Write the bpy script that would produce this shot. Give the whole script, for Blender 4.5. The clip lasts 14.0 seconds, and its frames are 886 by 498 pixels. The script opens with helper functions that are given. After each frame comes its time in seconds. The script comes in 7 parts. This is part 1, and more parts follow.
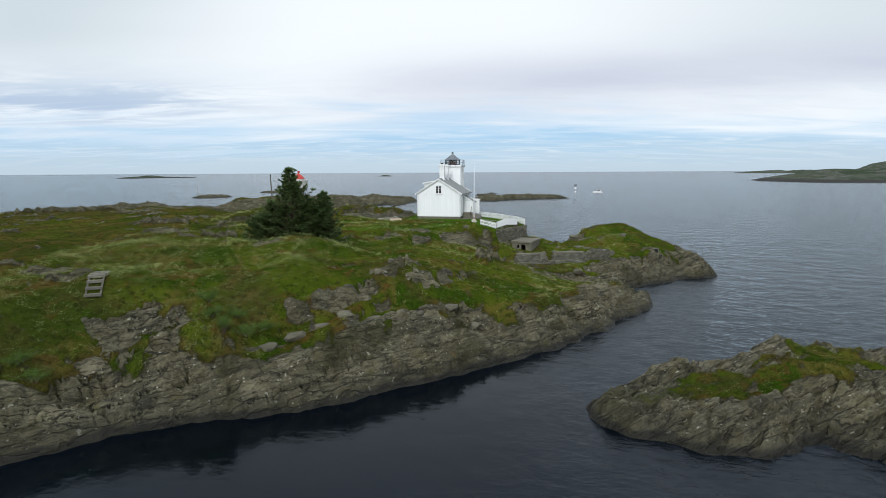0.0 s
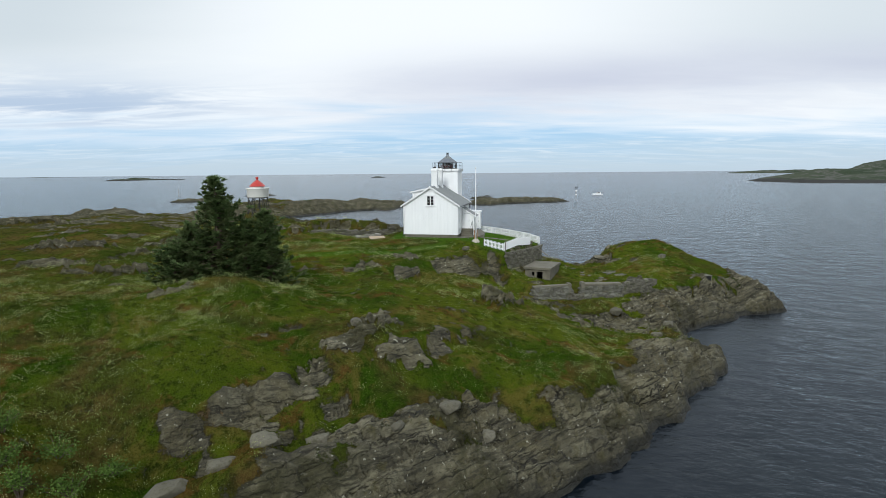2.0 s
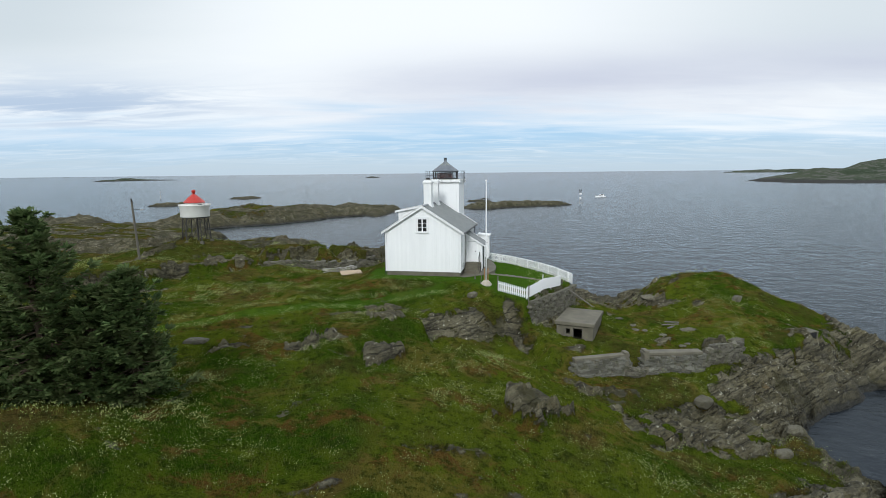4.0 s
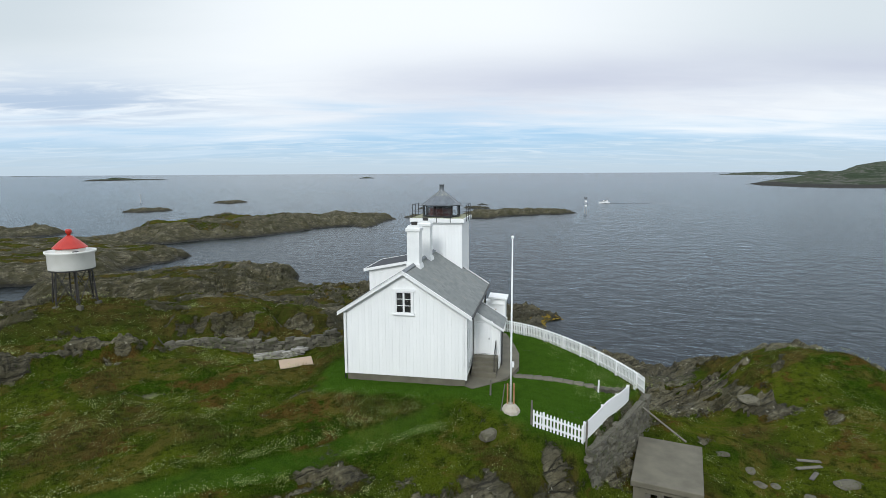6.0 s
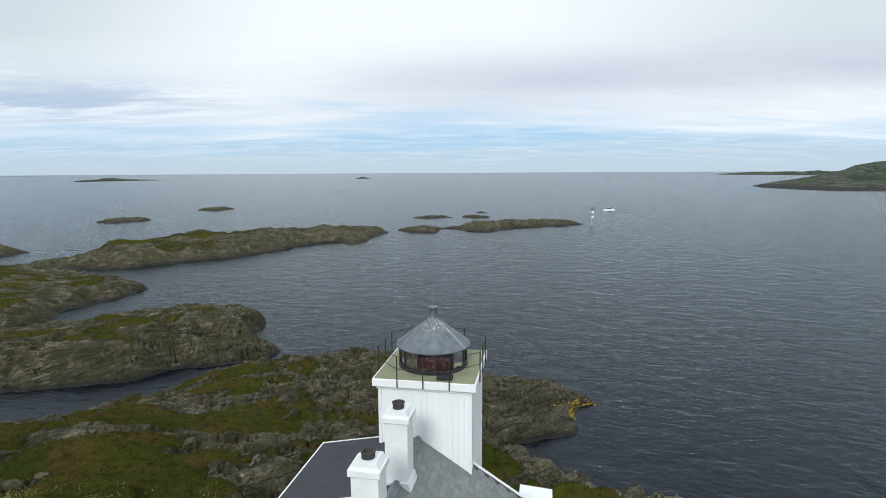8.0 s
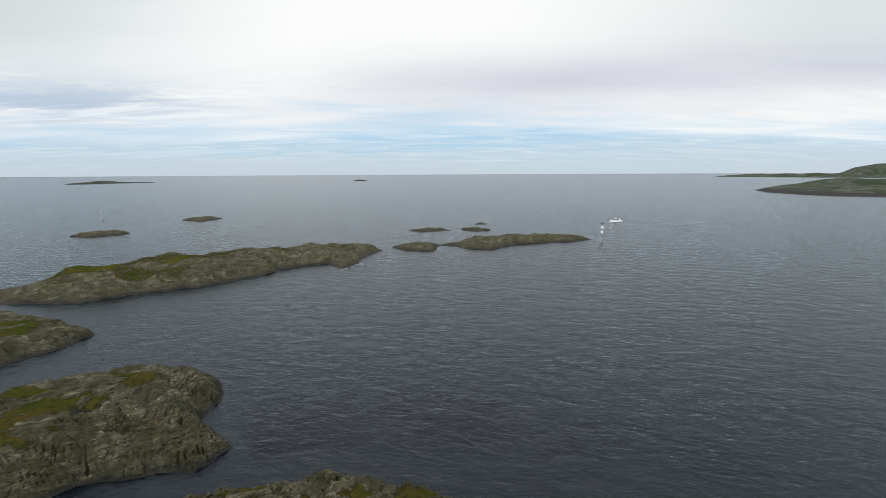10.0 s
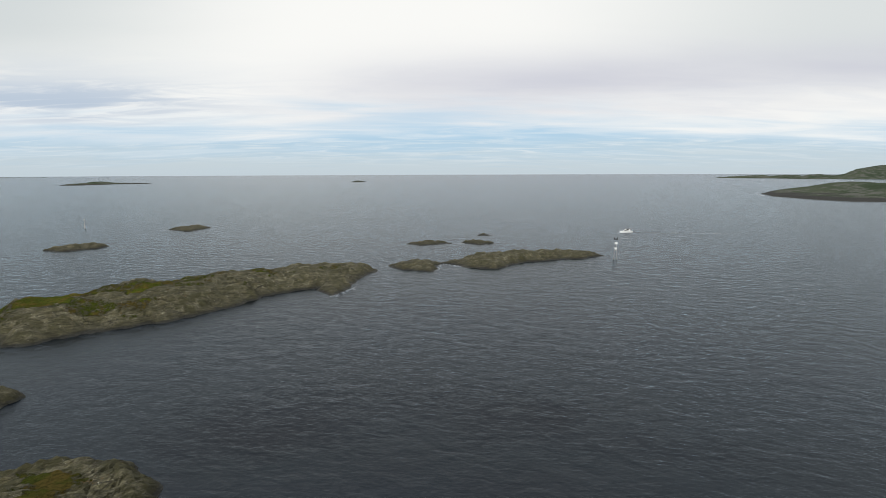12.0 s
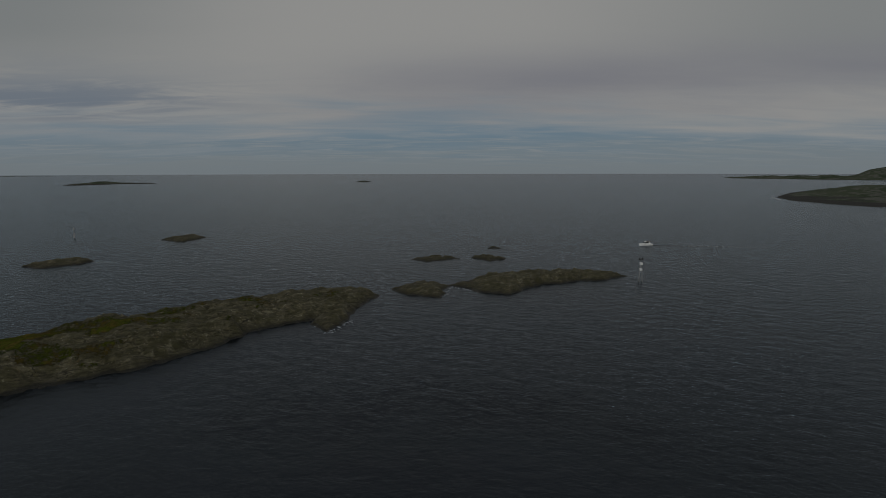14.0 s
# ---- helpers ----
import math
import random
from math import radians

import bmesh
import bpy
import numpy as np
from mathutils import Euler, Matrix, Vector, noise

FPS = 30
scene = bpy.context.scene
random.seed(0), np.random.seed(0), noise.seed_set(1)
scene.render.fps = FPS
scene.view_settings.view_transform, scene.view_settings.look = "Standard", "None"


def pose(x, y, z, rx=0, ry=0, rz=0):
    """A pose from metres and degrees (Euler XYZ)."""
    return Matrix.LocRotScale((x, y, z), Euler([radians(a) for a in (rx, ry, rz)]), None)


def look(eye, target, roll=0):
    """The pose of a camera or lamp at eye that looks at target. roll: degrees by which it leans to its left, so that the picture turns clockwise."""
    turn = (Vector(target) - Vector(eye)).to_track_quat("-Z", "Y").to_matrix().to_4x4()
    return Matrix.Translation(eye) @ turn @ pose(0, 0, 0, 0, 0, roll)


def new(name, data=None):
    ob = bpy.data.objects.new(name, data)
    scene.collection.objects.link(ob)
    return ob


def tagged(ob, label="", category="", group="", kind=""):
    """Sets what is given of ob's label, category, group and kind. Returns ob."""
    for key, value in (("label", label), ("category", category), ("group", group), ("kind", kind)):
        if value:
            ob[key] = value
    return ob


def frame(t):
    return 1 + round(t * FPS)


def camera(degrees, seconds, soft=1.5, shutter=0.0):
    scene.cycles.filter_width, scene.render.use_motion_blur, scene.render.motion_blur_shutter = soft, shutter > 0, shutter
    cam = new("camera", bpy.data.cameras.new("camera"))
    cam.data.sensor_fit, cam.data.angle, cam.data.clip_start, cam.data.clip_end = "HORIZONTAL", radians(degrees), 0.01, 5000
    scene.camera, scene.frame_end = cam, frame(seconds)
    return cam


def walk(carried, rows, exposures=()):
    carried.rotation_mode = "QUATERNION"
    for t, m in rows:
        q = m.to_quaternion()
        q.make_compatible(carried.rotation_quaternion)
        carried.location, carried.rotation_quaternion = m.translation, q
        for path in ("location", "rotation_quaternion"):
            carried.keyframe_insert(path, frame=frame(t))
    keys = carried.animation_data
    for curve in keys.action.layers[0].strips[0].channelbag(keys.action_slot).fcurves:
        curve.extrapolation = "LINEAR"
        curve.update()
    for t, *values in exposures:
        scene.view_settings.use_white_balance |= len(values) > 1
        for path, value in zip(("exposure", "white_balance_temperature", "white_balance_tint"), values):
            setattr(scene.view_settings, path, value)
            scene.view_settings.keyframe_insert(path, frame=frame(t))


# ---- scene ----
cam = camera(78.0, 14.0, soft=0.8)
PATH = [
    (0, (0.374, -87.418, 15.895), (0.38, -85.438, 15.616), -0.3),
    (0.5, (0.335, -82.832, 16.049), (0.346, -80.852, 15.767), -0.3),
    (1, (0.334, -78.173, 16.118), (0.351, -76.193, 15.839), -0.4),
    (1.5, (0.403, -73.417, 16.342), (0.425, -71.437, 16.063), -0.4),
    (2, (0.486, -68.656, 16.547), (0.516, -66.676, 16.271), -0.5),
    (2.5, (0.585, -63.882, 17.012), (0.615, -61.902, 16.726), -0.3),
    (3, (0.615, -59.165, 17.257), (0.651, -57.185, 16.977), -0.4),
    (5.5, (1.0, -34.327, 19.408), (1.061, -32.347, 19.131), -0.4),
    (6, (1.209, -29.58, 20.192), (1.274, -27.601, 19.915), -0.3),
    (6.5, (1.443, -24.818, 21.206), (1.512, -22.838, 20.927), -0.5),
    (7, (1.671, -20.137, 22.313), (1.742, -18.158, 22.034), -0.4),
    (7.5, (1.931, -15.284, 23.394), (2.003, -13.305, 23.114), -0.4),
    (8, (2.036, -10.795, 24.485), (2.112, -8.817, 24.204), -0.3),
    (8.2, (2.012, -8.861, 24.889), (2.093, -6.883, 24.609), -0.2),
    (10.3, (2.557, 9.851, 29.478), (2.644, 11.829, 29.201), -0.3),
    (10.5, (2.622, 11.609, 29.900), (2.710, 13.588, 29.623), -0.3),
    (11, (2.777, 16.012, 30.947), (2.865, 17.990, 30.668), -0.3),
    (11.5, (2.741, 20.516, 32.024), (2.829, 22.495, 31.746), -0.3),
    (12, (2.646, 25.132, 33.145), (2.735, 27.110, 32.867), -0.2),
    (12.5, (2.541, 29.801, 34.331), (2.627, 31.780, 34.053), -0.2),
    (13, (2.485, 34.450, 35.560), (2.565, 36.429, 35.280), -0.2),
    (13.5, (2.468, 39.108, 36.852), (2.540, 41.087, 36.570), -0.2),
    (14, (2.496, 43.781, 38.170), (2.565, 45.759, 37.887), -0.1),
]
walk(cam, [(t, look(eye, target, roll)) for t, eye, target, roll in PATH],
     exposures=[(0, -0.04, 6150, 8), (8, -0.04, 6150, 8), (10.5, -0.05, 6600, 9), (12.3, -0.12, 6650, 9), (12.5, -0.28, 6650, 9), (12.75, -0.46, 6650, 9), (13, -0.72, 6650, 9), (13.5, -1.28, 6650, 9), (14, -1.94, 6650, 9)])
# sky: broken overcast, white overhead, blue slots low over the sea
SUN_EL, SUN_AZ = 34, 197
world = bpy.data.worlds.new("sky")
scene.world = world
world.use_nodes = True
wn, wl = world.node_tree.nodes, world.node_tree.links
wn.clear()
w_out = wn.new("ShaderNodeOutputWorld")
w_bg = wn.new("ShaderNodeBackground")
w_bg.inputs["Strength"].default_value = 1.0
wl.new(w_bg.outputs[0], w_out.inputs[0])
sky = wn.new("ShaderNodeTexSky")
sky.sky_type = "NISHITA"
sky.sun_disc = False
sky.sun_elevation = radians(SUN_EL)
sky.sun_rotation = radians(SUN_AZ)
sky.air_density, sky.dust_density, sky.ozone_density = 1.0, 1.2, 1.5


def wmath(op, a, b=None, c=None, clamp=False):
    n = wn.new("ShaderNodeMath")
    n.operation, n.use_clamp = op, clamp
    for k, v in enumerate((a, b, c)):
        if v is None:
            continue
        if isinstance(v, (int, float)):
            n.inputs[k].default_value = v
        else:
            wl.new(v, n.inputs[k])
    return n.outputs[0]


def wmix(fac, a, b):
    n = wn.new("ShaderNodeMix")
    n.data_type = "RGBA"
    for k, v in ((0, fac), (6, a), (7, b)):
        if isinstance(v, tuple):
            n.inputs[k].default_value = (*v, 1)
        elif isinstance(v, (int, float)):
            n.inputs[k].default_value = v
        else:
            wl.new(v, n.inputs[k])
    return n.outputs[2]


def wramp(fac, a, b):
    n = wn.new("ShaderNodeMapRange")
    n.interpolation_type = "SMOOTHSTEP"
    wl.new(fac, n.inputs[0])
    n.inputs[1].default_value, n.inputs[2].default_value = a, b
    return n.outputs[0]


def wnoise(vec, scale, detail, rough=0.55, distort=0.0):
    n = wn.new("ShaderNodeTexNoise")
    wl.new(vec, n.inputs["Vector"])
    n.inputs["Scale"].default_value = scale
    n.inputs["Detail"].default_value = detail
    n.inputs["Roughness"].default_value = rough
    n.inputs["Distortion"].default_value = distort
    return n.outputs[0]


def wbell(v, centre, width):
    """A soft bell over one coordinate."""
    q = wmath("DIVIDE", wmath("SUBTRACT", v, centre), width)
    return wmath("EXPONENT", wmath("MULTIPLY", wmath("MULTIPLY", q, q), -1.0))


w_tc = wn.new("ShaderNodeTexCoord")
w_sep = wn.new("ShaderNodeSeparateXYZ")
wl.new(w_tc.outputs["Generated"], w_sep.inputs[0])
up = wmath("MAXIMUM", w_sep.outputs[2], 0.0)
flat = wmath("ADD", up, 0.085)
w_cmb = wn.new("ShaderNodeCombineXYZ")
wl.new(wmath("DIVIDE", w_sep.outputs[0], flat), w_cmb.inputs[0])
wl.new(wmath("DIVIDE", w_sep.outputs[1], flat), w_cmb.inputs[1])
w_map = wn.new("ShaderNodeMapping")
w_map.inputs["Scale"].default_value = (0.42, 1.0, 1.0)
w_map.inputs["Location"].default_value = (3.1, 1.7, 0.0)
w_map.inputs["Rotation"].default_value = (0, 0, radians(-6))
wl.new(w_cmb.outputs[0], w_map.inputs[0])
big = wnoise(w_map.outputs[0], 0.42, 6, 0.55, 0.3)
streak = wnoise(w_map.outputs[0], 1.3, 6, 0.52, 0.5)
wisp = wnoise(w_map.outputs[0], 2.5, 5, 0.58, 0.9)
# bearing (0 north over the sea, + east) and climb of the line of sight
north = wmath("MAXIMUM", w_sep.outputs[1], 0.2)
east = wmath("ADD", wmath("DIVIDE", w_sep.outputs[0], north), wmath("MULTIPLY", wmath("SUBTRACT", big, 0.5), 0.35))
climb = wmath("ADD", wmath("DIVIDE", up, north), wmath("MULTIPLY", wmath("SUBTRACT", streak, 0.5), 0.05))
climb = wmath("ADD", climb, wmath("MULTIPLY", wmath("SUBTRACT", big, 0.5), 0.06))
# clear air low down, deepest blue a few degrees over the sea ahead
clear = wn.new("ShaderNodeVectorMath")
clear.operation = "SCALE"
clear.inputs["Scale"].default_value = 0.11
wl.new(sky.outputs[0], clear.inputs[0])
low_air = wmix(wramp(climb, 0.0, 0.075), (0.62, 0.73, 0.82), (0.44, 0.67, 0.9))
blue = wmix(0.12, low_air, clear.outputs[0])
# the closed deck: white, with a grey belly rising to the east and grey streaks in the west
slant = wmath("SUBTRACT", climb, wmath("MULTIPLY", east, 0.045))
belly = wmath("MULTIPLY", wbell(slant, 0.15, 0.05), wramp(east, -0.4, 0.25))
belly = wmath("MULTIPLY", belly, wmath("ADD", wmath("MULTIPLY", wramp(big, 0.3, 0.65), 0.5), 0.55))
west = wmath("MULTIPLY", wbell(climb, 0.125, 0.05), wramp(east, -0.15, -0.6))
west = wmath("MULTIPLY", west, wmath("ADD", wmath("MULTIPLY", wramp(wmath("ADD", wmath("MULTIPLY", streak, 0.5), wmath("MULTIPLY", wisp, 0.5)), 0.4, 0.57), 1.0), 0.15))
corner = wmath("MULTIPLY", wramp(climb, 0.1, 0.26), wmath("ADD", wramp(east, -0.18, -0.75), wmath("MULTIPLY", wramp(east, 0.1, 0.8), 0.8)))
veil = wmath("MULTIPLY", wbell(climb, 0.13, 0.05), 0.3)
cloud = wmix(wmath("MULTIPLY", corner, 0.85, None, True), (1.0, 1.01, 1.01), (0.64, 0.7, 0.73))
cloud = wmix(wmath("MULTIPLY", veil, wramp(wisp, 0.35, 0.7)), cloud, (0.7, 0.76, 0.86))
cloud = wmix(wmath("MULTIPLY", belly, 0.8, None, True), cloud, (0.6, 0.62, 0.73))
cloud = wmix(wmath("MULTIPLY", west, 0.85, None, True), cloud, (0.52, 0.62, 0.76))
# cover: torn streaks near the sea, closed higher up
torn = wmath("ADD", wmath("MULTIPLY", wmath("SUBTRACT", streak, 0.5), 0.1), wmath("MULTIPLY", wmath("SUBTRACT", wisp, 0.5), 0.02))
gap = wmath("MULTIPLY", wbell(east, 0.1, 0.34), 0.03)
cover = wramp(wmath("SUBTRACT", wmath("ADD", climb, torn), gap), 0.02, 0.115)
cover = wmath("MAXIMUM", cover, wmath("MULTIPLY", wramp(wisp, 0.42, 0.72), wmath("MULTIPLY", wramp(climb, 0.0, 0.05), 0.45)))
cloud = wmix(wramp(up, 0.4, 0.75), cloud, (1.12, 1.18, 1.27))
wl.new(wmix(cover, blue, cloud), w_bg.inputs["Color"])

sun = new("sun", bpy.data.lights.new("sun", "SUN"))
sun.data.energy, sun.data.angle, sun.data.color = 2.0, radians(14), (1.0, 0.985, 0.95)
sun_dir = Vector((math.sin(radians(SUN_AZ)) * math.cos(radians(SUN_EL)), math.cos(radians(SUN_AZ)) * math.cos(radians(SUN_EL)), math.sin(radians(SUN_EL))))
sun.matrix_world = look(tuple(sun_dir * 100), (0, 0, 0))


# ---- materials ----
class Nodes:
    """Short hand for building one node material."""

    def __init__(self, name):
        self.m = bpy.data.materials.new(name)
        self.m.use_nodes = True
        self.n, self.l = self.m.node_tree.nodes, self.m.node_tree.links
        self.b = self.n["Principled BSDF"]
        self.tc = None

    def put(self, socket, v):
        if isinstance(v, tuple):
            socket.default_value = (*v, 1) if len(v) == 3 and socket.type == "RGBA" else v
        elif isinstance(v, (int, float)):
            socket.default_value = v
        else:
            self.l.new(v, socket)

    def obj(self):
        if not self.tc:
            self.tc = self.n.new("ShaderNodeTexCoord")
        return self.tc.outputs["Object"]

    def world(self):
        g = self.n.new("ShaderNodeNewGeometry")
        return g.outputs["Position"]

    def mapping(self, vec, scale=(1, 1, 1), rot=(0, 0, 0), loc=(0, 0, 0)):
        n = self.n.new("ShaderNodeMapping")
        self.l.new(vec, n.inputs[0])
        n.inputs["Scale"].default_value, n.inputs["Rotation"].default_value, n.inputs["Location"].default_value = scale, rot, loc
        return n.outputs[0]

    def noise(self, vec, scale, detail=4, rough=0.55, distort=0.0):
        n = self.n.new("ShaderNodeTexNoise")
        self.l.new(vec, n.inputs["Vector"])
        for k, v in (("Scale", scale), ("Detail", detail), ("Roughness", rough), ("Distortion", distort)):
            n.inputs[k].default_value = v
        return n.outputs[0]

    def voronoi(self, vec, scale, feature="F1"):
        n = self.n.new("ShaderNodeTexVoronoi")
        n.feature = feature
        self.l.new(vec, n.inputs["Vector"])
        n.inputs["Scale"].default_value = scale
        return n.outputs["Distance"]

    def math(self, op, a, b=0.0, clamp=False):
        n = self.n.new("ShaderNodeMath")
        n.operation, n.use_clamp = op, clamp
        self.put(n.inputs[0], a), self.put(n.inputs[1], b)
        return n.outputs[0]

    def step(self, v, a, b):
        n = self.n.new("ShaderNodeMapRange")
        n.interpolation_type = "SMOOTHSTEP"
        self.l.new(v, n.inputs[0])
        n.inputs[1].default_value, n.inputs[2].default_value = a, b
        return n.outputs[0]

    def mix(self, fac, a, b, blend="MIX"):
        n = self.n.new("ShaderNodeMix")
        n.data_type, n.blend_type = "RGBA", blend
        self.put(n.inputs[0], fac), self.put(n.inputs[6], a), self.put(n.inputs[7], b)
        return n.outputs[2]

    def attr(self, name):
        n = self.n.new("ShaderNodeAttribute")
        n.attribute_name = name
        return n.outputs["Fac"]

    def random(self):
        return self.n.new("ShaderNodeObjectInfo").outputs["Random"]

    def island(self):
        return self.n.new("ShaderNodeNewGeometry").outputs["Random Per Island"]

    def z(self, vec):
        n = self.n.new("ShaderNodeSeparateXYZ")
        self.l.new(vec, n.inputs[0])
        return n.outputs[2]

    def bump(self, height, strength, distance, below=None):
        n = self.n.new("ShaderNodeBump")
        n.inputs["Strength"].default_value, n.inputs["Distance"].default_value = strength, distance
        self.l.new(height, n.inputs["Height"])
        if below:
            self.l.new(below, n.inputs["Normal"])
        self.l.new(n.outputs[0], self.b.inputs["Normal"])
        return n.outputs[0]

    def done(self, color=None, rough=None, metal=None):
        for k, v in (("Base Color", color), ("Roughness", rough), ("Metallic", metal)):
            if v is not None:
                self.put(self.b.inputs[k], v)
        return self.m


def surface(name, a, b, rough=0.6, scale=3.0, fine=40.0, bump=0.15, depth=0.01, metal=0.0, stain=None, stretch=(1, 1, 1), vary=0.0):
    """A plain painted, cast or weathered surface: two colours mixed at two scales, stains, fine relief."""
    k = Nodes(name)
    p = k.mapping(k.obj(), stretch)
    broad, grain = k.noise(p, scale, 5), k.noise(p, fine, 4)
    col = k.mix(k.step(broad, 0.3, 0.7), a, b)
    col = k.mix(k.math("MULTIPLY", grain, 0.35), col, tuple(v * 0.75 for v in a))
    if stain:
        col = k.mix(k.math("MULTIPLY", k.step(k.noise(p, scale * 2.3, 6, 0.65, 0.6), 0.58, 0.72), 0.8), col, stain)
    if vary:
        f = k.math("ADD", k.math("MULTIPLY", k.random(), vary), 1 - vary / 2)
        col = k.mix(1.0, col, f, "MULTIPLY")
    k.bump(grain, bump, depth)
    return k.done(col, rough, metal)


def turf_colour(k, p):
    """Turf in drifts of green, straw, olive and rusty heath."""
    m1, m2, m3 = k.noise(p, 0.13, 5, 0.6, 0.6), k.noise(k.mapping(p, (1, 1, 1), (0, 0, 0), (31, 7, 3)), 0.24, 6, 0.65, 0.8), k.noise(p, 1.7, 7, 0.72)
    turf = k.mix(k.step(m1, 0.4, 0.6), (0.03, 0.066, 0.004), (0.085, 0.112, 0.009))
    turf = k.mix(k.math("MULTIPLY", k.step(m2, 0.5, 0.6), 0.7), turf, (0.145, 0.112, 0.026))
    turf = k.mix(k.math("MULTIPLY", k.step(k.noise(p, 0.33, 6, 0.7, 0.4), 0.54, 0.63), 0.8), turf, (0.115, 0.055, 0.018))
    turf = k.mix(k.math("MULTIPLY", k.step(m3, 0.46, 0.64), 0.8), turf, (0.02, 0.034, 0.005))
    m4 = k.noise(p, 11.0, 5, 0.8)
    turf = k.mix(k.math("MULTIPLY", k.step(m4, 0.52, 0.68), 0.55), turf, (0.14, 0.15, 0.04))
    turf = k.mix(k.math("MULTIPLY", k.step(m4, 0.48, 0.36), 0.65), turf, (0.014, 0.02, 0.005))
    return turf, m2, m3, m4


def grass_material():
    k = Nodes("grass_blades")
    turf = turf_colour(k, k.world())[0]
    col = k.mix(k.math("MULTIPLY", k.island(), 0.5), turf, (0.1, 0.115, 0.022))
    k.b.inputs["Specular IOR Level"].default_value = 0.03
    return k.done(col, 0.75)


def ground_material():
    k = Nodes("turf_and_rock")
    p = k.world()
    rock, wet = k.attr("rock"), k.z(p)
    # rock: grey schist, bedded in tilted slabs, lichen, dark tide zone
    bed = k.n.new("ShaderNodeVectorMath")
    bed.operation = "DOT_PRODUCT"
    k.l.new(p, bed.inputs[0])
    bed.inputs[1].default_value = (-0.40, 0.61, 0.68)
    pull = k.n.new("ShaderNodeCombineXYZ")
    for i, v in enumerate((-0.40, 0.61, 0.68)):
        k.l.new(k.math("MULTIPLY", bed.outputs["Value"], v * 4.5), pull.inputs[i])
    mixv = k.n.new("ShaderNodeVectorMath")
    k.l.new(p, mixv.inputs[0]), k.l.new(pull.outputs[0], mixv.inputs[1])
    strike = k.mapping(mixv.outputs[0], (0.22, 0.22, 0.22))
    warp = k.n.new("ShaderNodeVectorMath")
    warp.operation = "MULTIPLY_ADD"
    wob = k.n.new("ShaderNodeTexNoise")
    k.l.new(p, wob.inputs["Vector"])
    wob.inputs["Scale"].default_value, wob.inputs["Detail"].default_value, wob.inputs["Roughness"].default_value = 0.8, 5, 0.6
    k.l.new(wob.outputs["Color"], warp.inputs[0])
    warp.inputs[1].default_value = (0.8, 0.8, 0.8)
    k.l.new(strike, warp.inputs[2])
    joint = k.voronoi(warp.outputs[0], 0.9, "DISTANCE_TO_EDGE")
    joint2 = k.voronoi(warp.outputs[0], 2.6, "DISTANCE_TO_EDGE")
    cell = k.n.new("ShaderNodeTexVoronoi")
    k.l.new(warp.outputs[0], cell.inputs["Vector"])
    cell.inputs["Scale"].default_value = 2.6
    tone = k.math("FRACT", k.math("MULTIPLY", k.z(cell.outputs["Color"]), 1.0))
    band = k.noise(strike, 1.0, 9, 0.66, 0.6)
    lump, fine = k.noise(p, 0.45, 6, 0.6), k.noise(p, 5.0, 8, 0.75)
    vein = k.noise(strike, 0.7, 5, 0.6, 1.4)
    broken = k.math("MULTIPLY", k.step(k.noise(p, 0.7, 4, 0.6), 0.4, 0.6), 0.05)
    crack = k.math("MINIMUM", k.math("MULTIPLY", joint, 0.7), k.math("ADD", k.math("MULTIPLY", joint2, 0.8), k.math("ADD", broken, 0.006)))
    crack = k.math("MINIMUM", crack, k.math("ADD", k.math("MULTIPLY", k.math("ABSOLUTE", k.math("SUBTRACT", vein, 0.5)), 2.5), broken))
    grey = k.mix(k.step(band, 0.36, 0.68), (0.06, 0.056, 0.04), (0.24, 0.225, 0.17))
    grey = k.mix(k.math("MULTIPLY", tone, 0.4), grey, (0.24, 0.225, 0.17))
    grey = k.mix(k.math("MULTIPLY", k.step(lump, 0.44, 0.64), 0.6), grey, (0.115, 0.1, 0.055))
    grey = k.mix(k.math("MULTIPLY", k.step(fine, 0.52, 0.66), 0.45), grey, (0.3, 0.285, 0.22))
    grey = k.mix(k.math("MULTIPLY", k.step(fine, 0.47, 0.34), 0.7), grey, (0.035, 0.033, 0.024))
    grey = k.mix(k.math("MULTIPLY", k.step(crack, 0.03, 0.004), k.math("ADD", k.math("MULTIPLY", k.step(k.noise(p, 0.5, 3), 0.4, 0.6), 0.6), 0.3)), grey, (0.014, 0.013, 0.01))
    gloom = k.step(k.noise(k.mapping(p, (1, 1, 1), (0, 0, 0), (5, 8, 2)), 0.3, 6, 0.62, 0.6), 0.5, 0.64)
    grey = k.mix(k.math("MULTIPLY", gloom, 0.6), grey, (0.06, 0.056, 0.04))
    blotch = k.step(k.noise(k.mapping(strike, (1, 1, 1), (0, 0, 0), (3, 1, 7)), 4.5, 6, 0.66, 0.5), 0.5, 0.62)
    grey = k.mix(k.math("MULTIPLY", blotch, 0.7), grey, (0.034, 0.031, 0.023))
    specks = k.step(k.noise(p, 3.2, 3, 0.5), 0.665, 0.69)
    grey = k.mix(k.math("MULTIPLY", specks, 0.8), grey, (0.5, 0.5, 0.46))
    lichen = k.step(k.noise(p, 0.9, 8, 0.72), 0.56, 0.66)
    grey = k.mix(k.math("MULTIPLY", lichen, 0.5), grey, (0.09, 0.085, 0.026))
    rust = k.step(k.noise(k.mapping(p, (1, 1, 1), (0, 0, 0), (9, 4, 2)), 0.55, 7, 0.7), 0.64, 0.7)
    moss = k.math("MULTIPLY", k.step(k.noise(p, 0.4, 7, 0.7, 0.5), 0.4, 0.56), k.math("MULTIPLY", k.attr("heath"), 0.9))
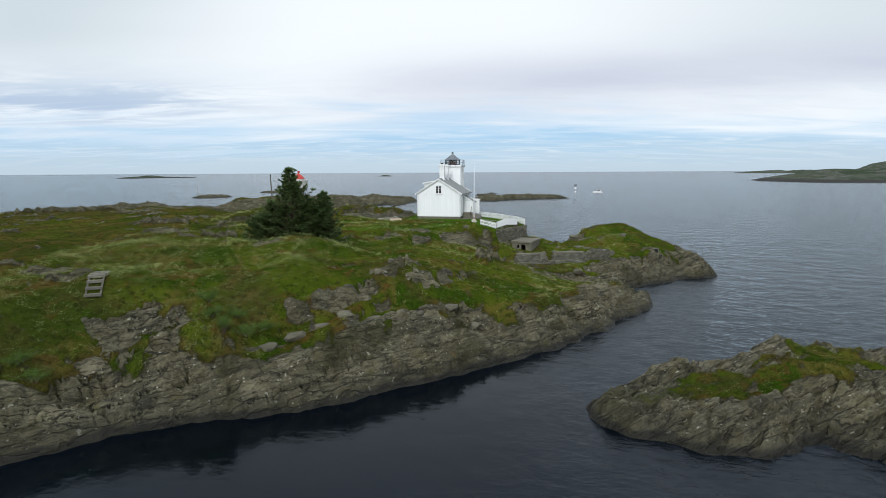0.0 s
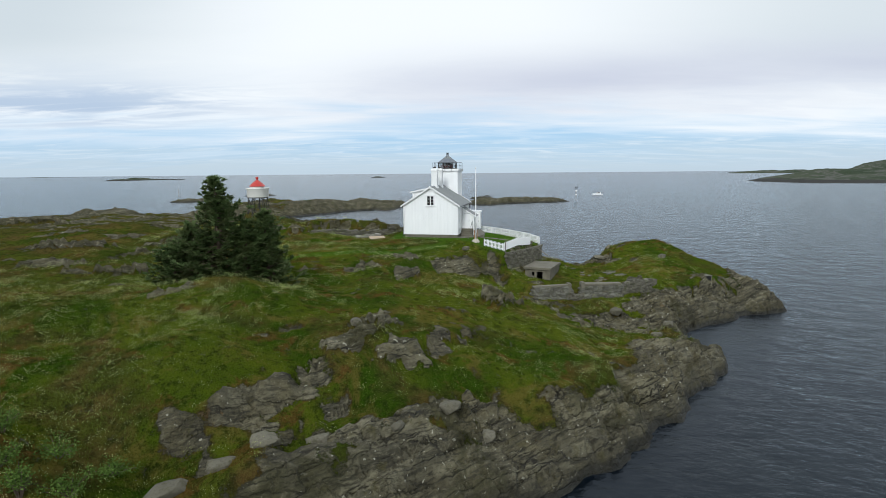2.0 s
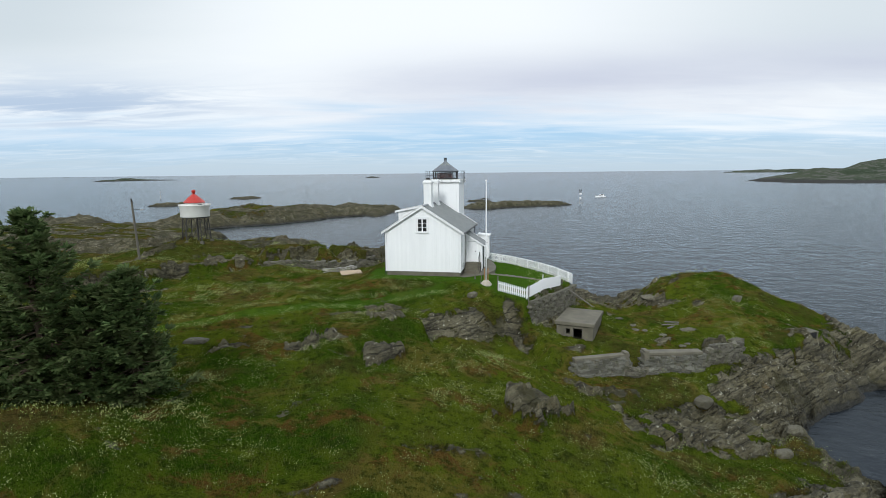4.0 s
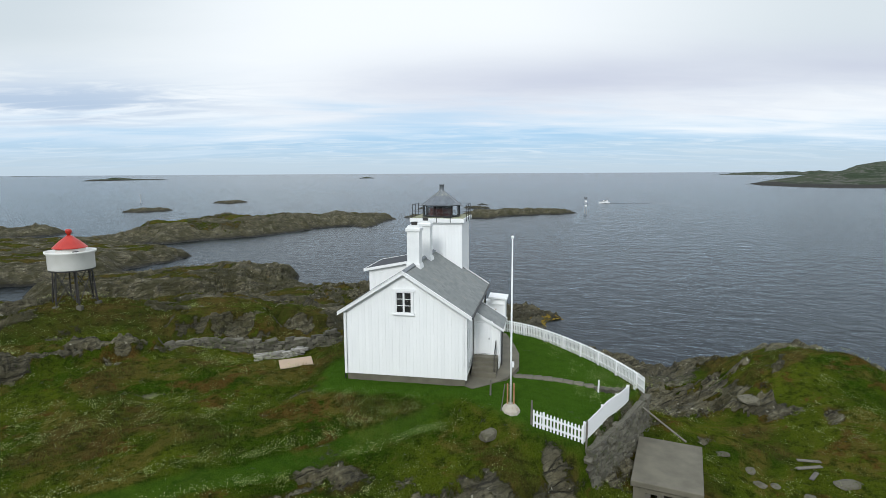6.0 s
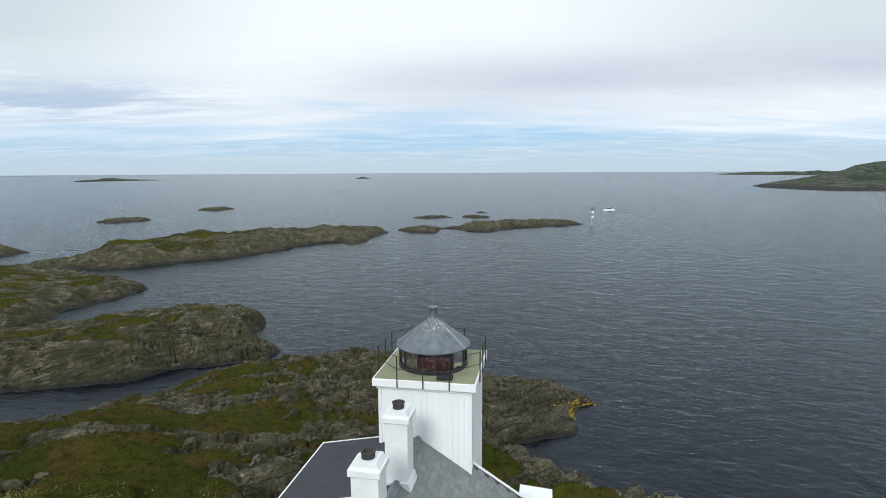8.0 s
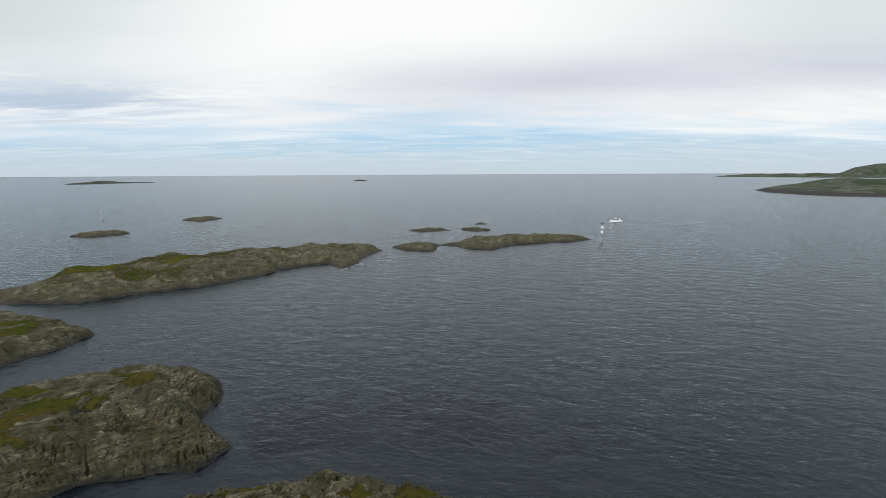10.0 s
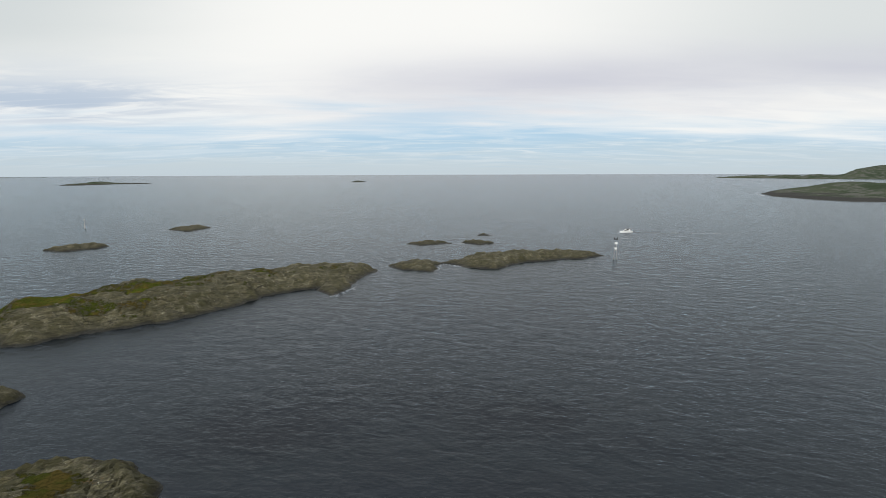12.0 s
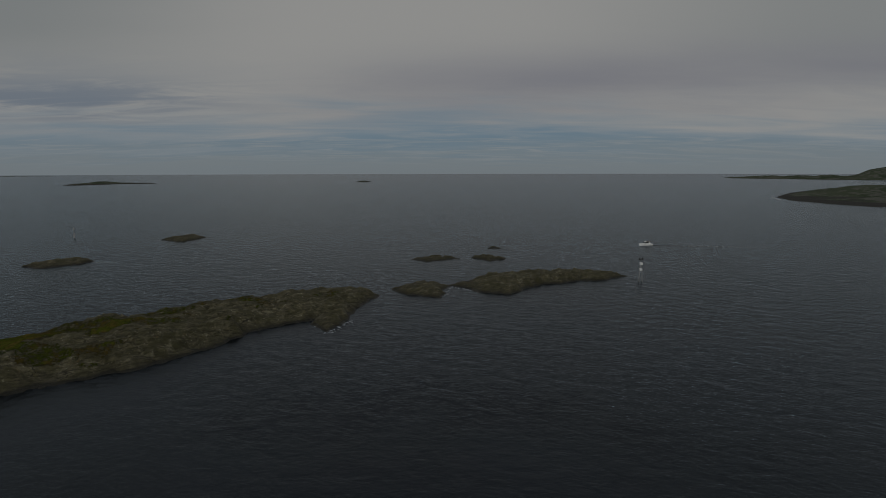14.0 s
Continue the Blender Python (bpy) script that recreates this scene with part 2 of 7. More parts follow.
    grey = k.mix(moss, grey, (0.05, 0.048, 0.02))
    grey = k.mix(k.math("MULTIPLY", rust, 0.4), grey, (0.2, 0.11, 0.022))
    tide = k.math("ADD", wet, k.math("MULTIPLY", k.math("SUBTRACT", lump, 0.5), 0.9))
    grey = k.mix(k.math("MULTIPLY", k.step(tide, 2.0, 0.5), 0.5), grey, (0.03, 0.028, 0.02))
    grey = k.mix(k.math("MULTIPLY", k.step(tide, 0.6, 0.25), 0.8), grey, (0.012, 0.012, 0.01))
    grey = k.mix(1.0, grey, (0.88, 0.85, 0.71), "MULTIPLY")
    turf, m2, m3, m4 = turf_colour(k, p)
    moor = k.mix(k.step(m2, 0.4, 0.6), (0.05, 0.056, 0.012), (0.085, 0.06, 0.02))
    moor = k.mix(k.math("MULTIPLY", k.step(m3, 0.45, 0.65), 0.7), moor, (0.02, 0.022, 0.008))
    moor = k.mix(k.math("MULTIPLY", k.step(m4, 0.52, 0.66), 0.6), moor, (0.13, 0.12, 0.04))
    brink = k.math("MULTIPLY", k.math("MULTIPLY", k.step(rock, 0.02, 0.35), 0.8), k.step(m2, 0.3, 0.6))
    turf = k.mix(k.math("MAXIMUM", k.math("MULTIPLY", k.attr("heath"), 0.8), brink), turf, moor)
    turf = k.mix(k.attr("lawn"), turf, k.mix(k.step(m3, 0.35, 0.7), (0.062, 0.128, 0.013), (0.045, 0.1, 0.01)))
    edge = k.step(k.math("ADD", k.math("ADD", rock, k.step(wet, 2.0, 0.6)), k.math("MULTIPLY", k.math("SUBTRACT", k.noise(p, 1.1, 10, 0.8), 0.5), 3.3)), 0.34, 0.62)
    col = k.mix(edge, turf, grey)
    h1 = k.math("ADD", k.math("MULTIPLY", band, 1.0), k.math("MULTIPLY", fine, 0.6))
    h1 = k.math("ADD", h1, k.math("MULTIPLY", k.noise(p, 19.0, 4, 0.7), 0.12))
    h1 = k.math("ADD", h1, k.math("MULTIPLY", k.step(crack, 0.0, 0.035), 0.4))
    h1 = k.math("ADD", h1, k.math("MULTIPLY", tone, 0.3))
    h2 = k.math("MULTIPLY", k.noise(p, 9.0, 6, 0.75), 0.9)
    height = k.n.new("ShaderNodeMix")
    k.put(height.inputs[0], edge), k.put(height.inputs[2], h2), k.put(height.inputs[3], h1)
    k.bump(height.outputs[0], 1.0, 0.34)
    k.put(k.b.inputs["Specular IOR Level"], k.math("MULTIPLY", edge, 0.3))
    return k.done(col, k.math("ADD", k.math("MULTIPLY", k.step(tide, 0.1, 0.6), 0.35), 0.5))


def water_material():
    k = Nodes("sea_water")
    p = k.world()

    def slopes(vec, scale, detail, rough, distort, amount):
        n = k.n.new("ShaderNodeTexNoise")
        k.l.new(vec, n.inputs["Vector"])
        for key, v in (("Scale", scale), ("Detail", detail), ("Roughness", rough), ("Distortion", distort)):
            n.inputs[key].default_value = v
        m = k.n.new("ShaderNodeVectorMath")
        m.operation = "MULTIPLY_ADD"
        k.l.new(n.outputs["Color"], m.inputs[0])
        m.inputs[1].default_value = (amount * 0.55, amount, 0)
        m.inputs[2].default_value = (-amount * 0.275, -amount * 0.5, 0)
        return m.outputs[0]

    def joined(op, a, b):
        m = k.n.new("ShaderNodeVectorMath")
        m.operation = op
        k.l.new(a, m.inputs[0])
        if isinstance(b, tuple):
            m.inputs[1].default_value = b
        else:
            k.l.new(b, m.inputs["Scale" if op == "SCALE" else 1])
        return m.outputs[0]

    # short wind waves whose crests run to the south-east, ripples across them
    turned = k.mapping(p, (1, 1, 1), (0, 0, radians(22)))
    q = k.mapping(turned, (0.68, 1.0, 1.0))
    gust = k.step(k.noise(k.mapping(p, (0.3, 1, 1)), 0.02, 5, 0.6, 0.5), 0.32, 0.62)
    height = k.math("ADD", k.math("MULTIPLY", k.noise(q, 0.34, 3, 0.5, 0.5), 1.5), k.math("MULTIPLY", k.noise(q, 1.4, 5, 0.64, 0.5), 0.62))
    height = k.math("ADD", height, k.math("MULTIPLY", k.noise(k.mapping(p, (0.6, 1, 1)), 3.1, 4, 0.6), 0.22))
    crest = k.n.new("ShaderNodeBump")
    crest.inputs["Strength"].default_value, crest.inputs["Distance"].default_value = 1.0, 0.16
    k.l.new(height, crest.inputs["Height"])
    wave = slopes(q, 1.0, 3, 0.6, 0.4, 0.22)
    rip = slopes(k.mapping(turned, (0.5, 1.0, 1.0)), 4.2, 4, 0.65, 0.2, 0.3)
    total = joined("SCALE", joined("ADD", wave, rip), k.math("ADD", k.math("MULTIPLY", gust, 0.5), 0.6))
    total = joined("ADD", joined("ADD", total, (0.0, -0.11, -1.0)), crest.outputs[0])
    # sheltered water under the southern cliff lies almost flat
    off = k.n.new("ShaderNodeVectorMath")
    off.operation = "DOT_PRODUCT"
    k.l.new(k.mapping(p, (1, 1, 1), (0, 0, 0), (0, 47, 0)), off.inputs[0])
    off.inputs[1].default_value = (0.53, -0.85, 0)
    where = k.n.new("ShaderNodeSeparateXYZ")
    k.l.new(p, where.inputs[0])
    drift = k.math("ADD", off.outputs["Value"], k.math("MULTIPLY", k.math("SUBTRACT", k.noise(k.mapping(turned, (0.3, 1, 1)), 0.25, 4, 0.6), 0.5), 9.0))
    lee = k.math("MULTIPLY", k.math("MULTIPLY", k.step(drift, 23.0, 10.0), k.step(off.outputs["Value"], -14.0, -8.0)), k.step(where.outputs[0], 20.0, 2.0))
    total = joined("SCALE", total, k.math("SUBTRACT", 1.0, k.math("MULTIPLY", lee, 0.85)))
    total = joined("NORMALIZE", joined("ADD", total, (0.0, 0.0, 1.0)), (0, 0, 0))
    # water body under a glossy surface; wave troughs hide part of the mirrored sky
    body, gloss, both, mirror = k.n.new("ShaderNodeBsdfDiffuse"), k.n.new("ShaderNodeBsdfGlossy"), k.n.new("ShaderNodeMixShader"), k.n.new("ShaderNodeFresnel")
    k.put(body.inputs["Color"], k.mix(k.step(k.noise(p, 0.05, 3), 0.3, 0.7), (0.0008, 0.002, 0.004), (0.0014, 0.0034, 0.0062)))
    gloss.inputs["Color"].default_value, gloss.inputs["Roughness"].default_value = (0.865, 0.94, 1.0, 1), 0.07
    # index lowered in the lee: the cliff's dark reflection built into the water
    k.put(mirror.inputs["IOR"], k.math("SUBTRACT", 1.33, k.math("MULTIPLY", lee, 0.11)))
    k.l.new(total, gloss.inputs["Normal"]), k.l.new(total, mirror.inputs["Normal"])
    k.l.new(mirror.outputs[0], both.inputs[0]), k.l.new(body.outputs[0], both.inputs[1]), k.l.new(gloss.outputs[0], both.inputs[2])
    k.l.new(both.outputs[0], k.n["Material Output"].inputs["Surface"])
    k.n.remove(k.b)
    return k.m


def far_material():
    k = Nodes("far_heath_hazed")
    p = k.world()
    # muted grey-green: some distance haze put into the base colours of heath and rock
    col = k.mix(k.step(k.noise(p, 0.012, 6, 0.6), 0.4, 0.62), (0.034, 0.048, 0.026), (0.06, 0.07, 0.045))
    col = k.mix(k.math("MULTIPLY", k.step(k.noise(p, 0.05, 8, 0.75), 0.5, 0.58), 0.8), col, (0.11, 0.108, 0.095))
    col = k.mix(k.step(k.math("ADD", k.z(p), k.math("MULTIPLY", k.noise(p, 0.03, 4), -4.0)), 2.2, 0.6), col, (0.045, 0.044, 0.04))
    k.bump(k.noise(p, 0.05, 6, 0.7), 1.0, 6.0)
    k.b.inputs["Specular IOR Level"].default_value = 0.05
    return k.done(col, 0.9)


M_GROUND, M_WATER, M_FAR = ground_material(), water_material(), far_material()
M_WHITE = surface("white_paint", (0.86, 0.86, 0.845), (0.81, 0.812, 0.8), 0.5, 1.2, 30, 0.12, 0.006, stretch=(1, 1, 0.25), vary=0.04)
M_TRIM = surface("white_trim_paint", (0.82, 0.82, 0.81), (0.78, 0.78, 0.77), 0.42, 2.0, 40, 0.06, 0.004)
M_PLASTER = surface("white_limewashed_masonry", (0.79, 0.79, 0.77), (0.7, 0.705, 0.69), 0.75, 1.6, 25, 0.25, 0.01)
M_CONC = surface("grey_concrete", (0.105, 0.095, 0.068), (0.16, 0.145, 0.105), 0.85, 0.9, 22, 0.4, 0.015, stain=(0.12, 0.11, 0.085))
M_CONC_PALE = surface("pale_rust_stained_concrete", (0.44, 0.4, 0.33), (0.36, 0.32, 0.26), 0.85, 2.0, 20, 0.4, 0.01, stain=(0.27, 0.12, 0.04))
M_RUST = surface("rusted_steel", (0.3, 0.14, 0.05), (0.36, 0.22, 0.11), 0.8, 4, 40, 0.3, 0.006)
M_BLACK = surface("black_iron", (0.012, 0.012, 0.013), (0.022, 0.021, 0.02), 0.5, 4, 50, 0.1, 0.003)
M_ZINC = surface("weathered_zinc", (0.16, 0.175, 0.19), (0.22, 0.235, 0.25), 0.42, 3, 30, 0.1, 0.004, 0.55, stain=(0.42, 0.43, 0.36))


def lantern_roof_material():
    k = Nodes("streaked_zinc")
    p = k.obj()
    col = k.mix(k.step(k.noise(p, 3, 5), 0.3, 0.7), (0.115, 0.13, 0.145), (0.18, 0.195, 0.21))
    lime = k.math("MULTIPLY", k.step(k.noise(k.mapping(p, (5, 5, 0.6)), 2.2, 4, 0.6), 0.5, 0.6), k.step(k.math("ADD", k.z(p), k.math("MULTIPLY", k.noise(p, 2.0, 3), 0.5)), 1.55, 1.85))
    col = k.mix(k.math("MULTIPLY", lime, 0.85), col, (0.5, 0.5, 0.36))
    k.bump(k.noise(p, 30, 4), 0.1, 0.004)
    return k.done(col, 0.42, 0.5)


M_ZINC_ROOF = lantern_roof_material()
M_FLOORGREEN = surface("algae_green_gallery_deck", (0.21, 0.22, 0.12), (0.27, 0.27, 0.17), 0.8, 2, 30, 0.2, 0.006)
M_FELT = surface("dark_roofing_felt", (0.028, 0.03, 0.036), (0.042, 0.044, 0.05), 0.8, 1.5, 60, 0.2, 0.004)
M_RED = surface("red_enamel", (0.45, 0.026, 0.012), (0.38, 0.022, 0.012), 0.4, 2, 40, 0.05, 0.003, stain=(0.36, 0.03, 0.02))
M_DRUM = surface("cream_white_steel", (0.74, 0.73, 0.69), (0.68, 0.67, 0.62), 0.5, 1.2, 40, 0.05, 0.003)
M_STEELDARK = surface("dark_painted_steel", (0.02, 0.018, 0.016), (0.035, 0.031, 0.027), 0.6, 3, 40, 0.15, 0.004)
M_WOOD = surface("grey_weathered_wood", (0.105, 0.095, 0.075), (0.15, 0.137, 0.11), 0.85, 2, 30, 0.4, 0.008, stretch=(1, 1, 0.2), vary=0.3)
M_PLANK = surface("pale_bare_plywood", (0.43, 0.32, 0.22), (0.37, 0.28, 0.2), 0.8, 1.5, 20, 0.2, 0.006)
M_DARKROOM = surface("unlit_interior", (0.009, 0.009, 0.01), (0.013, 0.013, 0.013), 0.9)
M_LENSRED = surface("dark_red_lamp_screen", (0.075, 0.014, 0.012), (0.055, 0.011, 0.01), 0.45)
M_GALV = surface("galvanised_steel", (0.42, 0.43, 0.43), (0.34, 0.35, 0.36), 0.45, 4, 40, 0.08, 0.003, 0.5)
M_BARK = surface("brown_bark", (0.075, 0.05, 0.033), (0.11, 0.08, 0.055), 0.9, 4, 20, 0.6, 0.02)


def slate_material():
    k = Nodes("grey_green_slate")
    p = k.obj()
    r = k.random()
    r2 = k.math("FRACT", k.math("ADD", k.math("MULTIPLY", r, 7.3), k.island()))
    col = k.mix(r2, (0.145, 0.155, 0.15), (0.205, 0.215, 0.2))
    col = k.mix(k.math("MULTIPLY", k.step(k.noise(p, 6, 5, 0.7), 0.5, 0.7), 0.5), col, (0.1, 0.105, 0.1))
    col = k.mix(k.math("MULTIPLY", k.step(k.noise(k.world(), 1.3, 5, 0.7), 0.56, 0.7), 0.5), col, (0.27, 0.25, 0.2))
    k.bump(k.noise(p, 25, 5, 0.7), 0.35, 0.008)
    return k.done(col, 0.6)


def stone_material(name, a, b, moss):
    k = Nodes(name)
    p = k.obj()
    col = k.mix(k.math("FRACT", k.math("ADD", k.random(), k.island())), a, b)
    col = k.mix(k.math("MULTIPLY", k.step(k.noise(p, 7, 6, 0.7), 0.48, 0.68), 0.6), col, tuple(v * 0.5 for v in a))
    col = k.mix(k.math("MULTIPLY", k.step(k.noise(k.world(), 2.2, 7, 0.72), 0.5, 0.64), 0.75), col, moss)
    k.bump(k.noise(p, 12, 6, 0.7), 0.8, 0.05)
    return k.done(col, 0.85)


def leaf_material(name, a, b, c, thin=0.0):
    k = Nodes(name)
    col = k.mix(k.island(), a, b)
    col = k.mix(k.math("MULTIPLY", k.step(k.noise(k.world(), 0.7, 4), 0.45, 0.65), 0.7), col, c)
    k.b.inputs["Specular IOR Level"].default_value = 0.03
    if thin:
        glow, both = k.n.new("ShaderNodeBsdfTranslucent"), k.n.new("ShaderNodeMixShader")
        k.put(glow.inputs["Color"], col), k.put(both.inputs[0], thin)
        k.l.new(k.b.outputs[0], both.inputs[1]), k.l.new(glow.outputs[0], both.inputs[2])
        k.l.new(both.outputs[0], k.n["Material Output"].inputs["Surface"])
    return k.done(col, 0.7)


def glass_material():
    k = Nodes("window_glass")
    k.b.inputs["Transmission Weight"].default_value = 1.0
    k.b.inputs["IOR"].default_value = 1.3
    return k.done((0.9, 0.93, 0.92), 0.03)


M_SLATE = slate_material()
M_STONE = stone_material("grey_dry_stone", (0.06, 0.055, 0.04), (0.14, 0.13, 0.095), (0.05, 0.055, 0.02))
M_STONEPALE = stone_material("pale_dry_stone", (0.2, 0.19, 0.165), (0.38, 0.36, 0.32), (0.08, 0.08, 0.04))
M_MASONRY = stone_material("grey_lichened_masonry", (0.075, 0.072, 0.055), (0.17, 0.165, 0.135), (0.06, 0.062, 0.028))
M_NEEDLE = leaf_material("spruce_needles", (0.06, 0.1, 0.035), (0.13, 0.175, 0.065), (0.105, 0.12, 0.05), 0.35)
M_GRASS = grass_material()
M_FLOWER = leaf_material("white_umbel_flowers", (0.27, 0.31, 0.09), (0.4, 0.43, 0.19), (0.2, 0.26, 0.06))
M_SHRUB = leaf_material("shrub_leaves", (0.05, 0.09, 0.016), (0.09, 0.14, 0.03), (0.06, 0.1, 0.02))
M_WEED = leaf_material("bladder_wrack", (0.16, 0.11, 0.018), (0.24, 0.17, 0.03), (0.1, 0.075, 0.015))
M_GLASS = glass_material()
M_POOL = surface("still_pool_water", (0.02, 0.022, 0.02), (0.03, 0.03, 0.026), 0.05, 1.0, 8, 0.02, 0.002)
M_LAWN = leaf_material("lawn_blades", (0.05, 0.115, 0.01), (0.075, 0.14, 0.016), (0.056, 0.11, 0.01))
M_BOULDER = stone_material("pale_boulder_stone", (0.075, 0.068, 0.045), (0.13, 0.118, 0.08), (0.05, 0.046, 0.02))
M_FOAM = surface("sea_foam", (0.34, 0.37, 0.39), (0.27, 0.3, 0.32), 0.8)
BOAT = (116.0, 318.0)


# ---- mesh helpers ----
def part(name, bm, material, parent=None, label="", smooth=False):
    me = bpy.data.meshes.new(name)
    bm.normal_update()
    bm.to_mesh(me)
    bm.free()
    me.materials.append(material)
    if smooth:
        me.polygons.foreach_set("use_smooth", [True] * len(me.polygons))
    ob = new(name, me)
    ob.parent = parent
    if label:
        tagged(ob, label)
    return ob


def share(name, me, m, parent):
    ob = new(name, me)
    ob.parent = parent
    ob.matrix_basis = m
    return ob


def thing(name, m, label, category, group="", kind=""):
    return place(new(name), m, label, category, group, kind)


def place(ob, m, label, category, group="", kind=""):
    ob.matrix_basis = m
    return tagged(ob, label, category, group, kind)


def box(bm, x0, x1, y0, y1, z0, z1, m=None):
    vs = [bm.verts.new((x, y, z)) for z in (z0, z1) for x, y in ((x0, y0), (x1, y0), (x1, y1), (x0, y1))]
    fs = [bm.faces.new([vs[i] for i in f]) for f in ((3, 2, 1, 0), (4, 5, 6, 7), (0, 1, 5, 4), (1, 2, 6, 5), (2, 3, 7, 6), (3, 0, 4, 7))]
    if m:
        bmesh.ops.transform(bm, matrix=m, verts=vs)
    return fs


def prism(bm, poly, d, m=None):
    """A polygon in x, z, drawn out along y by d."""
    a = [bm.verts.new((x, 0, z)) for x, z in poly]
    b = [bm.verts.new((x, d, z)) for x, z in poly]
    n = len(poly)
    bm.faces.new(a), bm.faces.new(b[::-1])
    for i in range(n):
        bm.faces.new((a[i], b[i], b[(i + 1) % n], a[(i + 1) % n]))
    bmesh.ops.recalc_face_normals(bm, faces=bm.faces[:])
    if m:
        bmesh.ops.transform(bm, matrix=m, verts=a + b)


def rod(bm, a, b, r0, r1=None, n=8, cap=True):
    """A round bar from a to b."""
    a, b = Vector(a), Vector(b)
    r1 = r0 if r1 is None else r1
    q = (b - a).to_track_quat("Z", "Y").to_matrix()
    ring = [[bm.verts.new(p + q @ Vector((r * math.cos(2 * math.pi * i / n), r * math.sin(2 * math.pi * i / n), 0))) for i in range(n)] for p, r in ((a, r0), (b, r1))]
    for i in range(n):
        bm.faces.new((ring[0][i], ring[0][(i + 1) % n], ring[1][(i + 1) % n], ring[1][i]))
    if cap:
        bm.faces.new(ring[0][::-1]), bm.faces.new(ring[1])


def lathe(bm, rows, n=24, turn=0.0):
    """A turned shape from rows of radius, height."""
    rings = [[bm.verts.new((r * math.cos(2 * math.pi * i / n + turn), r * math.sin(2 * math.pi * i / n + turn), z)) for i in range(n)] for r, z in rows]
    for a, b in zip(rings, rings[1:]):
        for i in range(n):
            bm.faces.new((a[i], a[(i + 1) % n], b[(i + 1) % n], b[i]))
    bm.faces.new(rings[0][::-1]), bm.faces.new(rings[-1])


def soften(bm, w):
    bmesh.ops.bevel(bm, geom=bm.edges[:], offset=w, segments=1, affect="EDGES", clamp_overlap=True)


def boxed(*dims, bevel=0.0):
    bm = bmesh.new()
    box(bm, *dims)
    if bevel:
        soften(bm, bevel)
    return bm


# ---- noise on arrays ----
PERM = np.random.RandomState(7).permutation(512)
GRAD = np.stack([np.cos(np.arange(64) * math.tau / 64), np.sin(np.arange(64) * math.tau / 64)], 1)


def perlin(x, y, seed=0):
    xi, yi = np.floor(x).astype(int), np.floor(y).astype(int)
    fx, fy = x - xi, y - yi
    u, v = fx**3 * (fx * (fx * 6 - 15) + 10), fy**3 * (fy * (fy * 6 - 15) + 10)

    def corner(i, j):
        g = GRAD[PERM[(PERM[(xi + i + seed * 17) % 512] + yi + j) % 512] % 64]
        return g[..., 0] * (fx - i) + g[..., 1] * (fy - j)

    a, b = corner(0, 0) * (1 - u) + corner(1, 0) * u, corner(0, 1) * (1 - u) + corner(1, 1) * u
    return (a * (1 - v) + b * v) * 1.5


def fbm(x, y, octaves=4, seed=0, gain=0.5):
    total, amp = 0 * x, 1.0
    for k in range(octaves):
        total = total + amp * perlin(x * 2**k, y * 2**k, seed + k)
        amp *= gain
    return total


def smooth(a, b, v):
    t = np.clip((v - a) / (b - a), 0, 1)
    return t * t * (3 - 2 * t)


def shore_distance(x, y, poly):
    """Metres inside (+) or outside (-) a closed outline."""
    best, inside = np.full(x.shape, 1e9), np.zeros(x.shape, bool)
    for (ax, ay), (bx, by) in zip(poly, poly[1:] + poly[:1]):
        ex, ey = bx - ax, by - ay
        t = np.clip(((x - ax) * ex + (y - ay) * ey) / (ex * ex + ey * ey), 0, 1)
        best = np.minimum(best, (x - ax - t * ex) ** 2 + (y - ay - t * ey) ** 2)
        cross = (ay > y) != (by > y)
        if ay != by:
            inside ^= cross & (x < (bx - ax) * (y - ay) / (by - ay) + ax)
    return np.where(inside, 1, -1) * np.sqrt(best)


def contour(x, y, spots, reach=3.5, power=1.8):
    """Rolling ground through heights known at a few hills and hollows: rows of x, y, height."""
    num, den = 0 * x, 0 * x
    for sx, sy, sz in spots:
        w = 1 / ((x - sx) ** 2 + (y - sy) ** 2 + reach**2) ** power
        num, den = num + w * sz, den + w
    return num / den


# ---- land ----
SHORE_MAIN = [(-120, -62), (-60, -72), (-34, -65), (-24, -59.2), (-19.7, -55.8), (-14.3, -54), (-9.4, -53.2), (-5, -50.1), (-0.2, -47), (6, -43.3),
              (13, -37.7), (17.7, -33), (20.7, -29.2), (24.4, -26), (25.8, -23), (24.9, -19.9), (24.6, -17.1), (27.6, -13.4), (35.9, -8.6), (42, -6.6)]
SHORE_MAIN += [(43, -2), (41, 8), (39, 20), (31, 21.8), (26.7, 22.6), (20, 24.8), (16.5, 27.3), (12.7, 28.5), (10, 32), (8, 35), (14.8, 36.6), (17, 38.6), (17.5, 42.7),
               (20, 43.8), (17.6, 47.5), (13.8, 49.5), (4, 51.5), (-5, 53), (-13, 51.5), (-20, 49), (-26, 43), (-32, 39.5), (-40, 36), (-47, 39), (-60, 46), (-90, 62), (-130, 50)]
SHORE_ISLET = [(10.3, -51.9), (10.8, -55), (12.1, -56.6), (15.8, -58.2), (18, -59), (20.6, -58.7), (22.7, -58), (24.6, -59.5), (32, -61), (39, -56), (37, -48), (28, -45), (20, -46.5), (16, -48), (12.3, -50)]
SHORE_B = [(-17.6, 63), (-21.6, 66.6), (-24.2, 70.3), (-22.8, 74), (-23.4, 77.5), (-26, 81), (-30, 85.3), (-38, 86), (-46, 82.5), (-53, 75), (-60, 68), (-66, 62), (-58, 51), (-44.5, 50), (-33.3, 52), (-28.8, 56.2), (-24.7, 58), (-19.8, 58.2)]
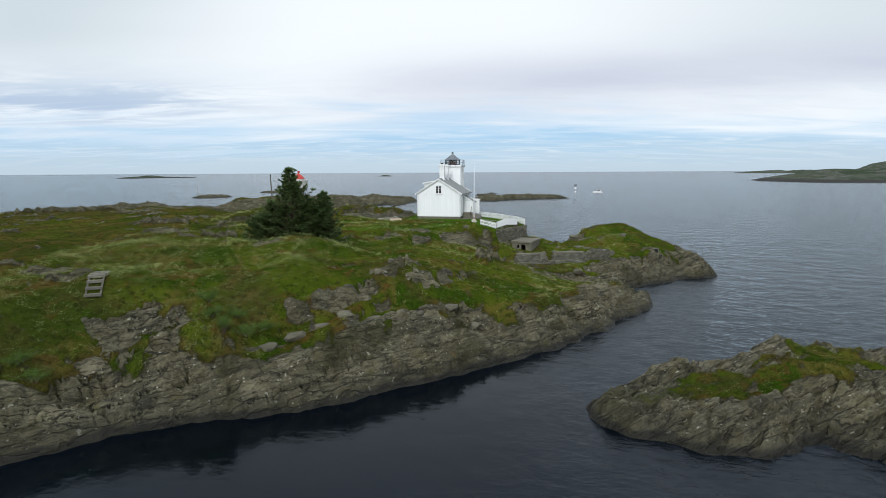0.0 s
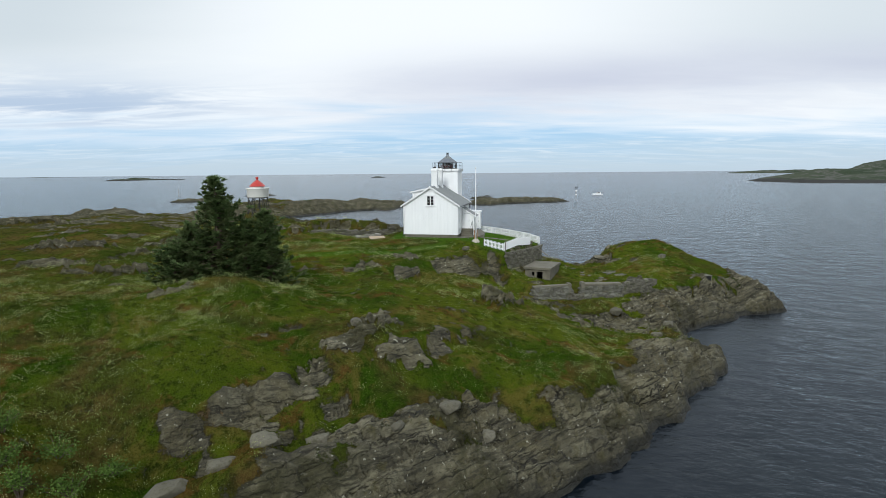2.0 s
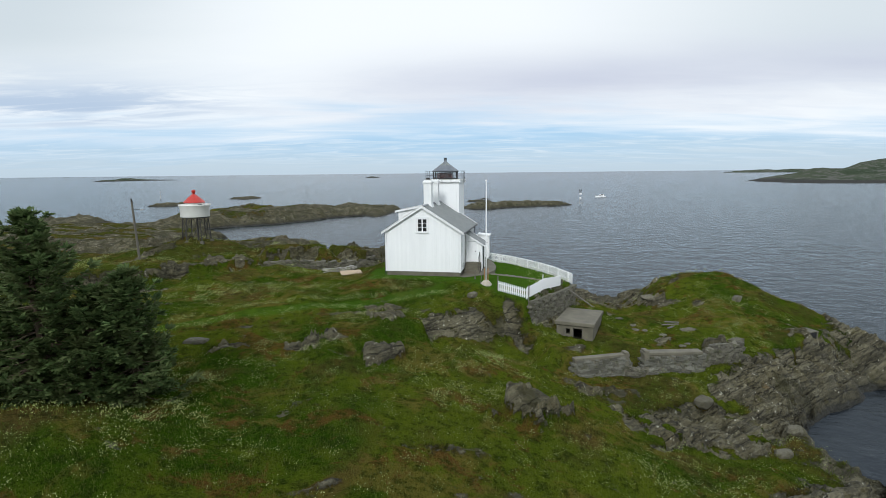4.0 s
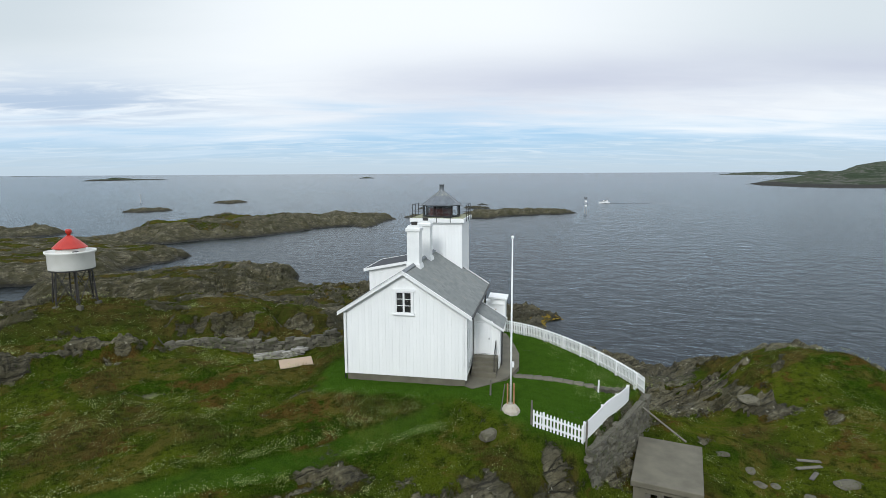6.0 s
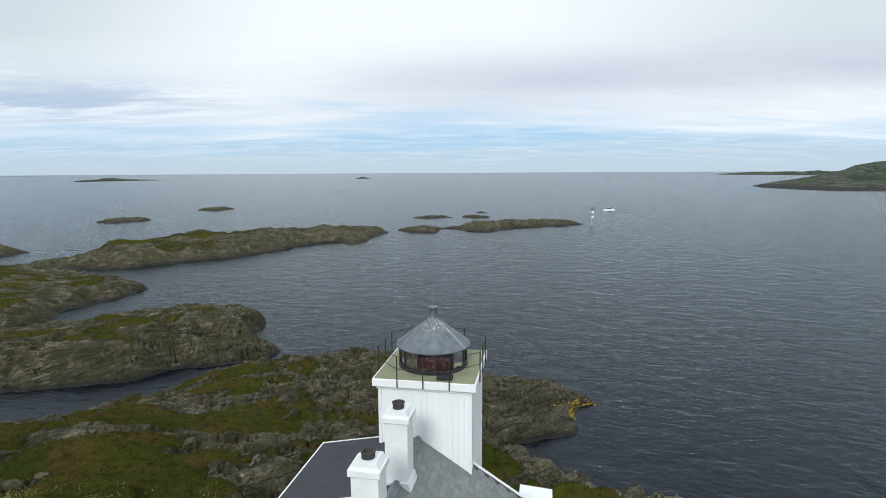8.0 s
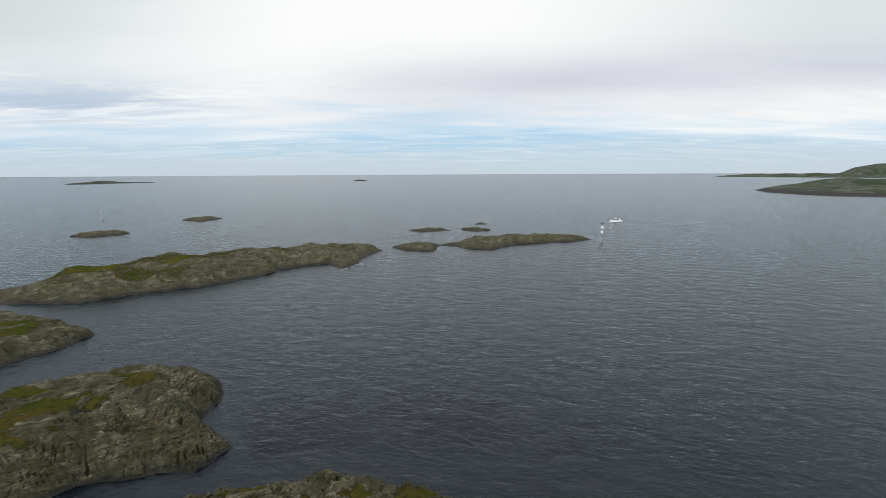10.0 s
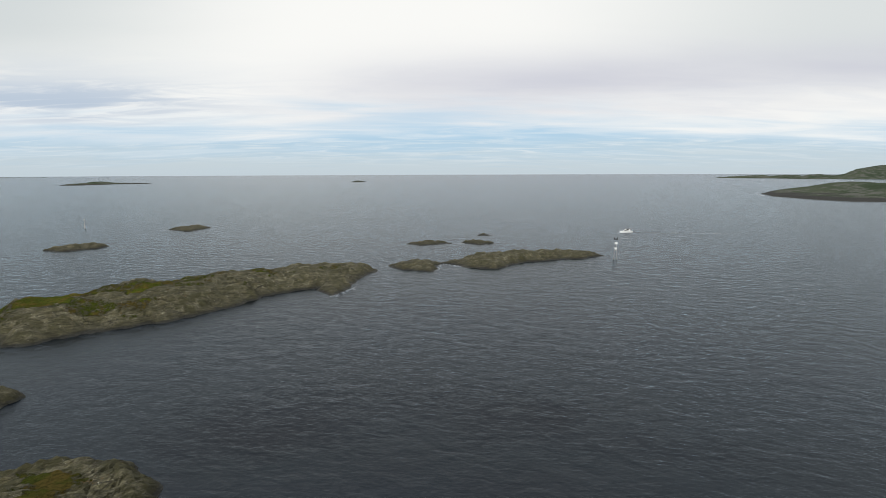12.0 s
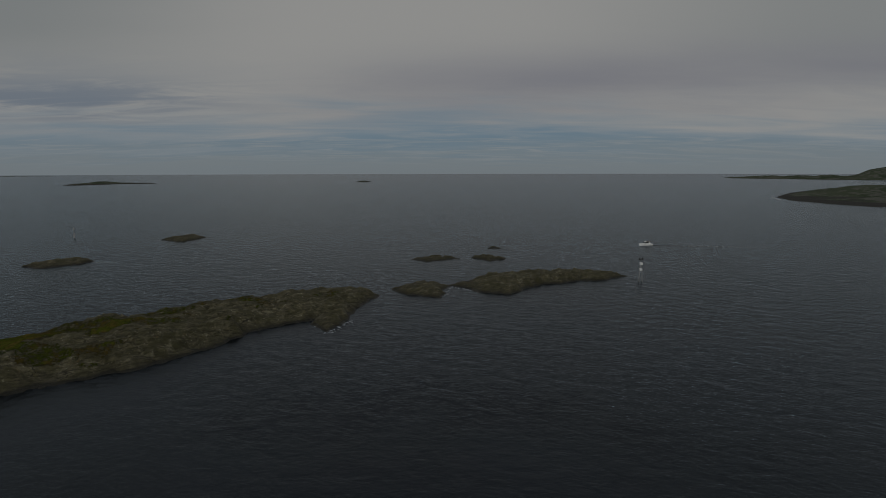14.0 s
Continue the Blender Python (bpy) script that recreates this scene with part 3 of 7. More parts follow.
SHORE_C = [(-56, 106), (-58, 97), (-63, 88), (-60, 80), (-62, 74), (-80, 68), (-130, 72), (-136, 110), (-90, 122), (-70, 113)]
# hills and hollows: x, y, height
HILLS = [(-24.6, -44.7, 8.2), (-17.4, -48.7, 6.6), (-12.7, -50.2, 2.2), (-19.3, -54.9, 1.2), (-6.6, -38.7, 6.5), (-1.7, -34.6, 6.4), (-4.6, -34.8, 7.4), (-2.9, -44.2, 3.9),
         (5.7, -42.1, 1.0), (9.5, -36, 3.6), (14, -31, 3.4), (17, -25, 3.3), (22, -22, 0.9), (21, -17, 1.6), (-12, -40, 8.3), (-14.5, -30.5, 9.9), (-26.4, -30.8, 8.9), (-35, -50, 8.0),
         (-45, -35, 9.0), (-70, -40, 9), (-38, -15, 8.7), (6.4, -20.5, 5.5), (0, -24, 6.6), (12, -20, 3.9), (17.4, -16.5, 1.9), (18.2, -20.3, 1.5), (14.4, -20.7, 2.4), (2.4, -14, 6.6), (7.5, -11, 4.9), (12, -14.2, 2.9), (16, -13.4, 2.7), (20, -13.2, 2.4), (2.7, -9.7, 8.0), (-4, -13, 8.0)]
HILLS += [(32.4, -3.3, 5.3), (11.0, -4.6, 4.9), (10.0, -6.4, 5.2), (13.9, -1.6, 4.4), (13.2, -6.8, 3.2), (-16.4, -25.4, 8.0), (-11, -25, 7.2), (-7, -22, 7.2), (5.4, -3.5, 8.4), (-2, -2, 8.6), (1.5, 5, 8.7), (8, 4, 8.1), (11, 0, 7.2), (14.8, 1.3, 6.0), (13.9, -0.9, 5.2), (5.3, -7.1, 7.9), (2, 12, 8.3), (14.5, -4, 3.5), (17.9, -2.7, 3.9), (12, -8, 3.7), (22, -9, 4.3), (22.2, -4.6, 4.3), (24.4, -2, 4.6), (25, -14, 1.6), (30, -9.4, 2.2), (24.6, -11.4, 2.8), (36, -6, 1.4), (21, 2, 3.7), (17, 7, 2.2),
          (28, 8.5, 6.8), (31.5, 7, 7.8), (33.5, 5, 6.5), (30, 0, 5.6), (35.5, -1, 2.8), (37, 7, 2.9), (20, 11, 1.3), (12, 20, 2.2), (23, 18, 0.7)]
HILLS += [(-7.4, 6.4, 7.9), (-20, 5, 8.4), (-13, 14, 8.9), (-21, 22, 9), (-25.3, 11.7, 10.9), (-20, 29, 7.3), (-14.6, 31.6, 5.7), (-5.6, 47, 4.5), (3, 34, 3.6), (12, 43, 0.9), (15.5, 40, 0.8), (-30, 31, 3.7), (-26, 37, 2.5), (-36, 33, 2.2),
          (-45, 10, 9.6), (-60, 10, 8.6), (-40, 25, 7.6), (-34, 26, 7.9), (-28, 24, 8.1), (-85, 50, 6.5), (-90, 10, 8), (-26, -12, 8.6), (-12, -8, 8.3)]
HILLS_ISLET = [(25, -49.5, 3.9), (18.6, -51.6, 2.1), (14.5, -52.5, 1.1), (29, -52.5, 3.2), (22, -55, 1.8), (35, -53, 2.0)]
HILLS_B = [(-31, 65, 4.9), (-26, 68.5, 4.2), (-40, 62, 4.4), (-50, 59, 3.7), (-58, 61, 3.0), (-24, 61.5, 1.8), (-26.5, 75, 2.3), (-31, 79.5, 1.8), (-40, 79, 1.6), (-36, 72, 3.9), (-48, 72, 2.2)]
HILLS_C = [(-66, 100, 2.8), (-80, 92, 4.2), (-100, 88, 4.6), (-68, 84, 3.4), (-120, 95, 4)]
# bare knobs of rock in the turf: x, y, half length, half width, lift
KNOBS = [(-3.5, -35.1, 1.3, 0.9, 0.7), (-2.6, -33.8, 1.0, 0.7, 0.5), (-4.7, -37.7, 1.7, 1.0, 0.6), (-1.3, -37.5, 2.4, 0.8, 0.5), 
         (0.3, -41.4, 1.8, 0.8, 0.5), (2.8, -39.8, 1.2, 1.0, 0.6), (6.2, -22.0, 2.0, 1.5, 1.0)]
KNOBS += [(-2.6, -10.9, 1.5, 0.8, 0.5), (-5.5, -14.4, 1.0, 0.6, 0.3), (-6.9, -16.6, 1.5, 0.6, 0.4), (-11.6, -17, 1.3, 0.6, 0.4), (-2.3, -17.6, 2.2, 0.8, 0.5)]
KNOBS += [(-5.5, 14.2, 1.6, 1.0, 0.5), (-4, 39, 8.5, 6.5, 0.3), (-6.6, 18.4, 2.8, 2.2, 0.6), (-2.5, 28, 4.5, 4.5, 0.3), (-19.5, 15, 2.2, 0.9, 0.2), (23.6, 4.4, 1.7, 0.9, 0.5), (-29, 11, 3.0, 1.4, 0.2), (23.2, -8, 1.4, 1.0, 0.6)]
KNOBS += [(20, 10, 6, 4.5, 0.2), (13.5, 42, 7.5, 6.5, 0.0), (16.5, -18.5, 5, 3, 0.1), (25, -12.6, 4.5, 2.4, 0.1), (-40, -8, 4, 2, 0.8), (21.5, -13.5, 2.4, 1.8, 0.4), (-28, -46, 2.2, 0.7, 0.3), (-20.6, -49.7, 3.4, 1.7, 0.35), (-17.8, -48.2, 1.6, 0.9, 0.3), (-34, -20, 3, 1.2, 0.6), (-30, -12, 2.2, 1.1, 0.6), (-26, -22, 2, 0.8, 0.5), (-88, 48, 12, 5, 1.2), (-36, 22, 4, 2, 0.8)]
YARD = [(-5, -1), (3, -2.6), (5.0, -4.4), (6.2, -4.9), (8.5, -5.6), (12.4, -1.25), (13.75, 0.3), (13.5, 4.2), (11.9, 8.4), (8.5, 12.2), (4, 13.8), (-4, 12)]
STRIKE = radians(33)
FORE = [(10.4, -12.1), (15.2, -11.25), (20.7, -11.25), (20.4, -13.0), (15.5, -13.4), (11.2, -13.8)]
# rock steps in the turf: line from west to east, rise to the north, width of the face, how far the step is felt, on which side
SCARPS = [([(-13.4, -46.6), (-11.4, -45.2), (-9.5, -44.3), (-8.1, -43.0), (-6.6, -40.6), (-5.2, -38.8)], 0.9, 0.7, 3.0, -1), ([(-7.6, -45.4), (-6.6, -44.0), (-5.6, -42.5), (-3.9, -40.3)], 0.7, 0.6, 2.2, -1),
          ([(-2.6, -39.2), (-0.6, -36.6), (1.2, -33.6), (3.4, -30.4)], 0.7, 0.7, 2.6, -1),
          ([(-0.6, -9.9), (1.6, -9.5), (3.4, -9.0), (5.4, -8.2), (7.2, -7.3), (8.8, -6.8)], 1.6, 1.9, 7.0, -1), ([(-33, -5), (-24.5, 0.6), (-19.4, 4.0), (-17.4, 6.1), (-15.6, 7.5)], 1.1, 0.8, 6.0, 1),
          ([(-19, 10.6), (-16.5, 9.9), (-13.5, 10.3), (-10.3, 10.6), (-9.2, 11.6)], 1.2, 0.9, 6.0, 1), ([(-11.6, 13.4), (-9.8, 13.1), (-7.2, 12.6), (-5.6, 13.4)], 0.9, 0.8, 5.0, 1), ([(27.5, -8.6), (30.5, -7.2), (33, -6.2), (36, -5.0), (38.5, -4.2)], 1.1, 0.7, 3.0, -1)]


def scarp_side(x, y, line):
    """Metres north (+) or south (-) of a line, and the share of its length reached."""
    best, side, at = np.full(x.shape, 1e9), np.zeros(x.shape), np.zeros(x.shape)
    total, run = sum(math.dist(a, b) for a, b in zip(line, line[1:])), 0.0
    for (ax, ay), (bx, by) in zip(line, line[1:]):
        ex, ey, size = bx - ax, by - ay, math.dist((ax, ay), (bx, by))
        t = np.clip(((x - ax) * ex + (y - ay) * ey) / size**2, 0, 1)
        d = np.hypot(x - ax - t * ex, y - ay - t * ey)
        near = d < best
        best, side = np.where(near, d, best), np.where(near, np.sign(ex * (y - ay) - ey * (x - ax)), side)
        at = np.where(near, (run + t * size) / total, at)
        run += size
    return side * best, at


def yard_level(x, y):
    """The garden: level by the house, falling gently to the fence."""
    return 8.45 - 0.12 * np.clip(x - 5, 0, 9) - 0.3 * np.clip(-y - 3.5, 0, 2) - 0.045 * np.clip(y - 4, 0, 8)


def blocks(u, v, seed):
    """Jointed rock: each cell of an uneven net has its own level and its own slant."""
    iu, iv = np.floor(u).astype(int), np.floor(v).astype(int)
    best, out = np.full(u.shape, 9.0), np.zeros(u.shape)
    for di in (-1, 0, 1):
        for dj in (-1, 0, 1):
            a, b = iu + di, iv + dj
            k = PERM[(PERM[(a + seed * 31) % 512] + b) % 512]
            r = [PERM[(k + n) % 512] / 511.0 for n in (11, 57, 131, 211, 307)]
            du, dv = u - a - 0.1 - 0.8 * r[0], v - b - 0.1 - 0.8 * r[1]
            d = du * du + dv * dv
            near = d < best
            best = np.where(near, d, best)
            out = np.where(near, r[2] - 0.5 + 0.9 * (r[3] - 0.5) * du + 1.1 * (r[4] - 0.35) * dv, out)
    return out


def land(x, y):
    """Height, share of bare rock and share of lawn of the near islands."""
    wx, wy = x + 0.7 * fbm(x * 0.22, y * 0.22, 4, 3), y + 0.7 * fbm(x * 0.22, y * 0.22, 4, 9)
    along, across = x * math.cos(STRIKE) + y * math.sin(STRIKE), -x * math.sin(STRIKE) + y * math.cos(STRIKE)
    h, d_all, rock = np.full(x.shape, -4.0), np.full(x.shape, -99.0), np.zeros(x.shape)
    patch = fbm(x * 0.16, y * 0.16, 4, 21)
    for shore, hills, steep, bare in ((SHORE_MAIN, HILLS, 1.15, 0.0), (SHORE_ISLET, HILLS_ISLET, 0.95, 0.3), (SHORE_B, HILLS_B, 1.0, 0.75), (SHORE_C, HILLS_C, 0.8, 0.6)):
        d = shore_distance(wx, wy, shore)
        base = contour(x, y, hills)
        cliff = np.where(d > 0, steep * d + 0.3 * smooth(0.0, 0.5, d), 0.5 * d)
        k = 0.9
        t = np.clip(0.5 + 0.5 * (cliff - base) / k, 0, 1)
        low = cliff + (base - cliff) * t - k * t * (1 - t)
        part_h = np.where(d > 0, np.maximum(low, 0.03 * d), np.maximum(cliff, -4))
        bared = np.maximum(smooth(1.9, 0.5, cliff - base + 1.9 * patch + 1.6 * fbm(x * 0.45, y * 0.45, 3, 27) - 0.6 * bare), smooth(4.6, 2.6, d + 2.2 * patch))
        bared = np.maximum(bared, smooth(0.35, 0.55, bare * 0.62 + 0.6 * fbm(x * 0.11, y * 0.16, 4, 25)))
        rock = np.where(d > -3, np.maximum(rock, bared), rock)
        h, d_all = np.maximum(h, part_h), np.maximum(d_all, d)
    rock = np.maximum(rock, smooth(0.9, 0.3, h))
    rock = np.maximum(rock, smooth(-34, -30, x) * smooth(54, 57, y) * smooth(80, 78, y))
    rock = np.maximum(rock, smooth(0.5, 0.75, fbm(along * 0.12, across * 0.3, 4, 40) - 0.12 + 0.2 * smooth(-4, 4, y) + 0.24 * smooth(10, 22, y)))
    for kx, ky, a, b, lift in KNOBS:
        u, v = (x - kx) * math.cos(STRIKE) + (y - ky) * math.sin(STRIKE), -(x - kx) * math.sin(STRIKE) + (y - ky) * math.cos(STRIKE)
        r = np.sqrt((u / a) ** 2 + (v / b) ** 2) + 0.6 * fbm(x * 0.7, y * 0.7, 4, 50)
        f = smooth(1.15, 0.55, r)
        h, rock = h + lift * f, np.maximum(rock, smooth(0.25, 0.6, f))
    for line, rise, wide, far, way in SCARPS:
        s, at = scarp_side(x + 0.5 * fbm(x * 0.5, y * 0.5, 3, 151), y + 0.6 * fbm(x * 0.5, y * 0.5, 3, 152), line)
        ends = smooth(0, 0.14, at) * smooth(1, 0.86, at)
        f = smooth(-wide / 2, wide / 2, s)
        h = h + ends * (rise * f * smooth(far, 0.3 * far, s) if way > 0 else -rise * (1 - f) * smooth(-far, -0.3 * far, s))
        rock = np.maximum(rock, (0.84 if rise > 1.5 else 0.9) * ends * smooth(wide * 0.9, wide * 0.4, np.abs(s) + 1.5 * fbm(x * 0.45, y * 0.45, 4, 153) + (0.2 if rise > 1.5 else 0.3)))
    calm = np.zeros(x.shape)
    for line, *_ in SCARPS[:4]:
        calm = np.maximum(calm, smooth(3.0, 1.2, np.abs(scarp_side(x, y, line)[0])))
    yard = shore_distance(x, y, YARD)
    lawn = smooth(-0.5, 0.7, yard + 0.7 * fbm(x * 0.35, y * 0.35, 3, 171) * smooth(6, 2, x))
    level = smooth(-1.5 + 1.0 * smooth(7.5, 9.5, x) * smooth(3, 0, y), 0.1, yard)
    h = h * (1 - level) + level * yard_level(x, y)
    rock = rock * (1 - lawn) * (1 - smooth(2.6, 1.5, np.hypot(x + 25.4, y + 47.1))) * (1 - smooth(5.5, 3.6, np.hypot(x + 15.2, y + 39.6))) * (1 - 0.9 * smooth(4.4, 2.2, np.hypot(x + 16.5, y + 47.2) + 2.0 * fbm(x * 0.4, y * 0.4, 3, 173)))
    # level ground below the bunker walls
    fore = smooth(-1.0, 0.2, shore_distance(x, y, FORE))
    h, rock = h * (1 - fore) + fore * 2.95, rock * (1 - 0.7 * fore)
    # floor of the bunker
    bu, bv = (x - 13.45) * math.cos(radians(-26)) + (y + 3.95) * math.sin(radians(-26)), -(x - 13.45) * math.sin(radians(-26)) + (y + 3.95) * math.cos(radians(-26))
    pit = smooth(1.45, 1.3, np.abs(bu)) * smooth(2.35, 2.1, np.abs(bv))
    h = h * (1 - pit) + pit * 3.3
    track = smooth(1.1, 0.6, np.abs(y + 9.3 - 0.56 * (x + 9))) * smooth(3, 1, x) * smooth(-24, -20, x)
    rock, lawn = rock * (1 - 0.8 * track), np.maximum(lawn, 0.65 * track)
    rough = rock * smooth(-0.3, 1.3, h)
    # ledges dipping along the strike, blocks and cracks
    bed = -0.40 * x + 0.61 * y + 0.85 * h
    s = bed * 0.55 + 0.7 * fbm(along * 0.1, across * 0.2, 3, 60)
    saw = s - np.floor(s)
    ledge = np.where(saw < 0.82, saw / 0.82, (1 - saw) / 0.18) - 0.5
    s2 = bed * 1.7 + 0.7 * fbm(along * 0.3, across * 0.6, 3, 66)
    saw2 = s2 - np.floor(s2)
    ledge2 = np.where(saw2 < 0.75, saw2 / 0.75, (1 - saw2) / 0.25) - 0.5
    ridge_a = np.abs(fbm(along * 0.22 + 0.3 * h, across * 0.55, 4, 82))
    crags = 0.55 * ledge - 0.3 * smooth(0.09, 0.0, ridge_a) - 0.2 * smooth(0.1, 0, np.abs(fbm(x * 0.5, y * 0.5, 3, 84)))
    crags = crags + 0.16 * ledge2 + 0.3 * fbm(along * 0.35, across * 0.8, 5, 70, 0.55) + 0.2 * fbm(x * 1.3, y * 1.3, 3, 73) - 0.35 * smooth(0.12, 0.0, np.abs(fbm(along * 0.3, across * 0.2, 3, 80)))
    bend, skew = 0.8 * fbm(x * 0.3, y * 0.3, 3, 140), 0.35 * h
    crags = 0.55 * crags + 0.65 * blocks((along + bend) / 6.5, (across + skew + bend) / 1.9, 3) + 0.34 * blocks((along + bend) / 2.1, (across + skew) / 0.7, 5)
    crags = crags - 0.8 * smooth(0.07, 0.0, np.abs(fbm(along * 0.07, (across + skew) * 0.33, 3, 160))) - 0.4 * smooth(0.05, 0.0, np.abs(fbm(along * 0.2, across * 0.1, 3, 163)))
    tussock = 0.3 * fbm(x * 0.16, y * 0.16, 3, 90) + 0.12 * fbm(x * 0.8, y * 0.8, 4, 95)
    h = h + rough * crags * (1 - 0.6 * calm) * (1 - 0.1 * smooth(16, 30, y)) + (1 - rock) * (1 - lawn) * tussock * smooth(0.3, 1.5, h) + lawn * 0.02 * fbm(x, y, 3, 97)
    basin = smooth(1.25, 0.9, np.hypot((x + 34.1) / 2.2, (y - 64.2) / 1.1))
    h = h * (1 - basin) + basin * 3.3
    heath = np.clip(smooth(4, 14, y + 4 * patch) * smooth(16, 4, x) + smooth(-20, -27, x) * 0.6 + smooth(56, 62, y) + 0.9 * smooth(0.1, 0.5, patch), 0, 1)
    return h, rock, lawn, heath


def axis(spans):
    """Grid lines from spans of start, end, step."""
    return np.unique(np.concatenate([np.arange(a, b, s) for a, b, s in spans] + [[spans[-1][1]]]))


def sheet(name, xs, ys, h, layers, material, label, category="", kind="structure", jag=2.0):
    """A ground mesh over the grid xs, ys."""
    nx, ny = len(xs), len(ys)
    gx, gy = np.meshgrid(xs, ys)
    co = np.stack([gx, gy, h], -1).reshape(-1, 3)
    i = (np.arange(ny - 1)[:, None] * nx + np.arange(nx - 1)[None]).ravel()
    quads = np.stack([i, i + 1, i + nx + 1, i + nx], 1)
    quads = quads[(h.ravel()[quads] > -2.2).any(1)]
    me = bpy.data.meshes.new(name)
    me.vertices.add(len(co))
    me.vertices.foreach_set("co", co.ravel())
    me.loops.add(quads.size)
    me.loops.foreach_set("vertex_index", quads.ravel())
    me.polygons.add(len(quads))
    me.polygons.foreach_set("loop_start", np.arange(len(quads)) * 4)
    me.polygons.foreach_set("use_smooth", layers["rock"].ravel()[quads].mean(1) < jag)
    me.update(calc_edges=True)
    for key, values in layers.items():
        me.attributes.new(key, "FLOAT", "POINT").data.foreach_set("value", values.ravel().astype(np.float32))
    me.materials.append(material)
    return tagged(new(name, me), label, category, "", kind)


XS = axis([(-140, -60, 1.2), (-60, -34, 0.5), (-34, 30, 0.17), (30, 48, 0.3)])
YS = axis([(-76, -62, 0.8), (-62, -8, 0.16), (-8, 16, 0.2), (16, 64, 0.3), (64, 126, 0.6)])
GX, GY = np.meshgrid(XS, YS)
GH, GROCK, GLAWN, GHEATH = land(GX, GY)


def height_at(x, y):
    """Height of the ground mesh at one place."""
    i, j = min(max(int(np.searchsorted(XS, x)) - 1, 0), len(XS) - 2), min(max(int(np.searchsorted(YS, y)) - 1, 0), len(YS) - 2)
    u, v = (x - XS[i]) / (XS[i + 1] - XS[i]), (y - YS[j]) / (YS[j + 1] - YS[j])
    return float((GH[j, i] * (1 - u) + GH[j, i + 1] * u) * (1 - v) + (GH[j + 1, i] * (1 - u) + GH[j + 1, i + 1] * u) * v)


sheet("ground", XS, YS, GH, {"rock": GROCK, "lawn": GLAWN, "heath": GHEATH}, M_GROUND, "grassy island ground with bare grey rock shores", "island", jag=0.6)

pool_bm = bmesh.new()
pool_bm.faces.new([pool_bm.verts.new((2.3 * math.cos(k * math.tau / 28) * (1 + 0.12 * math.sin(3 * k)), 1.15 * math.sin(k * math.tau / 28), 0)) for k in range(28)])
place(part("rock_pool", pool_bm, M_POOL), pose(-34.1, 64.2, 3.47), "still grey rain pool in a rock hollow", "pool", "", "structure")

# the sea: level near by, lifted a little towards the rim of the sheet, where the true horizon lies higher than its edge
sea_bm = bmesh.new()
sea_rings = [[sea_bm.verts.new((sr * math.cos(math.tau * i / 96), sr * math.sin(math.tau * i / 96), sz)) for i in range(96)] for sr, sz in ((1200, 0), (2000, 1.2), (3000, 3.6), (4000, 6.8), (4980, 10.5))]
sea_bm.faces.new(sea_rings[0])
for ra, rb in zip(sea_rings, sea_rings[1:]):
    for i in range(96):
        sea_bm.faces.new((ra[i], rb[i], rb[(i + 1) % 96], ra[(i + 1) % 96]))
tagged(part("water", sea_bm, M_WATER), "dark blue-grey rippled sea water", "sea", "", "structure")


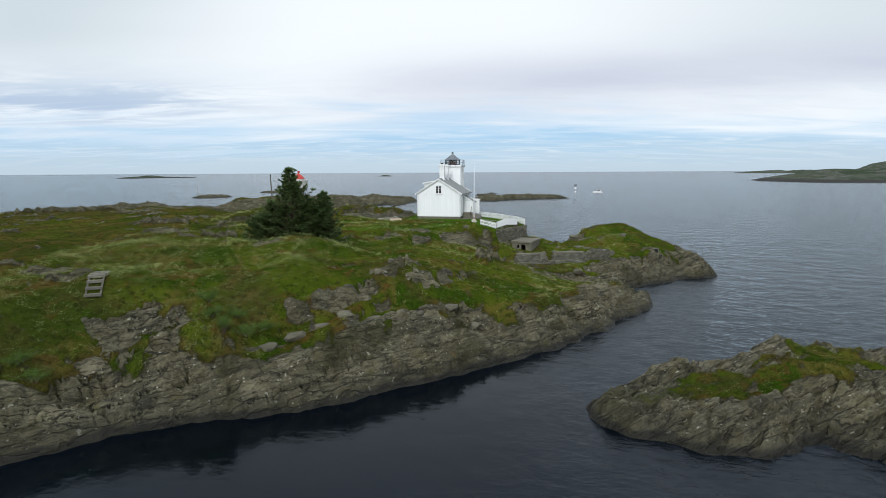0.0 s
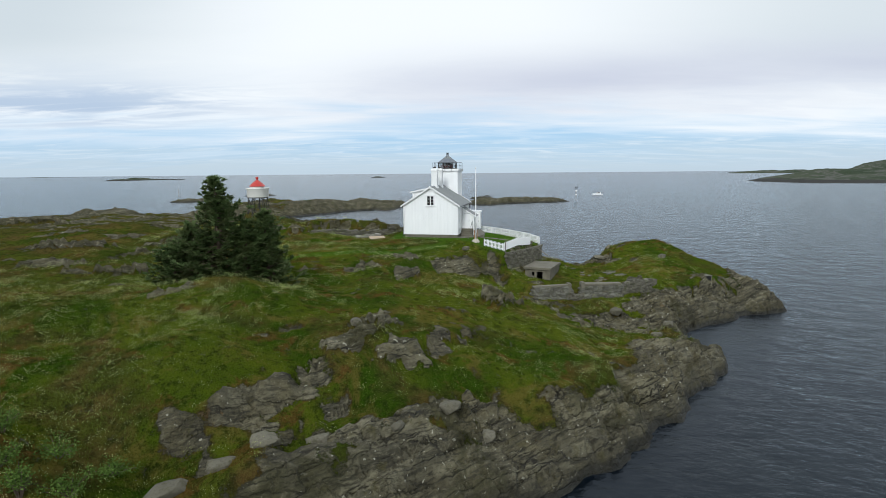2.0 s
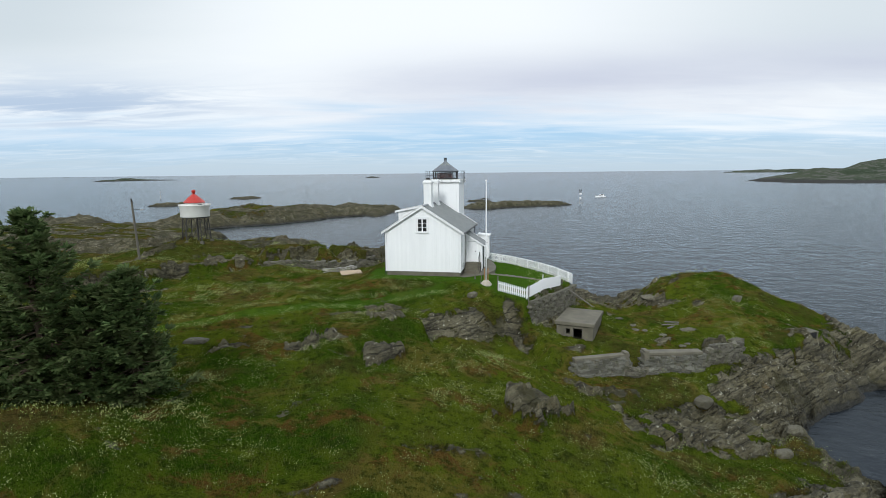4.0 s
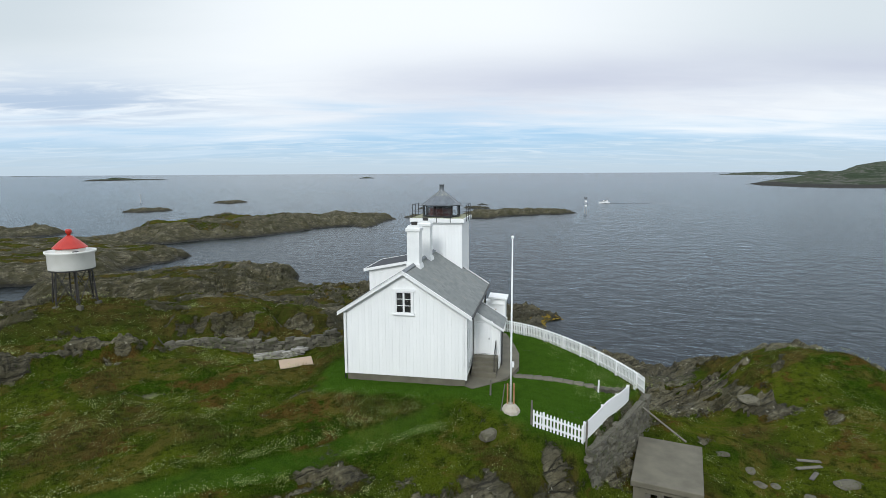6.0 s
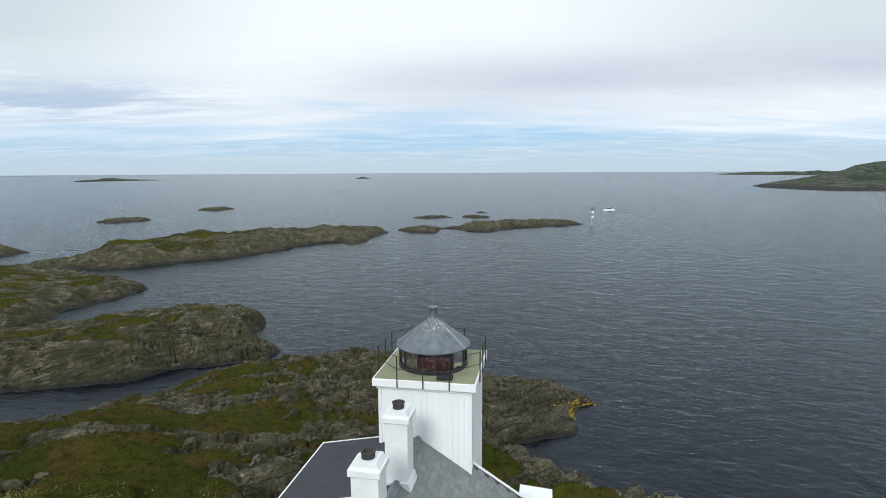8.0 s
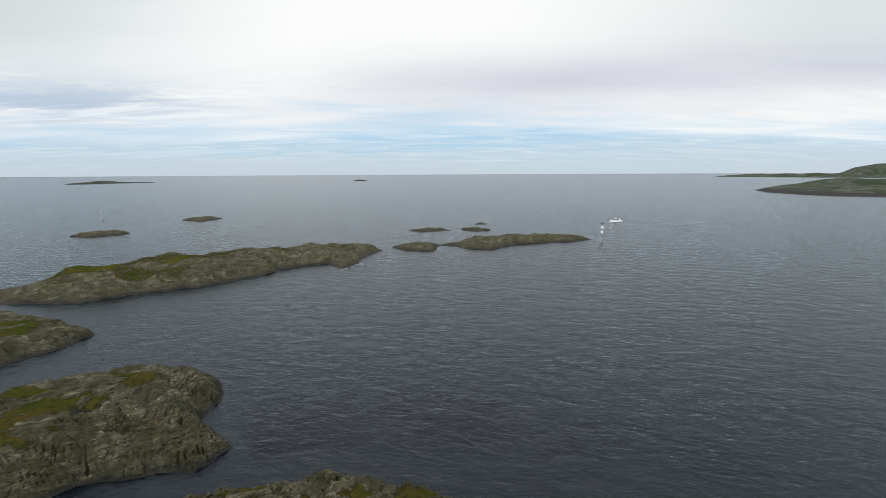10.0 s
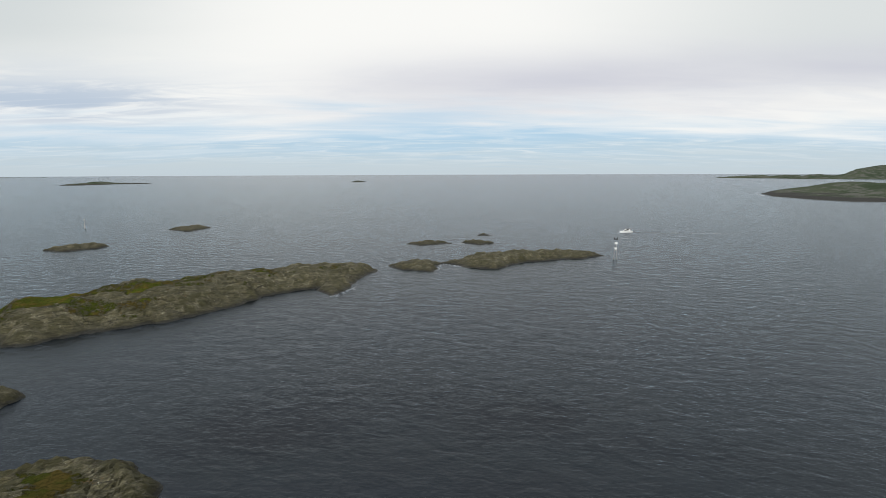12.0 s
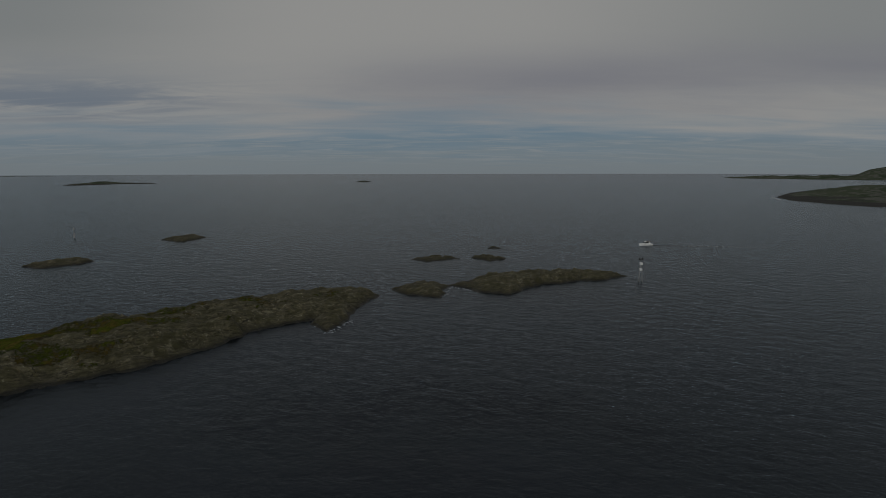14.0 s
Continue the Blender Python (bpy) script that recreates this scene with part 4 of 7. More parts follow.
def skerry(name, shore, hills, steep, step, label, turf=0.0, green=(), kind="structure"):
    px, py = [p[0] for p in shore], [p[1] for p in shore]
    xs, ys = np.arange(min(px) - 4 * step - 2, max(px) + 4 * step + 2, step), np.arange(min(py) - 4 * step - 2, max(py) + 4 * step + 2, step)
    x, y = np.meshgrid(xs, ys)
    amp = min(2.2, step * 2)
    d = shore_distance(x + amp * fbm(x * 0.2, y * 0.2, 4, 5), y + amp * fbm(x * 0.2, y * 0.2, 4, 6), shore)
    base = contour(x, y, [s[:3] for s in hills])
    h = np.where(d > 0, np.minimum(base * (0.95 + 0.22 * fbm(x * 0.09, y * 0.13, 4, 17)), steep * d + 0.1), np.maximum(0.3 * d, -4))
    far = step > 5
    if far:
        base = 3 + sum(s[2] * np.exp(-((x - s[0]) ** 2 + (y - s[1]) ** 2) / s[3] ** 2) for s in hills)
        h = np.where(d > 0, np.minimum(base + 3 * fbm(x * 0.012, y * 0.012, 4, 14), steep * d + 0.05), np.maximum(0.3 * d, -4))
    along, across = x * math.cos(STRIKE) + y * math.sin(STRIKE), -x * math.sin(STRIKE) + y * math.cos(STRIKE)
    top = smooth(0.45, 0.8, h / max(s[2] for s in hills))
    rock = 1 - turf * smooth(-0.1, 0.3, top * 0.7 - 0.72 + 0.9 * fbm(x * 0.06, y * 0.06, 4, 12)) if not far else smooth(4.0, 2.0, h + 2 * fbm(x * 0.01, y * 0.01, 3, 8))
    for gx, gy, ga, gb in green:
        u, v = (x - gx) * math.cos(radians(45)) + (y - gy) * math.sin(radians(45)), -(x - gx) * math.sin(radians(45)) + (y - gy) * math.cos(radians(45))
        rock = np.minimum(rock, smooth(0.6, 1.3, np.hypot(u / ga, v / gb) + 0.7 * fbm(x * 0.15, y * 0.15, 4, 19)))
    crags = 0.5 * fbm(along * 0.12, across * 0.35, 5, 31, 0.6) - 0.4 * smooth(0.1, 0, np.abs(fbm(along * 0.08, across * 0.15, 3, 33)))
    if not far:
        crags = crags + 0.75 * blocks(along / 6.0, across / 2.6, 8) + 0.4 * blocks(along / 2.4, across / 1.2, 9) - 0.5 * smooth(0.06, 0, np.abs(fbm(along * 0.1, across * 0.3, 3, 37)))
    h = h + np.where(d > 0, crags * rock * smooth(0, 2, d) + 0.1 * fbm(x * 0.5, y * 0.5, 3, 35), 0)
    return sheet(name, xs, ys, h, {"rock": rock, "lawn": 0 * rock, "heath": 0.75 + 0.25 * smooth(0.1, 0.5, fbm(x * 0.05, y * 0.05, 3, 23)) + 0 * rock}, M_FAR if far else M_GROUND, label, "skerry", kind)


skerry("skerry_1", [(-104, 136), (-90, 131), (-75, 131), (-65, 140), (-52, 149), (-44, 160), (-38, 174), (-27, 182), (-21, 171.5), (-17, 182), (-17, 194), (-10.5, 211), (-22, 214), (-40, 205), (-58, 190), (-75, 172), (-92, 155)],
       [(-80, 145, 5.2), (-65, 158, 5.4), (-50, 174, 4.6), (-35, 190, 4.2), (-22, 200, 3.2), (-21, 178, 1.6), (-97, 140, 1.6)], 0.75, 0.6, "long low rocky skerry with a grassy crest", 0.55, [(-80, 150, 13, 5.5), (-64, 163, 6, 3)])
skerry("skerry_2", [(9.8, 222.5), (14.5, 222), (19.7, 213.5), (29, 209.3), (39.5, 221.8), (54, 228.5), (66, 230.5), (76, 237), (60, 245), (40, 242), (25, 238)],
       [(28, 222, 2.6), (45, 234, 2.7), (62, 237, 2.1), (14, 225, 0.5)], 0.8, 0.7, "low bare dark rocky skerry", 0.25)
skerry("skerry_3", [(-8.3, 218), (-2.3, 210.4), (7.4, 206.5), (10.8, 223), (2, 229)], [(1, 218, 1.5)], 0.8, 0.7, "small rounded dark rocky skerry", 0.2)
skerry("skerry_4", [(-3.4, 280), (4.5, 272), (18, 280.5), (8, 288)], [(6, 279, 0.8)], 0.4, 0.8, "flat wave-washed rock in the sea")
skerry("skerry_5", [(23.7, 282), (30.6, 272), (38.5, 279), (30, 290)], [(31, 281, 1.1)], 0.7, 0.8, "small dark rock in the sea")
skerry("skerry_6", [(33, 309), (42, 312), (36, 318)], [(37, 313, 0.5)], 0.4, 0.8, "tiny dark rock awash in the sea")
skerry("skerry_7", [(-159.5, 266), (-147, 263), (-138, 279), (-150, 287)], [(-149, 273, 1.5)], 0.8, 0.8, "small domed dark rocky skerry")
skerry("skerry_8", [(-145, 353), (-128, 342), (-124, 364), (-138, 374)], [(-134, 357, 1.2)], 0.8, 1.0, "small flat skerry with foam round it", 0.3)
skerry("skerry_9", [(-150, 150), (-126, 149), (-119, 163), (-140, 176)], [(-134, 160, 2.6)], 0.45, 0.8, "low flat rocky skerry")
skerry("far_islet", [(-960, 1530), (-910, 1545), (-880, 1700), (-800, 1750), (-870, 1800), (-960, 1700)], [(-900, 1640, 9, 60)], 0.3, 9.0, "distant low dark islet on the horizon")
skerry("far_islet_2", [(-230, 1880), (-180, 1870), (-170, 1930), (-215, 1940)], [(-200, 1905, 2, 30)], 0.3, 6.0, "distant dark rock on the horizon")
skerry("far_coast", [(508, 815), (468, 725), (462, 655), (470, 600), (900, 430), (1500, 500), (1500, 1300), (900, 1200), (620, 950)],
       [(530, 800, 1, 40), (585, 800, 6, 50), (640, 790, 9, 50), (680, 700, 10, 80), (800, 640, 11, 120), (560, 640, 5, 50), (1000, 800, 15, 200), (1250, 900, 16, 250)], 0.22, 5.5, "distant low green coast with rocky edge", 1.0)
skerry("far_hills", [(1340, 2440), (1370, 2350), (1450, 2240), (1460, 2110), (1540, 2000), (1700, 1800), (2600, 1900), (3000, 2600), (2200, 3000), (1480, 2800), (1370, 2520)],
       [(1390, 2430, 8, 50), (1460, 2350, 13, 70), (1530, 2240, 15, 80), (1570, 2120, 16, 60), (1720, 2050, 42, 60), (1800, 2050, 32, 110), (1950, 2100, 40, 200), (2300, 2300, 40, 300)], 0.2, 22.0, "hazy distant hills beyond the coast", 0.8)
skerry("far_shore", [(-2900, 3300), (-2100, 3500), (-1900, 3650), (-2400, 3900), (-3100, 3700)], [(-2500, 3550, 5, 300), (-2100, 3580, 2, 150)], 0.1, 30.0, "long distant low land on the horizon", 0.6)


# ---- lighthouse ----
HZ, EAVE, RIDGE, HALF, LONG = 8.86, 12.62, 14.82, 3.46, 8.75
PITCH = (RIDGE - EAVE) / HALF
house = thing("lighthouse", pose(0, 0, 0, 0, 0, -12.5), "white board-clad lighthouse dwelling with slate roof and square tower", "lighthouse")


def plank_wall(name, width, top, m, parent, pitch=0.2, label=""):
    """A wall in x, z: backing, and upright boards whose heads follow top(x)."""
    bm = bmesh.new()
    xs = [-width / 2, 0, width / 2]
    prism(bm, [(-width / 2, HZ), (width / 2, HZ)] + [(x, top(x) - 0.01) for x in xs[::-1]], 0.1, Matrix.Translation((0, 0.022, 0)))
    wall = part(name, bm, M_WHITE, parent, label)
    wall.matrix_basis = m
    n = round(width / pitch)
    w = width / n
    for i in range(n):
        a, b = -width / 2 + i * w + 0.0015, -width / 2 + (i + 1) * w - 0.0015
        bm = bmesh.new()
        lift = 0.004 if i % 2 else 0.0
        heads = [(b, top(b))] + ([(0.0, top(0.0))] if a < 0 < b else []) + [(a, top(a))]
        prism(bm, [(a, HZ - 0.02), (b, HZ - 0.02)] + heads, 0.022 + lift, Matrix.Translation((0, -lift, 0)))
        part("board", bm, M_WHITE, wall)
    return wall


def even_wall(name, width, z0, z1, m, parent, pitch=0.2):
    """A straight-headed plank wall whose boards share one mesh."""
    wall = part(name, boxed(-width / 2, width / 2, 0.022, 0.12, z0, z1), M_WHITE, parent)
    wall.matrix_basis = m
    n = round(width / pitch)
    w = width / n
    kinds = [part("board", boxed(-w / 2 + 0.0015, w / 2 - 0.0015, -lift, 0.022, z0 - 0.02, z1, bevel=0.003), M_WHITE, wall) for lift in (0, 0.004)]
    for i in range(n):
        x = -width / 2 + (i + 0.5) * w
        if i < 2:
            kinds[i].location.x = x
        else:
            share("board", kinds[i % 2].data, Matrix.Translation((x, 0, 0)), wall)
    return wall


def gable(x):
    return EAVE + (HALF - abs(x)) * PITCH - 0.02


front_wall = plank_wall("gable_wall", 2 * HALF, gable, pose(0, 0, 0), house, label="white vertical board gable wall")
plank_wall("back_wall", 2 * HALF, gable, pose(0, LONG, 0, 0, 0, 180), house, 0.47)
even_wall("side_wall", LONG, HZ, EAVE - 0.02, pose(HALF, LONG / 2, 0, 0, 0, 90), house)
even_wall("side_wall", LONG, HZ, EAVE - 0.02, pose(-HALF, LONG / 2, 0, 0, 0, -90), house)
part("plinth", boxed(-HALF + 0.05, HALF - 0.05, 0.05, LONG - 0.05, 7.6, HZ, bevel=0.02), M_CONC, house, "grey concrete plinth")
for sx in (-1, 1):
    part("corner_board", boxed(sx * HALF - 0.07, sx * HALF + 0.07, -0.045, 0.1, HZ - 0.03, EAVE, bevel=0.008), M_TRIM, house)
    if sx < 0:
        part("downpipe", (lambda bm: (rod(bm, (sx * (HALF + 0.12), 0.16, 8.3), (sx * (HALF + 0.12), 0.16, EAVE - 0.25), 0.045), bm)[1])(bmesh.new()), M_BLACK, house, "black downpipe")
part("downpipe", (lambda bm: (rod(bm, (HALF + 0.15, 8.55, 9.0), (HALF + 0.15, 8.55, EAVE - 0.2), 0.045), bm)[1])(bmesh.new()), M_BLACK, house, "black downpipe")

# roof: boards under slates, barge boards, ridge
OVER, DROP = 0.24, 0.33
TILT = math.atan(PITCH)
SLOPE = (HALF + DROP) / math.cos(TILT)
hexa = bmesh.new()
prism(hexa, [(-0.15, 0), (-0.15, -0.24), (-0.09, -0.32), (0.09, -0.32), (0.15, -0.24), (0.15, 0)], 0.014)
SLATE = bpy.data.meshes.new("slate")
hexa.to_mesh(SLATE), hexa.free()
SLATE.materials.append(M_SLATE)
rnd = random.Random(11)
for sx in (1, -1):
    # local frame of a slope: x along the ridge, z up the slope, -y outwards
    frame_m = pose(0, 0, RIDGE + 0.02) @ Matrix.Rotation(radians(90 * sx), 4, "Z") @ Matrix.Rotation(-(math.pi / 2 - TILT), 4, "X")
    deck = part("roof_slope", boxed(-OVER, LONG + OVER, 0.0, 0.09, -SLOPE, -0.02) if sx > 0 else boxed(-LONG - OVER, OVER, 0.0, 0.09, -SLOPE, -0.02), M_FELT, house)
    deck.matrix_basis = frame_m
    rest = bmesh.new()
    rows, cols = 19, 31
    for r in range(rows):
        for c in range(cols + 1):
            x = -OVER + (c - 0.5 * (r % 2) + 0.5) * 0.3
            if x < -OVER + 0.1 or x > LONG + OVER - 0.1:
                continue
            zz = -SLOPE + 0.29 + r * (SLOPE - 0.3) / (rows - 1)
            m = Matrix.Translation((x * sx, -0.02, zz)) @ Matrix.Rotation(radians(3.2 + rnd.uniform(-0.5, 0.9)), 4, "X") @ Matrix.Rotation(radians(rnd.uniform(-1.3, 1.3)), 4, "Y")
            if sx > 0 and x < 4.55:
                share("slate", SLATE, m, deck)
            else:
                n0 = len(rest.verts)
                prism_v = [rest.verts.new(m @ v.co) for v in SLATE.vertices]
                for f in SLATE.polygons:
                    rest.faces.new([prism_v[i] for i in f.vertices])
    rest_ob = part("slate_field", rest, M_SLATE, deck)
    tagged(rest_ob, kind="stuff")
    for vy in (-OVER - 0.03, LONG + OVER):
        bm = bmesh.new()
        x0, x1 = 0.0, sx * (HALF + DROP + 0.03)
        z0, z1 = RIDGE + 0.06, RIDGE + 0.06 - (HALF + DROP + 0.03) * PITCH
        prism(bm, [(x0, z0), (x1, z1), (x1, z1 - 0.19), (x0, z0 - 0.21)], 0.035, Matrix.Translation((0, vy, 0)))
        part("barge_board", bm, M_TRIM, house)
        bm = bmesh.new()
        prism(bm, [(x0, z0 + 0.025), (x1, z1 + 0.025), (x1, z1 - 0.004), (x0, z0 - 0.004)], 0.12, Matrix.Translation((0, vy - 0.03, 0)))
        part("verge_cap", bm, M_TRIM, house)
    bm = bmesh.new()
    rod(bm, (sx * (HALF + DROP + 0.05), -OVER, EAVE - DROP * PITCH - 0.03), (sx * (HALF + DROP + 0.05), LONG + OVER, EAVE - DROP * PITCH - 0.03), 0.065, n=8)
    part("gutter", bm, M_BLACK, house, "dark eaves gutter")
bm = bmesh.new()
prism(bm, [(-0.17, -0.08), (0, 0.03), (0.17, -0.08), (0.15, -0.11), (0, -0.005), (-0.15, -0.11)], LONG + 2 * OVER, Matrix.Translation((0, -OVER, RIDGE + 0.07)))
part("ridge_cap", bm, M_ZINC, house, "weathered zinc ridge capping")

# gable window: two casements of three lights
window = part("window", boxed(-0.5, 0.5, -0.02, 0.015, 12.44, 13.72), M_DARKROOM, house, "white six-light gable window with dark panes")
for name, d in (("casing", (-0.57, -0.45, -0.06, 0.03, 12.46, 13.74)), ("casing", (0.45, 0.57, -0.06, 0.03, 12.46, 13.74)), ("head_casing", (-0.66, 0.66, -0.075, 0.03, 13.7, 13.84)), ("window_sill", (-0.63, 0.63, -0.1, 0.03, 12.38, 12.47)),
                ("mullion", (-0.05, 0.05, -0.035, 0.03, 12.47, 13.7)), ("stile", (-0.45, -0.4, -0.03, 0.03, 12.47, 13.7)), ("stile", (0.4, 0.45, -0.03, 0.03, 12.47, 13.7)), ("rail", (-0.45, 0.45, -0.028, 0.03, 12.47, 12.54)),
                ("rail", (-0.45, 0.45, -0.028, 0.03, 13.64, 13.7)), ("glazing_bar", (-0.4, 0.4, -0.022, 0.03, 12.9, 12.93)), ("glazing_bar", (-0.4, 0.4, -0.022, 0.03, 13.27, 13.3))):
    part(name, boxed(d[0], d[1], d[2] - 0.035, d[3] - 0.035, d[4], d[5], bevel=0.006), M_TRIM, window)
for x in (-0.225, 0.225):
    for z in (12.54, 12.93, 13.3):
        pane = part("pane", boxed(x - 0.18, x + 0.18, -0.034, -0.028, z, z + 0.35), M_GLASS, window)
        pane.visible_shadow = False

# side windows in the wall by the porch
for vy, z0, z1 in ((0.95, 10.3, 11.5), (1.2, 8.98, 9.6)):
    w = part("window", boxed(HALF + 0.02, HALF + 0.06, vy - 0.35, vy + 0.35, z0, z1, bevel=0.01), M_TRIM, house, "small white side window")
    for k in (-1, 1):
        part("pane", boxed(HALF + 0.055, HALF + 0.068, vy + k * 0.15 - 0.12, vy + k * 0.15 + 0.12, z0 + 0.08, z1 - 0.08), M_GLASS, w)

# shed dormer on the far slope
D0, D1, DW = 4.95, 8.6, 3.85
bm = bmesh.new()
prism(bm, [(-DW + 0.25, 12.2), (-0.35, 14.4), (-0.35, 14.66), (-DW + 0.25, 14.0)], D1 - D0, Matrix.Translation((0, D0, 0)))
dormer = part("dormer", bm, M_WHITE, house, "white shed dormer with dark felt roof")
bm = bmesh.new()
prism(bm, [(-DW, 13.96), (0.0, 14.72), (0.0, 14.8), (-DW, 14.04)], D1 - D0 + 0.35, Matrix.Translation((0, D0 - 0.2, 0)))
part("felt_roof", bm, M_FELT, dormer)
for vy in (D0 - 0.24, D1 + 0.15):
    bm = bmesh.new()
    prism(bm, [(-DW - 0.05, 13.88), (0.0, 14.65), (0.0, 14.82), (-DW - 0.05, 14.06)], 0.04, Matrix.Translation((0, vy, 0)))
    part("fascia", bm, M_TRIM, dormer)
part("fascia", boxed(-DW - 0.05, -DW, D0 - 0.2, D1 + 0.15, 13.86, 14.06), M_TRIM, dormer)
for i in range(15):
    x = -DW + 0.27 + i * 0.2
    part("board", boxed(x, x + 0.188, D0 - 0.02, D0 + 0.01, EAVE + (HALF + x) * PITCH - 0.25, 14.0 + (x + DW) * 0.2 - 0.06), M_WHITE, dormer)

# chimneys
def chimney(v):
    c = part("chimney", boxed(-0.37, 0.37, v, v + 0.74, 14.3, 17.0, bevel=0.015), M_PLASTER, house, "white limewashed chimney")
    part("flare", (lambda bm: (prism(bm, [(-0.47, 14.42), (0.47, 14.42), (0.47, 14.6), (0.4, 14.85), (-0.4, 14.85), (-0.47, 14.6)], 0.9, Matrix.Translation((0, v - 0.08, 0))), bm)[1])(bmesh.new()), M_PLASTER, c)
    part("cornice", boxed(-0.44, 0.44, v - 0.07, v + 0.81, 16.78, 16.98, bevel=0.02), M_PLASTER, c)
    part("cap", (lambda bm: (prism(bm, [(-0.4, 16.98), (0.4, 16.98), (0.3, 17.14), (-0.3, 17.14)], 0.68, Matrix.Translation((0, v + 0.03, 0))), bm)[1])(bmesh.new()), M_PLASTER, c)
    bm = bmesh.new()
    lathe(bm, [(0.2, 0), (0.17, 0.05), (0.19, 0.16), (0.21, 0.2), (0.15, 0.2), (0.14, 0.05)], 14)
    pot = part("flue_pot", bm, M_STEELDARK, c, "dark flue pot", True)
    pot.location = (0, v + 0.37, 17.12)


chimney(2.3), chimney(5.35)

# porch on the side, with door and steps
P0, P1, PU = 3.0, 5.5, 5.05
bm = bmesh.new()
prism(bm, [(HALF + 0.05, 8.5), (PU, 8.5), (PU, 11.0), (HALF + 0.05, 11.9)], P1 - P0, Matrix.Translation((0, P0, 0)))
porch = part("porch", bm, M_WHITE, house, "white lean-to porch with slate roof")
bm = bmesh.new()
PTILT = (11.95 - 10.9) / (PU + 0.2 - HALF)
prism(bm, [(HALF, 12.06), (PU + 0.22, 10.95), (PU + 0.22, 10.89), (HALF, 12.0)], P1 - P0 + 0.3, Matrix.Translation((0, P0 - 0.2, 0)))
part("porch_roof", bm, M_FELT, porch)
bm = bmesh.new()
for r in range(8):
    for c in range(10):
        t = (r + 0.5) / 8
        x, z = PU + 0.24 - t * (PU + 0.24 - HALF), 10.93 + t * (12.06 - 10.93)
        y = P0 - 0.15 + (c + 0.5 * (r % 2)) * 0.29
        if y + 0.28 < P1 + 0.15:
            box(bm, -0.15, 0.12, 0, 0.28, 0, 0.012, Matrix.Translation((x, y, z + 0.012)) @ Matrix.Rotation(math.atan(PTILT) - 0.06, 4, "Y"))
tagged(part("slate_field", bm, M_SLATE, porch), kind="stuff")
for vy in (P0 - 0.24, P1 + 0.1):
    bm = bmesh.new()
    prism(bm, [(HALF, 12.12), (PU + 0.28, 10.98), (PU + 0.28, 10.84), (HALF, 11.94)], 0.05, Matrix.Translation((0, vy, 0)))
    part("barge_board", bm, M_TRIM, porch)
for i in range(8):
    x = HALF + 0.06 + i * 0.196
    part("board", boxed(x, x + 0.184, P0 - 0.022, P0 + 0.01, 9.3, 11.82 - (x - HALF) * 0.58), M_WHITE, porch)
# dark plate behind the leaf: shade of the door gap put in as colour
part("gap_shade", boxed(3.7, 4.52, P0 - 0.034, P0 - 0.024, 9.4, 11.32), M_STEELDARK, porch, "dark plate standing in for the shaded gap round the door")
door = part("door", boxed(3.72, 4.5, P0 - 0.06, P0 - 0.015, 9.42, 11.3, bevel=0.008), M_TRIM, porch, "white panelled wooden door")
for z0, z1 in ((9.55, 10.2), (10.35, 11.15)):
    for x0 in (3.8, 4.14):
        part("panel", boxed(x0, x0 + 0.27, P0 - 0.072, P0 - 0.055, z0, z1, bevel=0.01), M_TRIM, door)
part("door_handle", boxed(4.42, 4.46, P0 - 0.12, P0 - 0.06, 10.3, 10.42, bevel=0.01), M_BLACK, door, "dark door handle")
part("door_head", boxed(3.6, 4.65, P0 - 0.1, P0, 11.32, 11.42, bevel=0.01), M_TRIM, porch)
for x0 in (3.64, 4.5):
    part("door_casing", boxed(x0, x0 + 0.08, P0 - 0.07, P0, 9.4, 11.32, bevel=0.006), M_TRIM, porch)
part("corner_post", boxed(PU - 0.1, PU + 0.03, P0 - 0.05, P0 + 0.1, 8.6, 10.95, bevel=0.008), M_TRIM, porch)
part("downpipe", (lambda bm: (rod(bm, (PU + 0.14, P0 + 0.1, 8.7), (PU + 0.14, P0 + 0.1, 10.9), 0.04), bm)[1])(bmesh.new()), M_BLACK, porch, "black downpipe")
for i in range(4):
    part("step", boxed(3.55, 4.98, P0 - 0.3 - (i + 1) * 0.3, P0 - 0.02, 8.1, 9.36 - i * 0.21, bevel=0.012), M_CONC, porch, "grey concrete step")
bm = bmesh.new()
rod(bm, (4.86, P0 - 1.35, 8.8), (4.86, P0 - 1.35, 9.75), 0.025), rod(bm, (4.86, P0 - 0.2, 9.3), (4.86, P0 - 0.2, 10.3), 0.025), rod(bm, (4.86, P0 - 1.4, 9.74), (4.86, P0 - 0.15, 10.3), 0.025)
part("handrail", bm, M_BLACK, porch, "black iron handrail")

